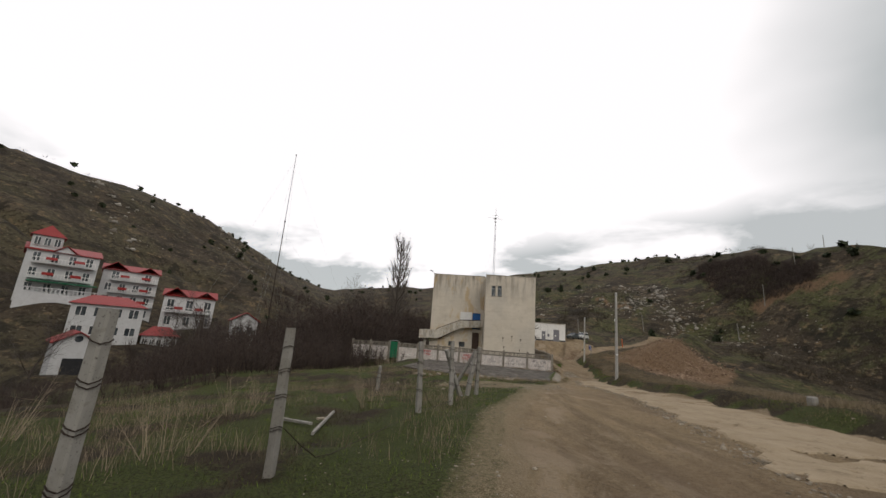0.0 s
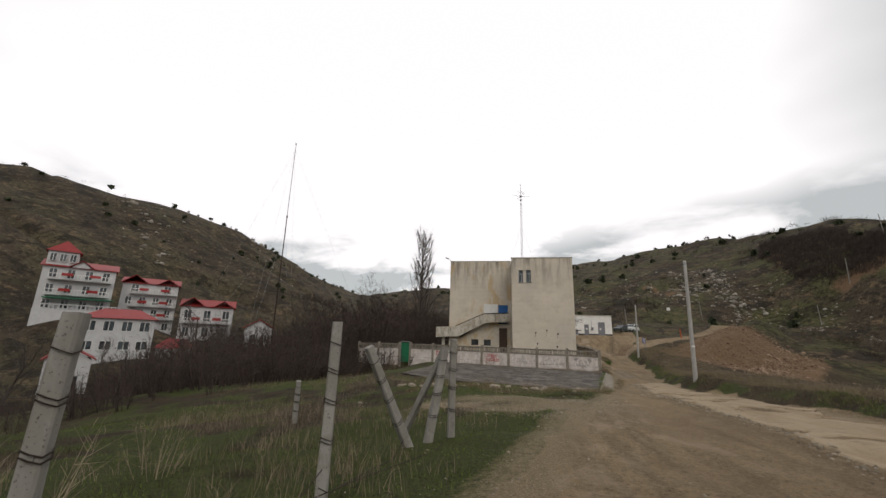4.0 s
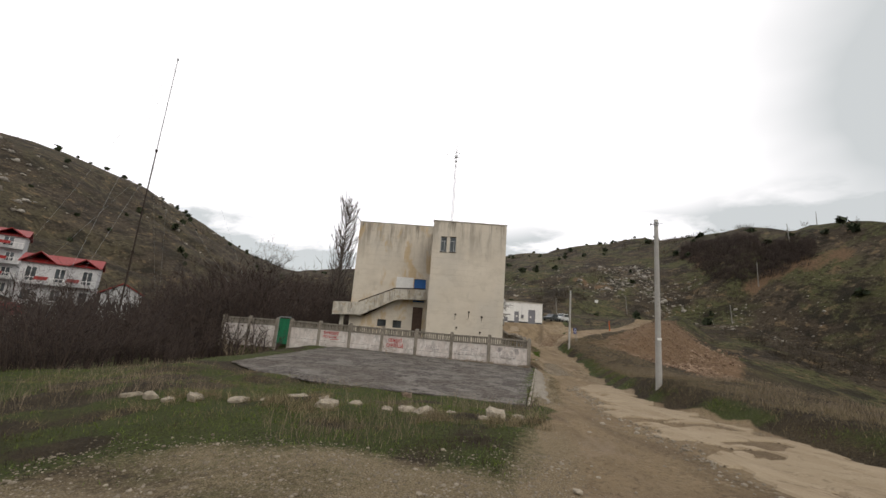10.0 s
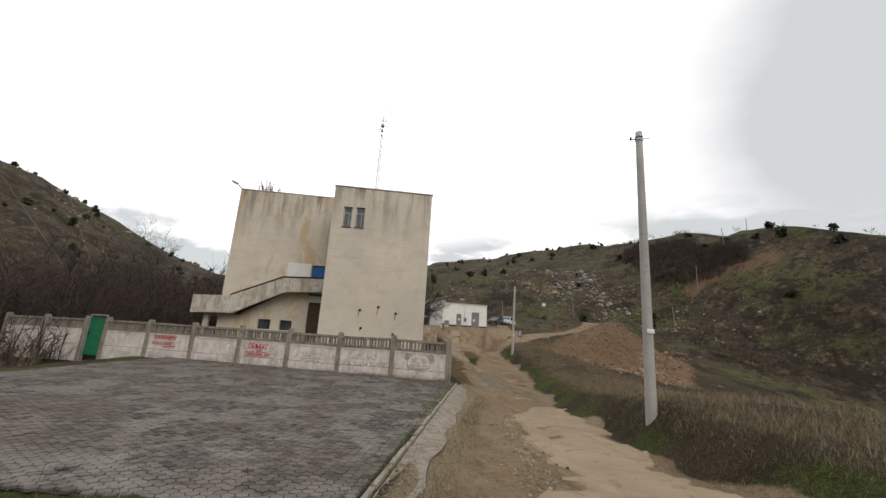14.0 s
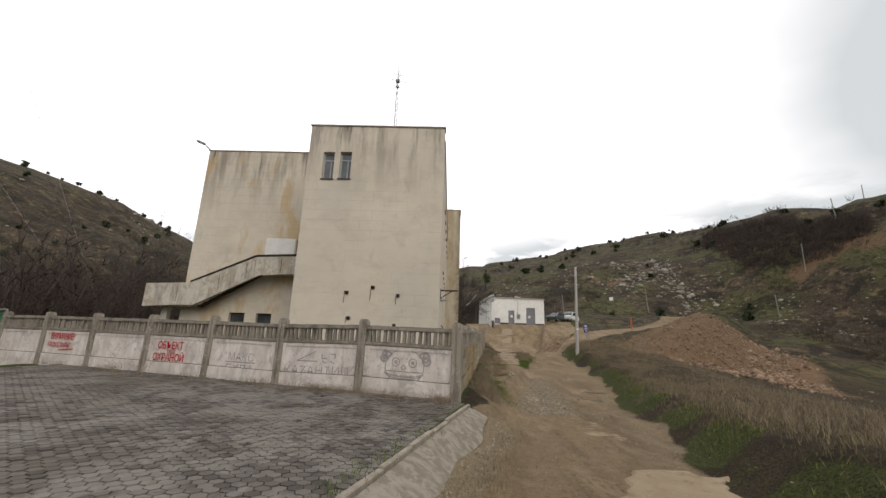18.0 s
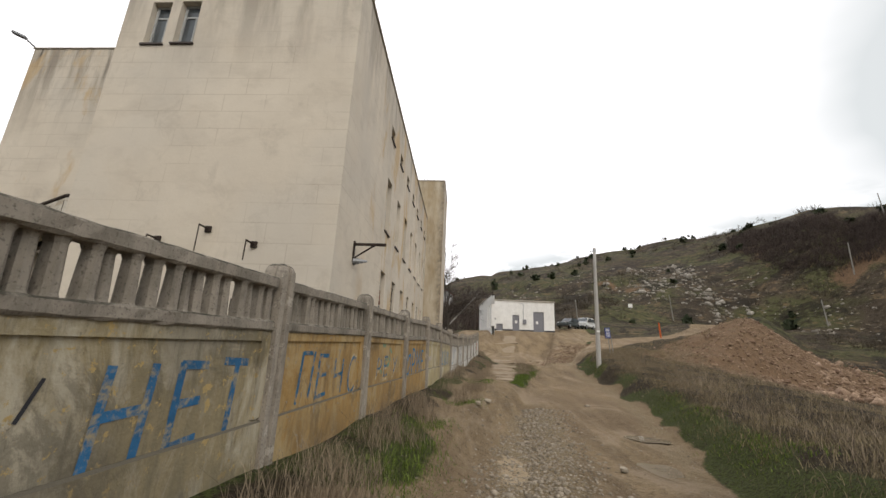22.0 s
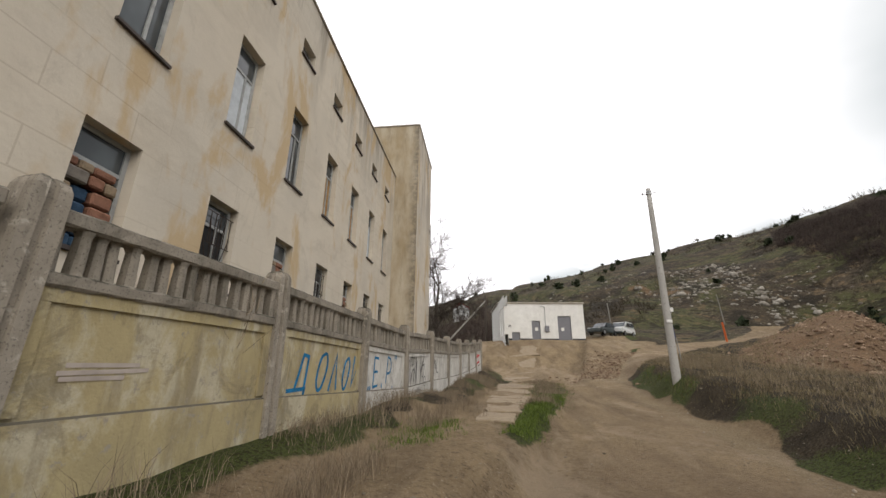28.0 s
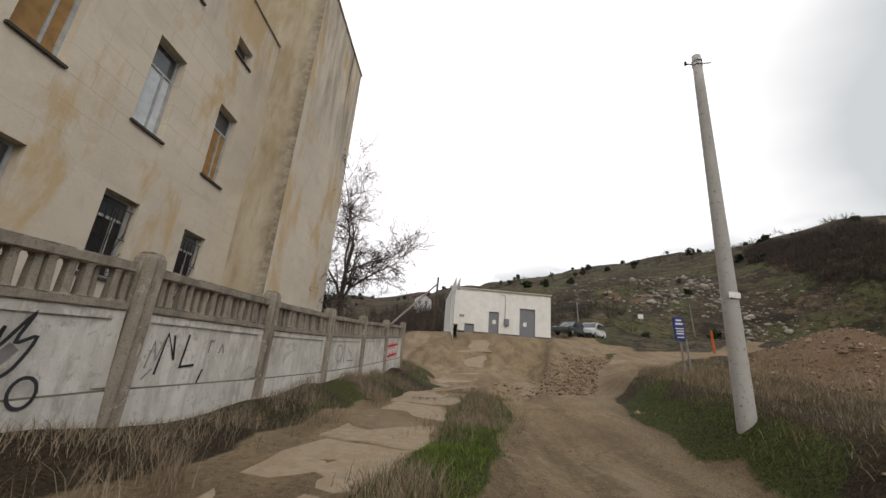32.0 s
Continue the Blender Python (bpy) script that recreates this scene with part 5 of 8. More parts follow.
# writing on the side panels: each panel's x runs away from the corner post
GLYPH = {
    "Н": [[(.15, 1), (0, 0)], [(1, 1), (.85, 0)], [(.07, .5), (.92, .52)]],
    "Е": [[(.15, 1), (0, 0)], [(.15, 1), (1, .98)], [(.08, .52), (.85, .53)], [(0, .02), (.9, .06)]],
    "Т": [[(0, 1), (1, .97)], [(.55, .98), (.35, 0)]],
    "П": [[(.22, 1), (0, 0)], [(.22, 1), (1, .98)], [(1, .98), (.78, .06)]],
    "Ч": [[(.05, 1), (0, .5), (.9, .55)], [(1, .95), (.85, 0)]],
    "С": [[(.95, .95), (.55, 1), (.15, .75), (.02, .4), (.2, .08), (.6, 0), (.95, .12)]],
    "Р": [[(.30, 1), (0, 0)], [(.30, 1), (.75, .95), (1, .75), (.95, .52), (.65, .38), (.2, .36)]],
    "У": [[(0, .95), (.45, .5)], [(1, 1), (.15, 0)]],
    "О": [[(.75, 1), (.35, .88), (.08, .55), (0, .22), (.18, 0), (.5, .05), (.85, .38), (1, .72), (.92, .95), (.75, 1)]],
    "М": [[(0, 0), (.30, .97), (.55, .42), (1, 1), (.95, .08)]],
    "Д": [[(.38, .18), (.72, 1), (1, .97), (.88, .16)], [(0, .14), (.92, .18), (.86, 0)]],
    "Л": [[(0, 0), (.85, 1), (1, .02)]],
    "И": [[(.28, 1), (0, .04), (1, .92), (.72, 0)]],
    ",": [[(.7, 1), (0, 0)]],
}


def brushed(panel, marks, w, mat, y=-.0385, name="blue_lettering"):
    """Letters drawn with a spray can: each (sign, left, foot, width, height)."""
    for sign, x, z, gw, gh in marks:
        bm = bmesh.new()
        for k, line in enumerate(GLYPH[sign]):
            stroke(bm, [(x + gw * px, z + gh * pz) for px, pz in line], w, y - .0006 * k)
        part(name, bm, mat, panel)


brushed(SIDE_P[0], (("Н", .90, .42, .34, .51), ("Е", 1.42, .40, .26, .53), ("Т", 1.88, .40, .26, .54)), .06, M_BLUE_GREY)
brushed(SIDE_P[1], (("П", .54, .47, .34, .51), ("Е", .98, .46, .27, .48), ("Ч", 1.47, .46, .26, .42), ("С", 1.94, .42, .26, .46)), .045, M_BLUE_WORN)
brushed(SIDE_P[2], (("Р", .70, .56, .24, .28), ("Е", 1.12, .52, .22, .34), ("У", 1.71, .54, .28, .30)), .04, M_BLUE_WORN)
brushed(SIDE_P[3], (("О", .40, .44, .34, .42), ("Р", .87, .42, .34, .56), ("М", 1.33, .38, .42, .56), ("Е", 1.95, .38, .22, .53)), .055, M_BLUE_PAINT)
brushed(SIDE_P[5], (("Д", .34, .40, .42, .51), ("О", 1.01, .47, .27, .49), ("Л", 1.37, .46, .22, .50), ("О", 1.80, .47, .22, .46), ("И", 2.12, .50, .27, .46)), .048, M_BLUE_PAINT)
brushed(SIDE_P[6], ((",", .34, .40, .03, .07), (",", .42, .41, .03, .07), ("Е", .57, .46, .24, .54), (",", 1.01, .46, .02, .06), ("Р", 1.25, .54, .28, .50), (",", 1.64, .40, .02, .06), (",", 1.76, 1.02, .01, .07), (",", 1.86, 1.02, .01, .07)), .045, M_BLUE_PAINT)
# older cream and teal paint showing beside the blue
brushed(SIDE_P[2], (("Р", .685, .50, .24, .33), ("Е", 1.10, .45, .22, .40), ("У", 1.73, .48, .26, .35)), .045, M_CREAM, -.0362, "cream_lettering")
brushed(SIDE_P[1], (("С", 1.95, .40, .27, .50),), .06, M_CREAM, -.0362, "cream_lettering")
scrawl("teal_smear", SIDE_P[2], [[(1.00, 1.06), (1.14, 1.05)], [(1.22, .80), (1.38, .86), (1.50, .80)], [(1.30, .68), (1.42, .74)], [(1.46, 1.0), (1.56, .94)], [(.86, .62), (.98, .60)]], .06, M_TEAL, -.0374)
scrawl("lilac_smear", SIDE_P[4], [[(.38, .68), (.98, .70)], [(.42, .73), (.90, .735)], [(.40, .645), (.80, .65)]], .03, M_LILAC)
scrawl("black_tag", SIDE_P[7], [[(.52, 1.15), (.50, .95), (.42, .62), (.30, .27)], [(.60, 1.12), (.62, .88), (.74, .92), (.72, 1.06), (.60, 1.12)], [(.72, 1.18), (.88, 1.05), (.90, .90), (.82, .66), (.74, .45)], [(.66, .76), (.55, .48), (.50, .36)], [(.66, .76), (.80, .80), (.80, .52), (.76, .58)], [(1.0, 1.14), (1.02, .90), (.96, .62), (.86, .32)], [(1.12, .98), (1.05, .92), (1.04, .62), (.97, .30)]], .034, M_BLACK_PAINT)
scrawl("black_tag", SIDE_P[7], [[(1.30, 1.12), (1.26, .86), (1.27, .56), (1.13, .34)], [(1.36, .72), (1.42, .98), (1.40, .80), (1.60, 1.10), (1.52, .86), (1.66, .90), (1.56, .66), (1.44, .56)], ring(1.68, .46, .10, .12, 10), [(.30, .27), (.46, .06), (.52, .30), (.66, .18), (.76, .20), (.84, .30), (.90, .16), (.98, .34), (1.06, .22), (1.13, .34), (1.24, .20), (1.34, .36)]], .03, M_BLACK_PAINT, -.084)
scrawl("grey_shading", SIDE_P[7], [[(.40, 1.02), (.36, .78), (.30, .60)], [(.58, .70), (.52, .52)], [(1.46, .70), (1.54, .80)]], .10, M_GREY_PAINT, -.037)
scrawl("black_tag", SIDE_P[8], [[(.3, .62), (.36, .9), (.42, .7), (.5, .95)], [(.4, .6), (.3, .5)], [(1.25, .8), (1.25, .95), (1.32, .95)], [(1.45, .8), (1.5, .92), (1.55, .8)]], .022, M_GREY_PAINT)
scrawl("black_tag", SIDE_P[10], [ring(.9, .8, .22, .2, 12), [(1.2, 1.0), (1.25, .55)], [(1.5, .9), (1.8, .7)], [(1.5, .6), (1.9, .6)]], .03, M_GREY_PAINT)
scrawl("red_lettering", SIDE_P[12], [[(.4, .9), (1.9, .95)], [(.4, .78), (.4, .98)], [(.7, .8), (.75, 1.0)], [(1.05, .8), (1.1, 1.02)], [(1.4, .82), (1.45, 1.02)], [(.5, .55), (1.8, .6)], [(.7, .45), (.72, .66)], [(1.2, .48), (1.22, .68)], [(1.6, .5), (1.62, .7)]], .08, M_RED_PAINT)

scrawl("black_tag", SIDE_P[0], [[(.28, .95), (.34, .72), (.42, .9)], [(.3, .6), (.45, .66), (.36, .5)], [(.55, .72), (.62, .9)]], .02, M_BLACK_PAINT)
scrawl("black_tag", SIDE_P[8], [[(.45, .55), (.52, 1.0), (.68, .7), (.62, .98)], [(.85, 1.0), (.8, .62), (1.02, .64)], [(1.2, .58), (1.1, .3)]], .03, M_BLACK_PAINT, -.042)

# green gate in the front fence
gate = thing("green_gate", Matrix.Translation(FRONT[7]) @ pose(0, 0, 0, 0, 0, 164.5), "green painted sheet-steel gate between whitewashed fence posts", "gate")
bm = bmesh.new()
box(bm, .14, -.02, -.12, 1.1, .02, 1.78)
for z in (-.1, .8, 1.70):
    box(bm, .14, .02, z, 1.1, .045, z + .07)
part("gate_leaf", bm, M_GREEN, gate)
bm = bmesh.new()
for x in (.12, 1.14):
    tube(bm, (x, .0, -.3), (x, .0, 1.9), .035, .035, 8)
tube(bm, (.12, 0, 1.9), (1.14, 0, 1.9), .03, .03, 8)
part("gate_frame", bm, M_STEEL, gate, "pale steel pipe frame around the gate")
bm = bmesh.new()
box(bm, .95, .045, .85, 1.0, .075, 1.05, cut=.005)
part("handle", bm, M_RUST, gate)

# ---- paved yard ----
YARD = [(-2.8, -12.85), (.2, -.75), (.05, -.2), (-13.4, 3.5), (-14.3, -8.7), (-12.4, -10.6), (-9.6, -11.9)]


def inside(x, y, poly):
    c = False
    for (ax, ay), (bx, by) in zip(poly, poly[1:] + poly[:1]):
        if (ay > y) != (by > y) and x < (bx - ax) * (y - ay) / (by - ay) + ax:
            c = not c
    return c


bm = bmesh.new()
vs = [bm.verts.new((x, y, float(yard_z(x, y)) - .035)) for x, y in YARD]
bm.faces.new(vs)
yard = finish("paved_yard", bm, plain("sandy_joints", (.045, .040, .030), .3, .95))
tagged(yard, "yard of grey interlocking paving blocks, worn and weedy at the edges", "pavement", kind="structure")


def paver_mesh():
    bm = bmesh.new()
    pr = [(-.083, 0), (-.042, -.062), (.042, -.062), (.083, 0), (.042, .062), (-.042, .062)]
    lo = [bm.verts.new((x, y, -.04)) for x, y in pr]
    mi = [bm.verts.new((x, y, -.007)) for x, y in pr]
    hi = [bm.verts.new((x * .95, y * .92, 0)) for x, y in pr]
    for a, b in ((lo, mi), (mi, hi)):
        for i in range(len(pr)):
            j = (i + 1) % len(pr)
            bm.faces.new((a[i], a[j], b[j], b[i]))
    bm.faces.new(hi)
    return bm


def lay_pavers():
    """Running courses parallel to the kerb; the nearest are single blocks, the rest one joined sheet."""
    rng = random.Random(5)
    turn = pose(0, 0, 0, 0, 0, -13.2)
    spots = []
    for j in range(-60, 190):
        for i in range(-130, 130):
            p = turn @ Vector((i * .130, (j + .5 * (i % 2)) * .130 - 16.5, 0))
            if inside(p.x, p.y, YARD):
                spots.append(p)
    near = [p for p in spots if -4.2 + .234 * (p.y + 6) - 1.6 < p.x and -11.5 < p.y < -4.0][:300]
    keep = {id(p) for p in near}
    base = None
    for p in near:
        z = float(yard_z(p.x, p.y)) + rng.uniform(-.006, .006)
        m = pose(p.x, p.y, z, rng.uniform(-.9, .9), rng.uniform(-.9, .9), -13.2 + rng.uniform(-1, 1))
        if base is None:
            base = part("paving_block", paver_mesh(), M_PAVER, yard)
            base.matrix_basis = m
        else:
            again(base, m, yard)
    pr = np.array([(-.083, 0), (-.042, -.062), (.042, -.062), (.083, 0), (.042, .062), (-.042, .062)])
    co, fa = [], []
    c, s = math.cos(radians(-13.2)), math.sin(radians(-13.2))
    n = len(pr)
    for p in spots:
        if id(p) in keep or (rng.random() < .004):
            continue
        z = float(yard_z(p.x, p.y)) + rng.uniform(-.006, .006)
        tx, ty = rng.uniform(-.02, .02), rng.uniform(-.02, .02)
        b = len(co)
        for sc, dz in ((1.0, -.03), (.95, 0)):
            for x, y in pr * sc:
                co.append((p.x + x * c - y * s, p.y + x * s + y * c, z + dz + x * tx + y * ty))
        fa.append(tuple(range(b + n, b + 2 * n)))
        for i in range(n):
            k = (i + 1) % n
            fa.append((b + i, b + k, b + n + k, b + n + i))
    me = bpy.data.meshes.new("paving_blocks")
    me.from_pydata(co, [], fa)
    me.materials.append(paver("grey_paving_blocks", False))
    ob = new("paving_blocks", me)
    ob.parent = yard
    ob["kind"] = "stuff"


lay_pavers()

# kerb stones along the yard's road side and near side
for (ax, ay), (bx, by), n in (((-2.72, -12.9), (.28, -.75), 14),):
    rng = random.Random(n)
    kb = None
    for i in range(n):
        x0, y0 = ax + (bx - ax) * i / n, ay + (by - ay) * i / n
        L = math.hypot(bx - ax, by - ay) / n
        m = pose(x0, y0, float(yard_z(x0, y0)) + rng.uniform(-.02, .012), rng.uniform(-2, 2), rng.uniform(-1, 1), math.degrees(math.atan2(by - ay, bx - ax)) + rng.uniform(-.8, .8))
        if kb is None:
            bm = bmesh.new()
            box(bm, .01, -.04, -.3, L - .012, .04, .03, cut=.012)
            kb = part("kerb_stone", bm, M_KERB, yard)
            kb.matrix_basis = m
        else:
            again(kb, m, yard)
# worn concrete haunch that slopes from the kerb to the lane
bm = bmesh.new()
rows = []
for i in range(19):
    t = i / 18
    x, y = -2.7 + 2.95 * t, -12.9 + 12.1 * t
    w = .55 + .08 * math.sin(i * 1.7) - .1 * t
    z0 = float(yard_z(x, y)) - .03
    rows.append([bm.verts.new((x + .06 + w * k / 3, y + .02 * math.sin(i * 2 + k), z0 + (gz(x + w, y) + .03 - z0) * (k / 3) ** 1.3)) for k in range(4)])
for a, b in zip(rows, rows[1:]):
    for k in range(3):
        bm.faces.new((a[k], a[k + 1], b[k + 1], b[k]))
m_h = concrete("gravelly_haunch", (.27, .24, .195), (.11, .092, .07), 3.0, (.17, .145, .11), .8)
tagged(finish("kerb_haunch", bm, m_h, None, "", True), "rough cement haunch falling from the kerb to the lane", "pavement", kind="structure")

# ---- poles ----


def concrete_pole(x, y, z, top_z, r0, r1, lean, label):
    h = top_z - z
    top = thing("utility_pole", pose(x, y, z - .3, *lean), label, "utility pole", "poles along the lane")
    bm = bmesh.new()
    n = 12
    rings = []
    for k in range(9):
        t = k / 8
        r = r0 + (r1 - r0) * t
        rings.append([bm.verts.new((r * math.cos(2 * math.pi * i / n), .86 * r * math.sin(2 * math.pi * i / n), (h + .3) * t)) for i in range(n)])
    for a, b in zip(rings, rings[1:]):
        for i in range(n):
            bm.faces.new((a[i], a[(i + 1) % n], b[(i + 1) % n], b[i]))
    bm.faces.new(rings[-1])
    part("shaft", bm, M_POLE, top, smooth_faces=True)
    bm = bmesh.new()
    for dz in (.16, .26):
        tube(bm, (0, 0, h + .3 - dz), (0, 0, h + .34 - dz), r1 * 1.13, r1 * 1.13, 12)
    part("steel_band", bm, M_STEEL, top, "steel strap near the top")
    bm = bmesh.new()
    tube(bm, (-r1, 0, h + .08), (-r1 - .16, -.02, h + .05), .014, .012, 5)
    tube(bm, (-r1 - .16, -.02, h + .03), (-r1 - .16, -.02, h + .11), .03, .02, 6)
    tube(bm, (r1, 0, h + .12), (r1 + .2, 0, h + .16), .012, .01, 5)
    part("hook", bm, M_RUST, top)
    bm = bmesh.new()
    box(bm, -.09, -r0 * .9 - .004, 2.15, .09, -r0 * .8, 2.25, cut=.004)
    part("number_plate", bm, M_WHITE, top, "small white number plate")
    return top


concrete_pole(3.36, -9.04, gz(3.36, -9.04), 7.49, .13, .085, (-1.0, 1.6, 0), "pale concrete pole without wires beside the lane, on the grassy verge")
concrete_pole(9.48, 22.1, gz(9.48, 22.1), 7.75, .14, .085, (-3.5, 2.3, 0), "pale concrete pole with steel straps at the mound's foot")

# ---- white transformer house, cars, signs at the end of the lane ----


def transformer_house():
    a, b = Vector((4.35, 50.0)), Vector((13.3, 50.9))
    d = b - a
    W, H, D = d.length, 3.95, 6.8
    m = pose(a.x, a.y, 4.05, 0, 0, math.degrees(math.atan2(d.y, d.x)))
    top = thing("transformer_house", m, "plain white rendered service house with grey steel doors and dark plinth", "building")
    holes = [(.385 * W, .485 * W, -.05, 2.15), (.69 * W, .845 * W, -.05, 2.65), (.15 * W, .245 * W, .12, .95)]
    bm = bmesh.new()
    pierced(bm, 0, W, -1.5, H, holes, .3)
    part("wall_front", bm, M_WHITE, top)
    side = [(1.0, 1.6, .3, 2.9), (2.6, 3.2, .3, 2.9), (4.2, 4.8, .3, 2.9)]
    bm = bmesh.new()
    pierced(bm, -D, -.3, -1.5, H, side, .3)
    bm.transform(pose(0, 0, 0, 0, 0, -90))
    part("wall_side", bm, M_WHITE, top)
    bm = bmesh.new()
    box(bm, W - .3, .3, -1.5, W, D, H)
    box(bm, .3, D - .3, -1.5, W - .3, D, H)
    part("wall_back", bm, M_WHITE, top)
    bm = bmesh.new()
    box(bm, -.12, -.12, H, W + .12, D + .12, H + .14, cut=.02)
    part("roof", bm, M_TRIM, top)
    for x0, x1 in ((0, .15 * W), (.245 * W, .385 * W), (.485 * W, .69 * W), (.845 * W, W)):
        bm = bmesh.new()
        box(bm, x0, -.03, -1.5, x1, -.003, .3)
        part("plinth", bm, M_PLINTH, top)
    for x0, x1, z0, z1 in holes:
        bm = bmesh.new()
        box(bm, x0, .12, z0, x1, .18, z1)
        box(bm, x0, .09, z0, x0 + .06, .12, z1)
        box(bm, x1 - .06, .09, z0, x1, .12, z1)
        box(bm, x0 + .06, .09, z1 - .06, x1 - .06, .12, z1)
        if z1 > 2.5:
            box(bm, (x0 + x1) / 2 - .012, .1, z0, (x0 + x1) / 2 + .012, .121, z1 - .06)
        dr = part("door" if z1 > 1 else "hatch", bm, M_GREYDOOR, top, "grey painted steel door" if z1 > 1 else "grey steel hatch")
        if z1 > 1:
            bm = bmesh.new()
            box(bm, x0 + .35, .085, 1.1, x0 + .65, .119, 1.45)
            part("notice", bm, M_WHITE, dr)
    for u0, u1, z0, z1 in side:
        bm = bmesh.new()
        box(bm, .12, D - u1, z0, .16, D - u0, z1)
        part("louvre", bm, M_DARK, top)
    bm = bmesh.new()
    box(bm, .535 * W, -.22, 1.0, .535 * W + .42, -.004, 1.6, cut=.02)
    part("meter_box", bm, M_GREYDOOR, top)
    bm = bmesh.new()
    for p, q in (((.50 * W, -.05, 3.75), (.545 * W, -.05, 3.6)), ((.545 * W, -.05, 3.6), (.545 * W, -.05, 1.6)), ((.50 * W, -.05, 3.75), (.50 * W, -.25, 3.7))):
        tube(bm, p, q, .025, .025, 6)
    part("conduit", bm, M_STEEL, top)
    bm = bmesh.new()
    for k in range(5):
        box(bm, .5 + k * .15 + (.08 if k > 1 else 0), -.006, 1.45, .58 + k * .15 + (.08 if k > 1 else 0), -.002, 1.7)
    part("stencil_marks", bm, M_BLACK_PAINT, top)
    # leaning strut and its post beside it
    st = thing("wooden_pole", pose(2.9, 51.5, gz(2.9, 51.5)), "old wooden pole with a slanting strut beside the white house", "pole")
    bm = bmesh.new()
    tube(bm, (0, 0, -.3), (.1, 0, 5.2), .11, .09, 8)
    part("post", bm, M_BARK, st)
    bm = bmesh.new()
    tube(bm, (-4.1, -2.2, -.3), (.1, 0, 4.6), .10, .08, 8)
    part("strut", bm, M_POST, st)


transformer_house()


def car(m, L, W, H, paint, label, profile, glassy, light):
    """A parked car. Local: x forward, z up; profile is the side outline."""
    top = thing("car", m, label, "car", "cars parked by the white house")
    bm = bmesh.new()
    prism(bm, [(x * L, z * H) for x, z in profile], -W / 2, W / 2)
    for v in bm.verts:
        if v.co.z > .62 * H:
            v.co.y *= .84
        elif v.co.z < .3 * H:
            v.co.y *= .96
    bmesh.ops.bevel(bm, geom=bm.edges[:], offset=.05, segments=2, affect="EDGES")
    part("body", bm, paint, top, smooth_faces=False)
    bm = bmesh.new()
    for s in (-1, 1):
        pts = [(x * L, z * H) for x, z in glassy]
        v = [bm.verts.new((x, s * (W / 2 * (.905 if z > .75 * H else .985) + .005), z)) for x, z in pts]
        bm.faces.new(v if s < 0 else v[::-1])
    part("side_windows", bm, M_GLASS, top, "dark side windows")
    bm = bmesh.new()
    (xa, za), (xb, zb) = light["screen"]
    quad(bm, (xa * L + .02, -W * .42, za * H + .02), (xa * L + .02, W * .42, za * H + .02), (xb * L + .02, W * .38, zb * H + .01), (xb * L + .02, -W * .38, zb * H + .01))
    part("windscreen", bm, M_GLASS, top)
    for sx in (.19, .80):
        for sy in (-1, 1):
            wh = new("wheel")
            wh.parent = top
            wh.matrix_basis = pose(sx * L, sy * (W / 2 - .11), .31)
            bm = bmesh.new()
            tube(bm, (0, -.1, 0), (0, .1, 0), .31, .31, 16)
            part("tyre", bm, M_TYRE, wh)
            bm = bmesh.new()
            tube(bm, (0, -.105, 0), (0, .105, 0), .19, .19, 12)
            part("rim", bm, M_STEEL, wh)
    for sy in (-1, 1):
        bm = bmesh.new()
        box(bm, L * .985 - .06, sy * W * .36 - .16, .58, L * .985 + .02, sy * W * .36 + .16, .74, cut=.02)
        part("headlight", bm, M_LAMP, top)
    bm = bmesh.new()
    box(bm, L * .97, -W * .46, .28, L * 1.01, W * .46, .5, cut=.03)
    part("bumper", bm, M_CAR_DARK, top)
    bm = bmesh.new()
    box(bm, -.02, -W * .46, .28, .05, W * .46, .5, cut=.03)
    part("bumper", bm, M_CAR_DARK, top)
    return top


SUV = [(0, .22), (0, .55), (.015, .62), (.06, .95), (.10, 1.0), (.52, 1.0), (.58, .97), (.71, .63), (.97, .57), (1.0, .5), (1.0, .22)]
SEDAN = [(0, .18), (0, .55), (.12, .64), (.25, .96), (.32, 1.0), (.55, .99), (.72, .64), (.97, .54), (1.0, .45), (1.0, .18)]
car(pose(20.1, 58.7, gz(19.0, 57.2) + .02, 0, 0, -128), 4.1, 1.75, 1.72, M_CAR_LIGHT, "silver off-road car parked on the grass by the white house", SUV, [(.08, .66), (.10, .92), (.53, .93), (.66, .66)], {"screen": ((.70, .64), (.585, .95))})
car(pose(17.6, 56.6, gz(16.5, 55.0) + .02, 0, 0, -132), 4.2, 1.68, 1.42, M_CAR_DARK, "dark green saloon car parked nose out beside a silver one", SEDAN, [(.18, .66), (.29, .93), (.55, .93), (.68, .66)], {"screen": ((.71, .65), (.56, .97))})

# warning board on two legs, orange marker, poles of the hillside
z = gz(12.6, 29.2)
lift = max(1.5, 3.0 - z)
sg = thing("warning_board", pose(12.6, 29.2, z, 0, 0, 30), "blue warning board with white lines on two thin legs", "sign")
bm = bmesh.new()
box(bm, -.27, -.02, lift - .38, .27, .02, lift + .38, pose(0, 0, 0, 0, -5, 0), cut=.006)
bd = part("board", bm, M_SIGN, sg)
bm = bmesh.new()
for k, (zz, wd, hh) in enumerate(((.25, .15, .05), (.13, .20, .06), (-.01, .22, .03), (-.09, .20, .03), (-.18, .19, .045), (-.29, .18, .03))):
    box(bm, -wd, -.026, lift + zz, wd, -.021, lift + zz + hh, pose(0, 0, 0, 0, -5, 0))
part("printed_lines", bm, M_WHITE, bd)
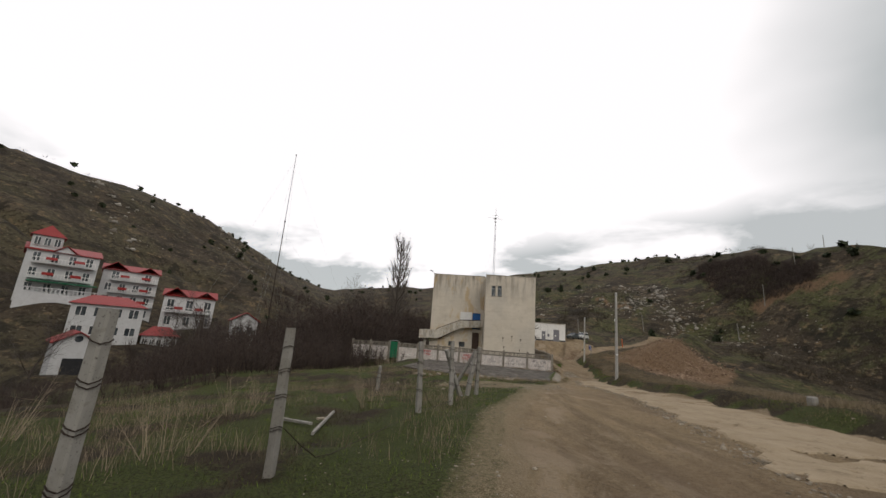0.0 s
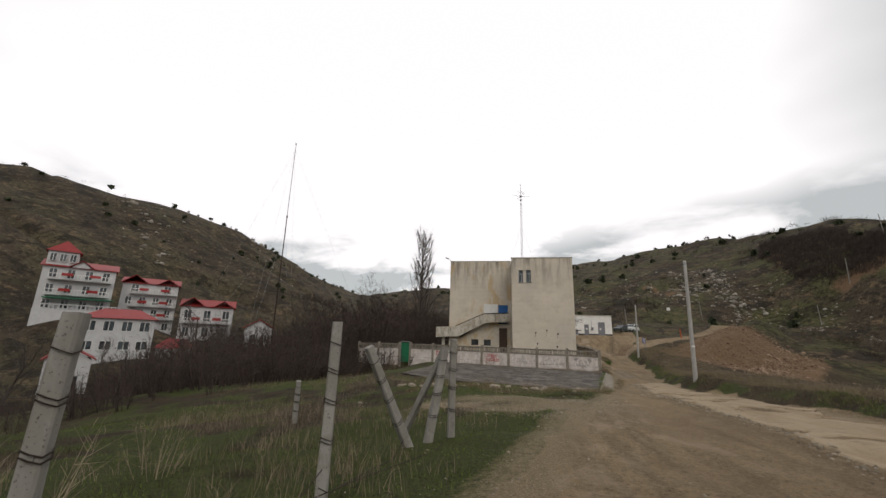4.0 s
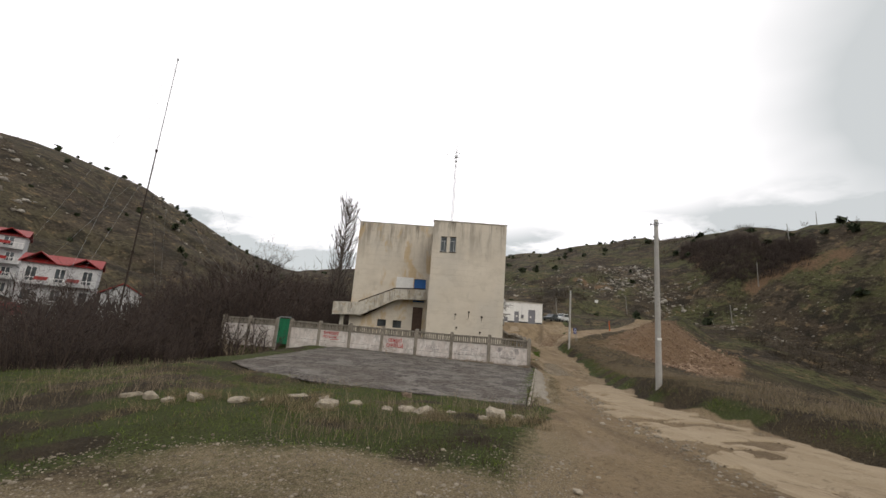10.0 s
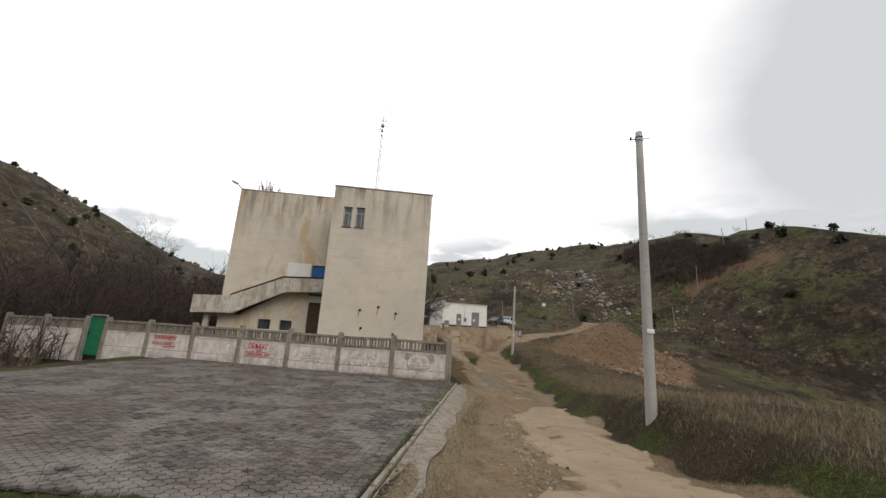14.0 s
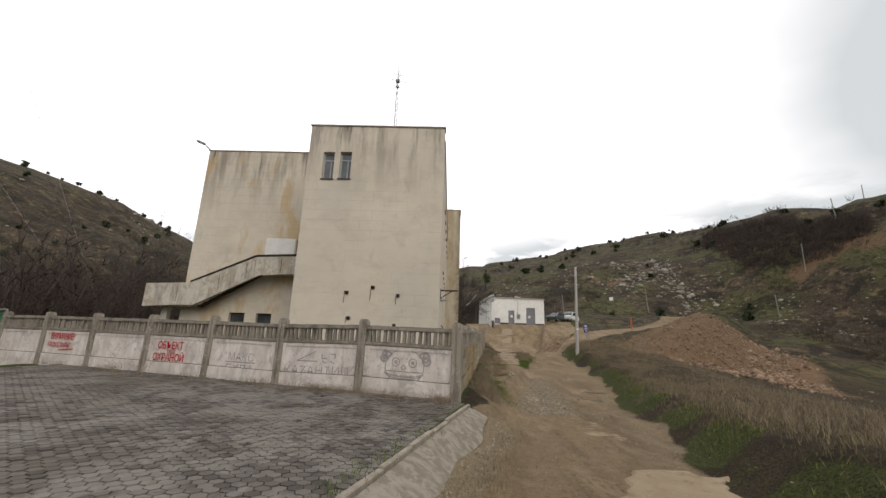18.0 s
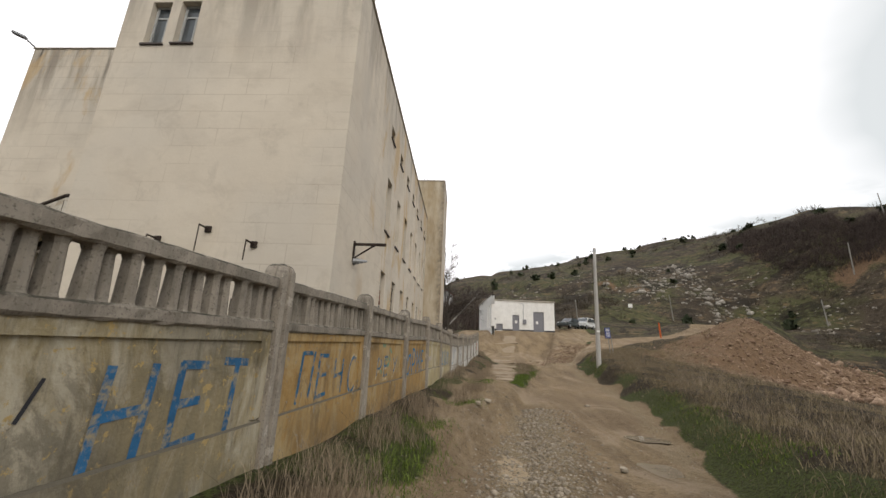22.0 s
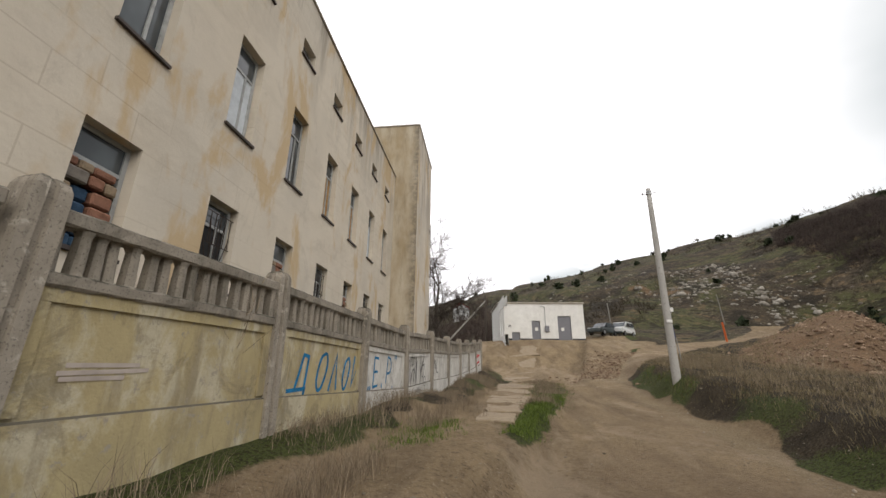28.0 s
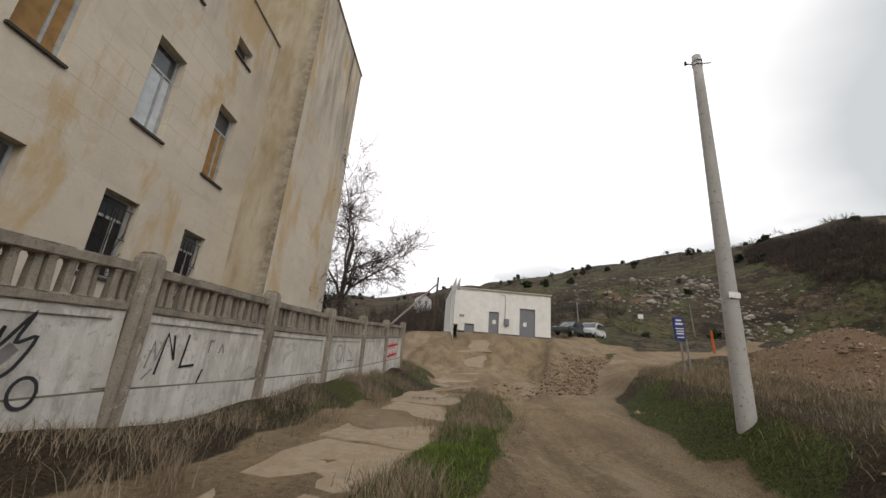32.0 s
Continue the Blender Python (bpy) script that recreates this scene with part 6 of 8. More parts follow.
for x in (-.16, .16):
    bm = bmesh.new()
    tube(bm, (x + .25, .03, -.3), (x - .02 + .1, .03, lift - .3), .035, .03, 7)
    part("leg", bm, M_POST, sg)
mk = thing("marker_post", pose(24.6, 46.8, gz(24.6, 46.8), 0, -3, 0), "orange painted marker post at the bend of the upper track", "post")
bm = bmesh.new()
tube(bm, (0, 0, -.3), (0, 0, 1.75), .085, .08, 10)
part("shaft", bm, M_ORANGE, mk)
for k, (x, y, h, r) in enumerate(((78, 79, 7, .12), (93, 85, 7, .12), (110, 94, 7, .12), (66, 73, 6, .11), (21, 68, 5.0, .1), (45, 84, 6.0, .1), (140, 121, 7.5, .14))):
    p = thing("wooden_pole", pose(x, y, gz(x, y) - .3, random.Random(k).uniform(-4, 4), random.Random(k + 9).uniform(-5, 3), 0), "weathered wooden line pole on the bare hillside" if k < 7 else "short grey wooden stump post beside the lane", "pole", "poles on the hillside" if k < 7 else "")
    bm = bmesh.new()
    tube(bm, (0, 0, 0), (0, 0, h + .3), r, r * .7, 7)
    part("shaft", bm, M_POST, p)
bd = thing("marker_board", pose(38, 88, gz(38, 88)), "small white marker board on a post on the hillside", "sign")
bm = bmesh.new()
tube(bm, (0, 0, -.3), (0, 0, 1.6), .05, .05, 6)
part("leg", bm, M_POST, bd)
bm = bmesh.new()
box(bm, -.45, -.03, 1.4, .45, .03, 2.2)
part("board", bm, M_WHITE, bd)
bn = thing("concrete_stub", pose(2.9, -28.4, gz(2.9, -28.4) - .05, 0, 0, 15), "grey concrete stub block on the grass verge", "block")
bm = bmesh.new()
box(bm, -.13, -.12, -.3, .13, .12, .32, cut=.04)
part("block", bm, M_POST, bn)

# ---- tall guyed mast in the valley ----
ms = thing("guyed_mast", pose(-39.8, 15.6, gz(-39.8, 15.6) - .2), "very tall thin steel mast with guy wires, leaning slightly", "mast")
h = 31.6 - gz(-39.8, 15.6)
for k in range(3):
    bm = bmesh.new()
    tube(bm, (0, 0, h * k / 3), (0, 0, h * (k + 1) / 3), .10 - .025 * k, .09 - .025 * k, 7)
    tube(bm, (0, 0, h * (k + 1) / 3 - .15), (0, 0, h * (k + 1) / 3 + .1), .16 - .03 * k, .16 - .03 * k, 8)
    part("section", bm, M_RUST if k < 2 else M_STEEL, ms)
for k in range(4):
    a = radians(20 + 90 * k)
    for f in (.62, .97):
        bm = bmesh.new()
        tube(bm, (0, 0, h * f), (14 * math.cos(a), 14 * math.sin(a), gz(-39.8 + 14 * math.cos(a), 15.6 + 14 * math.sin(a)) - gz(-39.8, 15.6)), .006, .006, 4)
        part("guy_wire", bm, M_STEEL, ms)

# ---- concrete posts of the old field fence ----


def field_post(p0, p1, w, label, wire=True):
    p0, p1 = Vector(p0), Vector(p1)
    d = p1 - p0
    m = Matrix.Translation(p0) @ d.to_track_quat("Z", "Y").to_matrix().to_4x4()
    top = thing("concrete_post", m, label, "post", "old field fence posts")
    L = d.length
    bm = bmesh.new()
    n = 7
    rng = random.Random(int(p0.y * 100))
    rings = []
    for k in range(n + 1):
        s = w / 2 * (1 - .12 * k / n)
        j = lambda: rng.uniform(-.006, .006)
        c = s * .25
        rings.append([bm.verts.new((x + j(), y + j(), -.35 + (L + .35) * k / n)) for x, y in ((-s + c, -s), (s - c, -s), (s, -s + c), (s, s - c), (s - c, s), (-s + c, s), (-s, s - c), (-s, -s + c))])
    for a, b in zip(rings, rings[1:]):
        for i in range(8):
            bm.faces.new((a[i], a[(i + 1) % 8], b[(i + 1) % 8], b[i]))
    bm.faces.new(rings[-1])
    part("shaft", bm, M_POST, top)
    if wire:
        for z in [L * f for f in (.28, .3, .5, .52, .68, .7, .86)]:
            bm = bmesh.new()
            r = w * .62
            for i in range(8):
                a, b = radians(45 * i), radians(45 * (i + 1))
                tube(bm, (r * math.cos(a), r * math.sin(a), z + .02 * math.sin(a * 2)), (r * math.cos(b), r * math.sin(b), z + .02 * math.sin(b * 2)), .006, .006, 4, False)
            part("wire", bm, M_RUST, top, "rusty wire wound round the post")


UPRIGHT = "grey concrete fence post wound with rusty wire, in rough grass"
field_post((-11.62, -40.2, gz(-11.62, -40.2)), (-11.62, -40.15, 2.50), .125, UPRIGHT)
field_post((-11.15, -37.85, gz(-11.15, -37.85)), (-11.16, -37.85, 2.46), .125, UPRIGHT)
field_post((-9.9, -32.85, gz(-9.9, -32.85)), (-9.97, -32.72, 2.37), .125, UPRIGHT)
field_post((-9.2, -30.5, gz(-9.2, -30.5)), (-9.26, -30.32, 2.44), .125, UPRIGHT)
field_post((-8.93, -27.75, gz(-8.93, -27.75)), (-9.55, -28.4, 2.12), .15, "concrete fence post leaning far over in the grass")
field_post((-9.41, -26.5, gz(-9.41, -26.5)), (-8.5, -27.05, 2.05), .12, "slanting concrete brace propped against a fence post", False)
field_post((-8.36, -26.8, gz(-8.36, -26.8)), (-8.32, -26.95, 2.29), .14, UPRIGHT)
field_post((-8.72, -27.25, gz(-8.72, -27.25)), (-8.46, -27.08, 2.13), .15, "tilted concrete fence post beside an upright one")
field_post((-12.78, -24.75, gz(-12.78, -24.75)), (-12.72, -24.85, 1.11), .14, "short broken concrete fence post in the grass")
for (a, b), lab in ((((-11.86, -33.56), (-11.45, -35.72)), "fallen concrete post lying in the grass"), (((-12.7, -34.2), (-11.85, -34.75)), "fallen bleached post lying across the grass")):
    field_post((*a, gz(*a) + .06), (*b, gz(*b) + .05), .055, lab, False)
# loose strands of wire between the posts
wr = thing("barbed_wire", Matrix.Identity(4), "slack rusty barbed wire trailing between the old posts", "wire")
for p, q, sag in (((-9.77, -33.0, 1.2), (-9.1, -30.75, .95), .5), ((-10.85, -38.3, 1.3), (-9.77, -33.0, .9), .9), ((-9.1, -30.8, .8), (-8.9, -28.3, .7), .35), ((-9.77, -33.0, .55), (-8.3, -27.6, .6), .35)):
    bm = bmesh.new()
    pts = [Vector(p).lerp(Vector(q), t / 14) - Vector((0, 0, sag * 4 * (t / 14) * (1 - t / 14))) for t in range(15)]
    for a, b in zip(pts, pts[1:]):
        a, b = a.copy(), b.copy()
        a.z, b.z = max(a.z, gz(a.x, a.y) + .05), max(b.z, gz(b.x, b.y) + .05)
        tube(bm, a, b, .006, .006, 4, False)
    part("strand", bm, M_RUST, wr)

# ---- old slabs beside the fence, puddle, stones ----


def rough_slab(cx, cy, lx, ly, rz, seed):
    rng = random.Random(seed)
    bm = bmesh.new()
    n = 16
    pts = []
    for k in range(n):
        a = 2 * math.pi * k / n
        c, s = math.cos(a), math.sin(a)
        q = max(abs(c), abs(s))
        pts.append((lx / 2 * c / q * rng.uniform(.80, 1.04), ly / 2 * s / q * rng.uniform(.88, 1.02)))
    z = gz(cx, cy) + .006
    lo = [bm.verts.new((x, y, -.25)) for x, y in pts]
    mi = [bm.verts.new((x, y, -.02)) for x, y in pts]
    hi = [bm.verts.new((x * .97, y * .97, 0)) for x, y in pts]
    for a, b in ((lo, mi), (mi, hi)):
        for i in range(n):
            bm.faces.new((a[i], a[(i + 1) % n], b[(i + 1) % n], b[i]))
    bm.faces.new(hi)
    slope = math.degrees(math.atan2(gz(cx, cy + .8) - gz(cx, cy - .8), 1.6))
    ob = finish("concrete_slab", bm, M_SLAB)
    cross = math.degrees(math.atan2(gz(cx + .5, cy) - gz(cx - .5, cy), 1.0))
    ob.matrix_basis = pose(cx, cy, z, slope + rng.uniform(-1, 1), -cross + rng.uniform(-1, 1), rz)
    return tagged(ob, "broken concrete slab of an old path, edges overgrown", "slab", "slabs of the old path")


for i, (x, y, lx, ly) in enumerate(((3.68, 16.4, .75, 1.3), (3.85, 18.3, .95, 1.9), (4.05, 20.35, 1.2, 1.7), (4.25, 22.5, 1.45, 2.2), (4.42, 24.8, 1.6, 2.1), (4.55, 27.0, 1.8, 2.1), (4.7, 29.3, 2.0, 2.3), (4.7, 31.7, 2.1, 2.3), (4.9, 34.2, 2.4, 2.2), (5.2, 36.7, 2.6, 2.1), (5.4, 39.1, 2.7, 2.1), (5.7, 41.5, 2.8, 2.1), (6.0, 43.9, 2.9, 2.1))):
    rough_slab(x, y, lx * (1 + .08 * math.sin(i * 4.3)), ly + .2, -5 + 5 * math.sin(i * 2.1), i)
scr = thing("slab_scribble", pose(4.6, 26.6, gz(4.6, 26.6) + .042, 0, 0, -8), "small black scribble sprayed on a slab", "graffiti")
bm = bmesh.new()
for k in range(4):
    stroke(bm, [(-.35 + k * .19 + .08 * math.cos(a / 6 * math.pi), .22 * math.sin(a / 6 * math.pi)) for a in range(0, 10)], .03, 0)
bm.transform(pose(0, 0, 0, -90, 0, 0))
part("scribble", bm, M_BLACK_PAINT, scr)

for k, (cx, cy, rx, ry) in enumerate(PUDDLES):
    bm = bmesh.new()
    rng = random.Random(k)
    ph = [rng.uniform(0, 6) for _ in range(3)]
    n = 28
    rim = np.arange(0, 6.2, .5)
    z = float(np.median(relief(cx + rx * .5 * np.cos(rim), cy + ry * .5 * np.sin(rim))))
    bm.faces.new([bm.verts.new((cx + rx * .62 * (1 + .15 * math.sin(6 * math.pi * q / n + ph[0])) * math.cos(2 * math.pi * q / n), cy + ry * .62 * (1 + .15 * math.sin(8 * math.pi * q / n + ph[1])) * math.sin(2 * math.pi * q / n), z)) for q in range(n)])
    tagged(finish("puddle", bm, M_WATER), "shallow muddy puddle in the wheel track", "puddle", kind="structure")


def rock_mesh(seed, sub=2, flat=.7):
    bm = bmesh.new()
    bmesh.ops.create_icosphere(bm, subdivisions=sub, radius=1)
    off = Vector((seed * 3.1, seed * 1.7, seed * .9))
    for v in bm.verts:
        n = noise.noise(v.co * 1.1 + off) * .55 + noise.noise(v.co * 2.7 + off) * .3 + noise.noise(v.co * 6 + off) * .12
        v.co *= 1 + n
        v.co.z *= flat
        for ax in range(3):
            if abs(v.co[ax]) > .80:
                v.co[ax] = math.copysign(.80 + (abs(v.co[ax]) - .80) * .3, v.co[ax])
    return bm


ROCKS = [(-7.9, -16.7, 0.3), (-10.6, -17.0, 0.23), (-6.2, -16.5, 0.25), (-5.8, -16.6, 0.23), (-6.6, -16.6, 0.18), (-4.15, -16.0, 0.28), (-3.6, -15.9, 0.2), (-7.35, -16.4, 0.2), (-8.8, -15.9, 0.26), (-8.1, -16.3, 0.22), (-9.7, -16.9, 0.24), (-11.6, -16.9, 0.23), (-4.5, -16.7, 0.15), (-12.1, -16.8, 0.2), (-11.1, -17.1, 0.15), (-9.2, -16.8, 0.14), (-5.2, -16.3, 0.14), (-6.5, -13.0, 0.2), (-11.97, -33.9, 0.1), (-9.8, -24.4, 0.09), (-12.6, -20.6, 0.11), (-5.0, -23.8, 0.07), (-3.9, -20.9, 0.06), (-2.5, -17.4, 0.06), (4.5, 5.5, 0.08), (2.6, 8.9, 0.12), (2.35, 8.2, 0.1), (5.9, 12.2, 0.09)]
rock0 = [None] * 4
for i, (x, y, s) in enumerate(ROCKS):
    k = i % 4
    if rock0[k] is None:
        rock0[k] = bpy.data.meshes.new("rock")
        b = rock_mesh(k + 1)
        b.to_mesh(rock0[k])
        b.free()
        rock0[k].materials.append(M_ROCK)
    ob = new("rock", rock0[k])
    if (x, y) == (-6.5, -13.0):
        ob.data = rock0[k].copy()
        ob.data.materials[0] = M_RUBBLE_WALL
    s = s * .85
    ob.matrix_basis = Matrix.Translation((x, y, gz(x, y) + s * .12)) @ pose(0, 0, 0, 0, 0, i * 71) @ Matrix.Diagonal((s * (1.1 + .3 * math.sin(i * 5)), s, s * (.8 + .2 * math.sin(i * 3)), 1))
    tagged(ob, "brown stone lying at the edge of the yard" if (x, y) == (-6.5, -13.0) else "pale weathered field stone lying in the grass" if i < 23 else "pale stone lying at the lane's edge", "rock", "field stones")
# ---- houses in the valley ----


def far_window(parent, x, z, w, h, arch=False):
    win = new("window")
    win.parent = parent
    win.matrix_basis = pose(x, 0, z)
    bm = bmesh.new()
    box(bm, -w / 2, -.02, 0, w / 2, .0, h)
    part("pane", bm, M_GLASS, win)
    bm = bmesh.new()
    for a in ((-w / 2 - .06, -.06, -.06, w / 2 + .06, -.021, 0), (-w / 2 - .06, -.06, h, w / 2 + .06, -.021, h + .06), (-.04, -.05, 0, .04, -.021, h), (-w / 2 - .06, -.06, 0, -w / 2, -.021, h), (w / 2, -.06, 0, w / 2 + .06, -.021, h)):
        box(bm, *a)
    part("frame", bm, M_WHITE, win)


def gable(bm, x0, x1, y0, y1, z0, rise, along="y", over=.4):
    """A pitched roof of two thick slopes."""
    t = .14
    if along == "y":
        xm = (x0 + x1) / 2
        prism(bm, [(x0 - over, z0 - .1), (xm, z0 + rise), (x1 + over, z0 - .1), (x1 + over, z0 - .1 + t), (xm, z0 + rise + t), (x0 - over, z0 - .1 + t)], y0 - over, y1 + over)
    else:
        ym = (y0 + y1) / 2
        b2 = bmesh.new()
        prism(b2, [(y0 - over, z0 - .1), (ym, z0 + rise), (y1 + over, z0 - .1), (y1 + over, z0 - .1 + t), (ym, z0 + rise + t), (y0 - over, z0 - .1 + t)], -(x1 + over), -(x0 - over))
        b2.transform(pose(0, 0, 0, 0, 0, 90))
        me = bpy.data.meshes.new("t")
        b2.to_mesh(me)
        bm.from_mesh(me)
        b2.free()
        bpy.data.meshes.remove(me)
    return bm


def house(a, b, z0, floors, fh, depth, roof, label, wins, balconies=(), extra=None):
    a, b = Vector(a), Vector(b)
    d = b - a
    W = d.length
    m = pose(a.x, a.y, z0, 0, 0, math.degrees(math.atan2(d.y, d.x)))
    top = thing("house", m, label, "house", "houses in the valley")
    H = floors * fh
    bm = bmesh.new()
    box(bm, 0, 0, -3, W, depth, H)
    part("wall", bm, M_HOUSE, top)
    bm = bmesh.new()
    if roof == "hip":
        ov = .5
        v = [bm.verts.new(p) for p in ((-ov, -ov, H), (W + ov, -ov, H), (W + ov, depth + ov, H), (-ov, depth + ov, H), (W * .25, depth / 2, H + 1.7), (W * .75, depth / 2, H + 1.7))]
        for f in ((0, 1, 5, 4), (1, 2, 5), (2, 3, 4, 5), (3, 0, 4), (3, 2, 1, 0)):
            bm.faces.new([v[i] for i in f])
    elif roof == "twin":
        gable(bm, 0, W, 0, depth, H - .2, 1.5, "x")
        gable(bm, W * .02, W * .40, -.6, depth * .5, H - .1, 1.6, "y", .3)
        gable(bm, W * .62, W * .98, -.6, depth * .5, H - .3, 1.3, "y", .3)
    elif roof == "front":
        gable(bm, 0, W, 0, depth, H, W * .33, "y")
        part("gable_wall", prism(bmesh.new(), [(0, H - .02), (W, H - .02), (W / 2, H + W * .32)], 0, .25), M_HOUSE, top)
    else:
        gable(bm, 0, W, 0, depth, H, 1.6, "x")
        gable(bm, W * .35, W * .65, -.5, depth * .5, H, 1.3, "y", .3)
        part("gable_wall", prism(bmesh.new(), [(W * .36, H - .02), (W * .64, H - .02), (W * .5, H + 1.25)], -.45, -.2), M_HOUSE, top)
    part("roof", bm, M_ROOF_RED, top, "red sheet roof")
    for x, z, w, h in wins:
        far_window(top, x * W, z, w, h)
    for z, x0, x1 in balconies:
        bm = bmesh.new()
        box(bm, x0 * W, -1.3, z - .18, x1 * W, 0, z)
        bal = part("balcony", bm, M_HOUSE, top)
        bm = bmesh.new()
        box(bm, x0 * W, -1.32, z + .85, x1 * W, -1.24, z + .95)
        for k in range(int((x1 - x0) * W / .5) + 1):
            box(bm, x0 * W + k * .5, -1.3, z, x0 * W + k * .5 + .06, -1.25, z + .86)
        part("railing", bm, M_WHITE, bal)
        for f in (.28, .72):
            bm = bmesh.new()
            prism(bm, [(0, 0), (.9, -.5), (.9, -.42), (0, .1)], 0, 1.6)
            bm.transform(Matrix.Translation(((x0 + (x1 - x0) * f) * W - .8, -1.25, z + 1.0)) @ pose(0, 0, 0, 0, 0, -90))
            bm.transform(Matrix.Translation((0, 0, 0)))
            part("awning", bm, M_ROOF_RED, bal, "small red awning")
    if extra:
        extra(top, W, H, depth)
    return top


def turret(top, W, H, depth):
    bm = bmesh.new()
    box(bm, .2, .3, H - .2, 4.6, 4.6, H + 2.9)
    tw = part("turret", bm, M_HOUSE, top)
    bm = bmesh.new()
    v = [bm.verts.new(p) for p in ((-.2, -.1, H + 2.9), (5.0, -.1, H + 2.9), (5.0, 5.0, H + 2.9), (-.2, 5.0, H + 2.9), (2.4, 2.4, H + 5.4))]
    for f in ((0, 1, 4), (1, 2, 4), (2, 3, 4), (3, 0, 4), (3, 2, 1, 0)):
        bm.faces.new([v[i] for i in f])
    part("turret_roof", bm, M_ROOF_RED, tw)
    for x in (1.0, 2.4, 3.8):
        far_window(tw, x, H + 1.0, .8, 1.4)
    bm = bmesh.new()
    for k in range(19):
        box(bm, .3 + k * .62, -3.2, .1, .3 + k * .62 + .2, -3.0, .95)
    box(bm, .2, -3.3, .95, 12, -2.95, 1.1)
    box(bm, .2, -3.3, -3, 12, -.1, .1)
    part("terrace", bm, M_HOUSE, top, "white balustraded terrace")
    bm = bmesh.new()
    box(bm, 1.0, -2.9, 2.2, 11, -.2, 2.35)
    part("terrace_awning", bm, M_GREEN, top, "dark green terrace awning")


def big_door(top, W, H, depth):
    bm = bmesh.new()
    box(bm, W * .26, -.05, -4, W * .76, .02, 2.6)
    part("garage_door", bm, M_DARK, top, "dark blue garage door")
    bm = bmesh.new()
    tube(bm, (W * .52, -.04, H + .55), (W * .52, .02, H + .55), .42, .42, 16)
    part("round_window", bm, M_GLASS, top)


ROW = lambda z, n, w=1.0, h=1.5, a=.14, b=.86: [(a + (b - a) * i / (n - 1), z, w, h) for i in range(n)]
house((-93.1, 22.9), (-86.5, 31.3), 5.7, 3, 2.77, 9, "cross", "four-storey white guest house with red roofs, turret and balconies", ROW(.5, 4) + ROW(3.4, 4) + ROW(6.2, 4, 1.0, 1.6), [(3.0, .1, .95), (5.9, .1, .95)], turret)
house((-90.2, 36.2), (-82.9, 43.3), 2.2, 4, 2.68, 8, "twin", "four-storey white house with red twin-gabled roof and balconies", ROW(.5, 4) + ROW(3.3, 4) + ROW(6.0, 4) + ROW(8.7, 2, 1.2, 1.5, .22, .8), [(2.9, .15, 1.0), (5.6, .15, 1.0), (8.3, .15, 1.0)])
house((-74.8, 17.3), (-68.0, 24.4), -1.4, 2, 2.85, 7, "hip", "two-storey white house with a low red hipped roof", ROW(.7, 4, 1.4, 1.3) + ROW(3.7, 4, 1.3, 1.5))
house((-74.5, 36.1), (-66.9, 42.0), 1.2, 2, 3.4, 6, "twin", "white house with twin red gables and arched balcony windows", ROW(.5, 3, 1.1, 1.7) + ROW(3.6, 3, 1.2, 2.2), [(3.2, .05, .95)])
house((-53.5, 28.4), (-49.9, 31.1), -2.2, 2, 2.8, 5, "front", "small white house with a red gable, half hidden by trees", ROW(3.2, 2, .9, 1.3, .3, .7))
house((-69.0, 26.3), (-64.8, 29.9), -3.5, 1, 3.0, 5, "hip", "low white veranda house with a dark red roof", ROW(.8, 5, .6, 1.5, .1, .9))
house((-60.2, 3.3), (-57.7, 6.6), -5.7, 1, 4.5, 7, "front", "white garage with a red curved gable roof and dark door", [], (), big_door)
house((-8.8, 134), (-3.8, 134), 18.2, 1, 2.6, 4, "front", "small white hillside hut with a dark roof", ROW(.8, 2, .8, 1.3, .3, .7))

# ---- stones of the mound and crags of the hillside ----


def scatter_mesh(name, material, pts, sizes, template, label, category, parent=None, flat=1.0, seed=0):
    """Many small lumps on one mesh, each turned and scaled by chance."""
    rng = np.random.RandomState(seed)
    tv = np.array([v.co[:] for v in template.verts])
    tf = np.array([[v.index for v in f.verts] for f in template.faces])
    template.free()
    n = len(pts)
    ang = rng.uniform(0, 2 * math.pi, n)
    c, s = np.cos(ang), np.sin(ang)
    sc = np.stack([rng.uniform(.7, 1.4, n), rng.uniform(.7, 1.3, n), rng.uniform(.6, 1.1, n) * flat], -1) * np.asarray(sizes)[:, None]
    v = tv[None] * sc[:, None]
    x = v[..., 0] * c[:, None] - v[..., 1] * s[:, None]
    y = v[..., 0] * s[:, None] + v[..., 1] * c[:, None]
    co = np.stack([x, y, v[..., 2]], -1) + np.asarray(pts)[:, None]
    fa = tf[None] + (np.arange(n) * len(tv))[:, None, None]
    return raw_mesh(name, co.reshape(-1, 3), fa.reshape(-1, tf.shape[1]), material, label, category, parent)


def raw_mesh(name, co, fa, material, label, category, parent=None):
    k = fa.shape[1]
    me = bpy.data.meshes.new(name)
    me.vertices.add(len(co))
    me.vertices.foreach_set("co", np.ascontiguousarray(co, dtype=np.float32).ravel())
    me.loops.add(fa.size)
    me.loops.foreach_set("vertex_index", np.ascontiguousarray(fa).ravel().astype(np.int32))
    me.polygons.add(len(fa))
    me.polygons.foreach_set("loop_start", np.arange(0, fa.size, k))
    me.update(calc_edges=True)
    me.materials.append(material)
    ob = new(name, me)
    if parent is not None:
        ob.parent = parent
    return tagged(ob, label, category, kind="stuff")


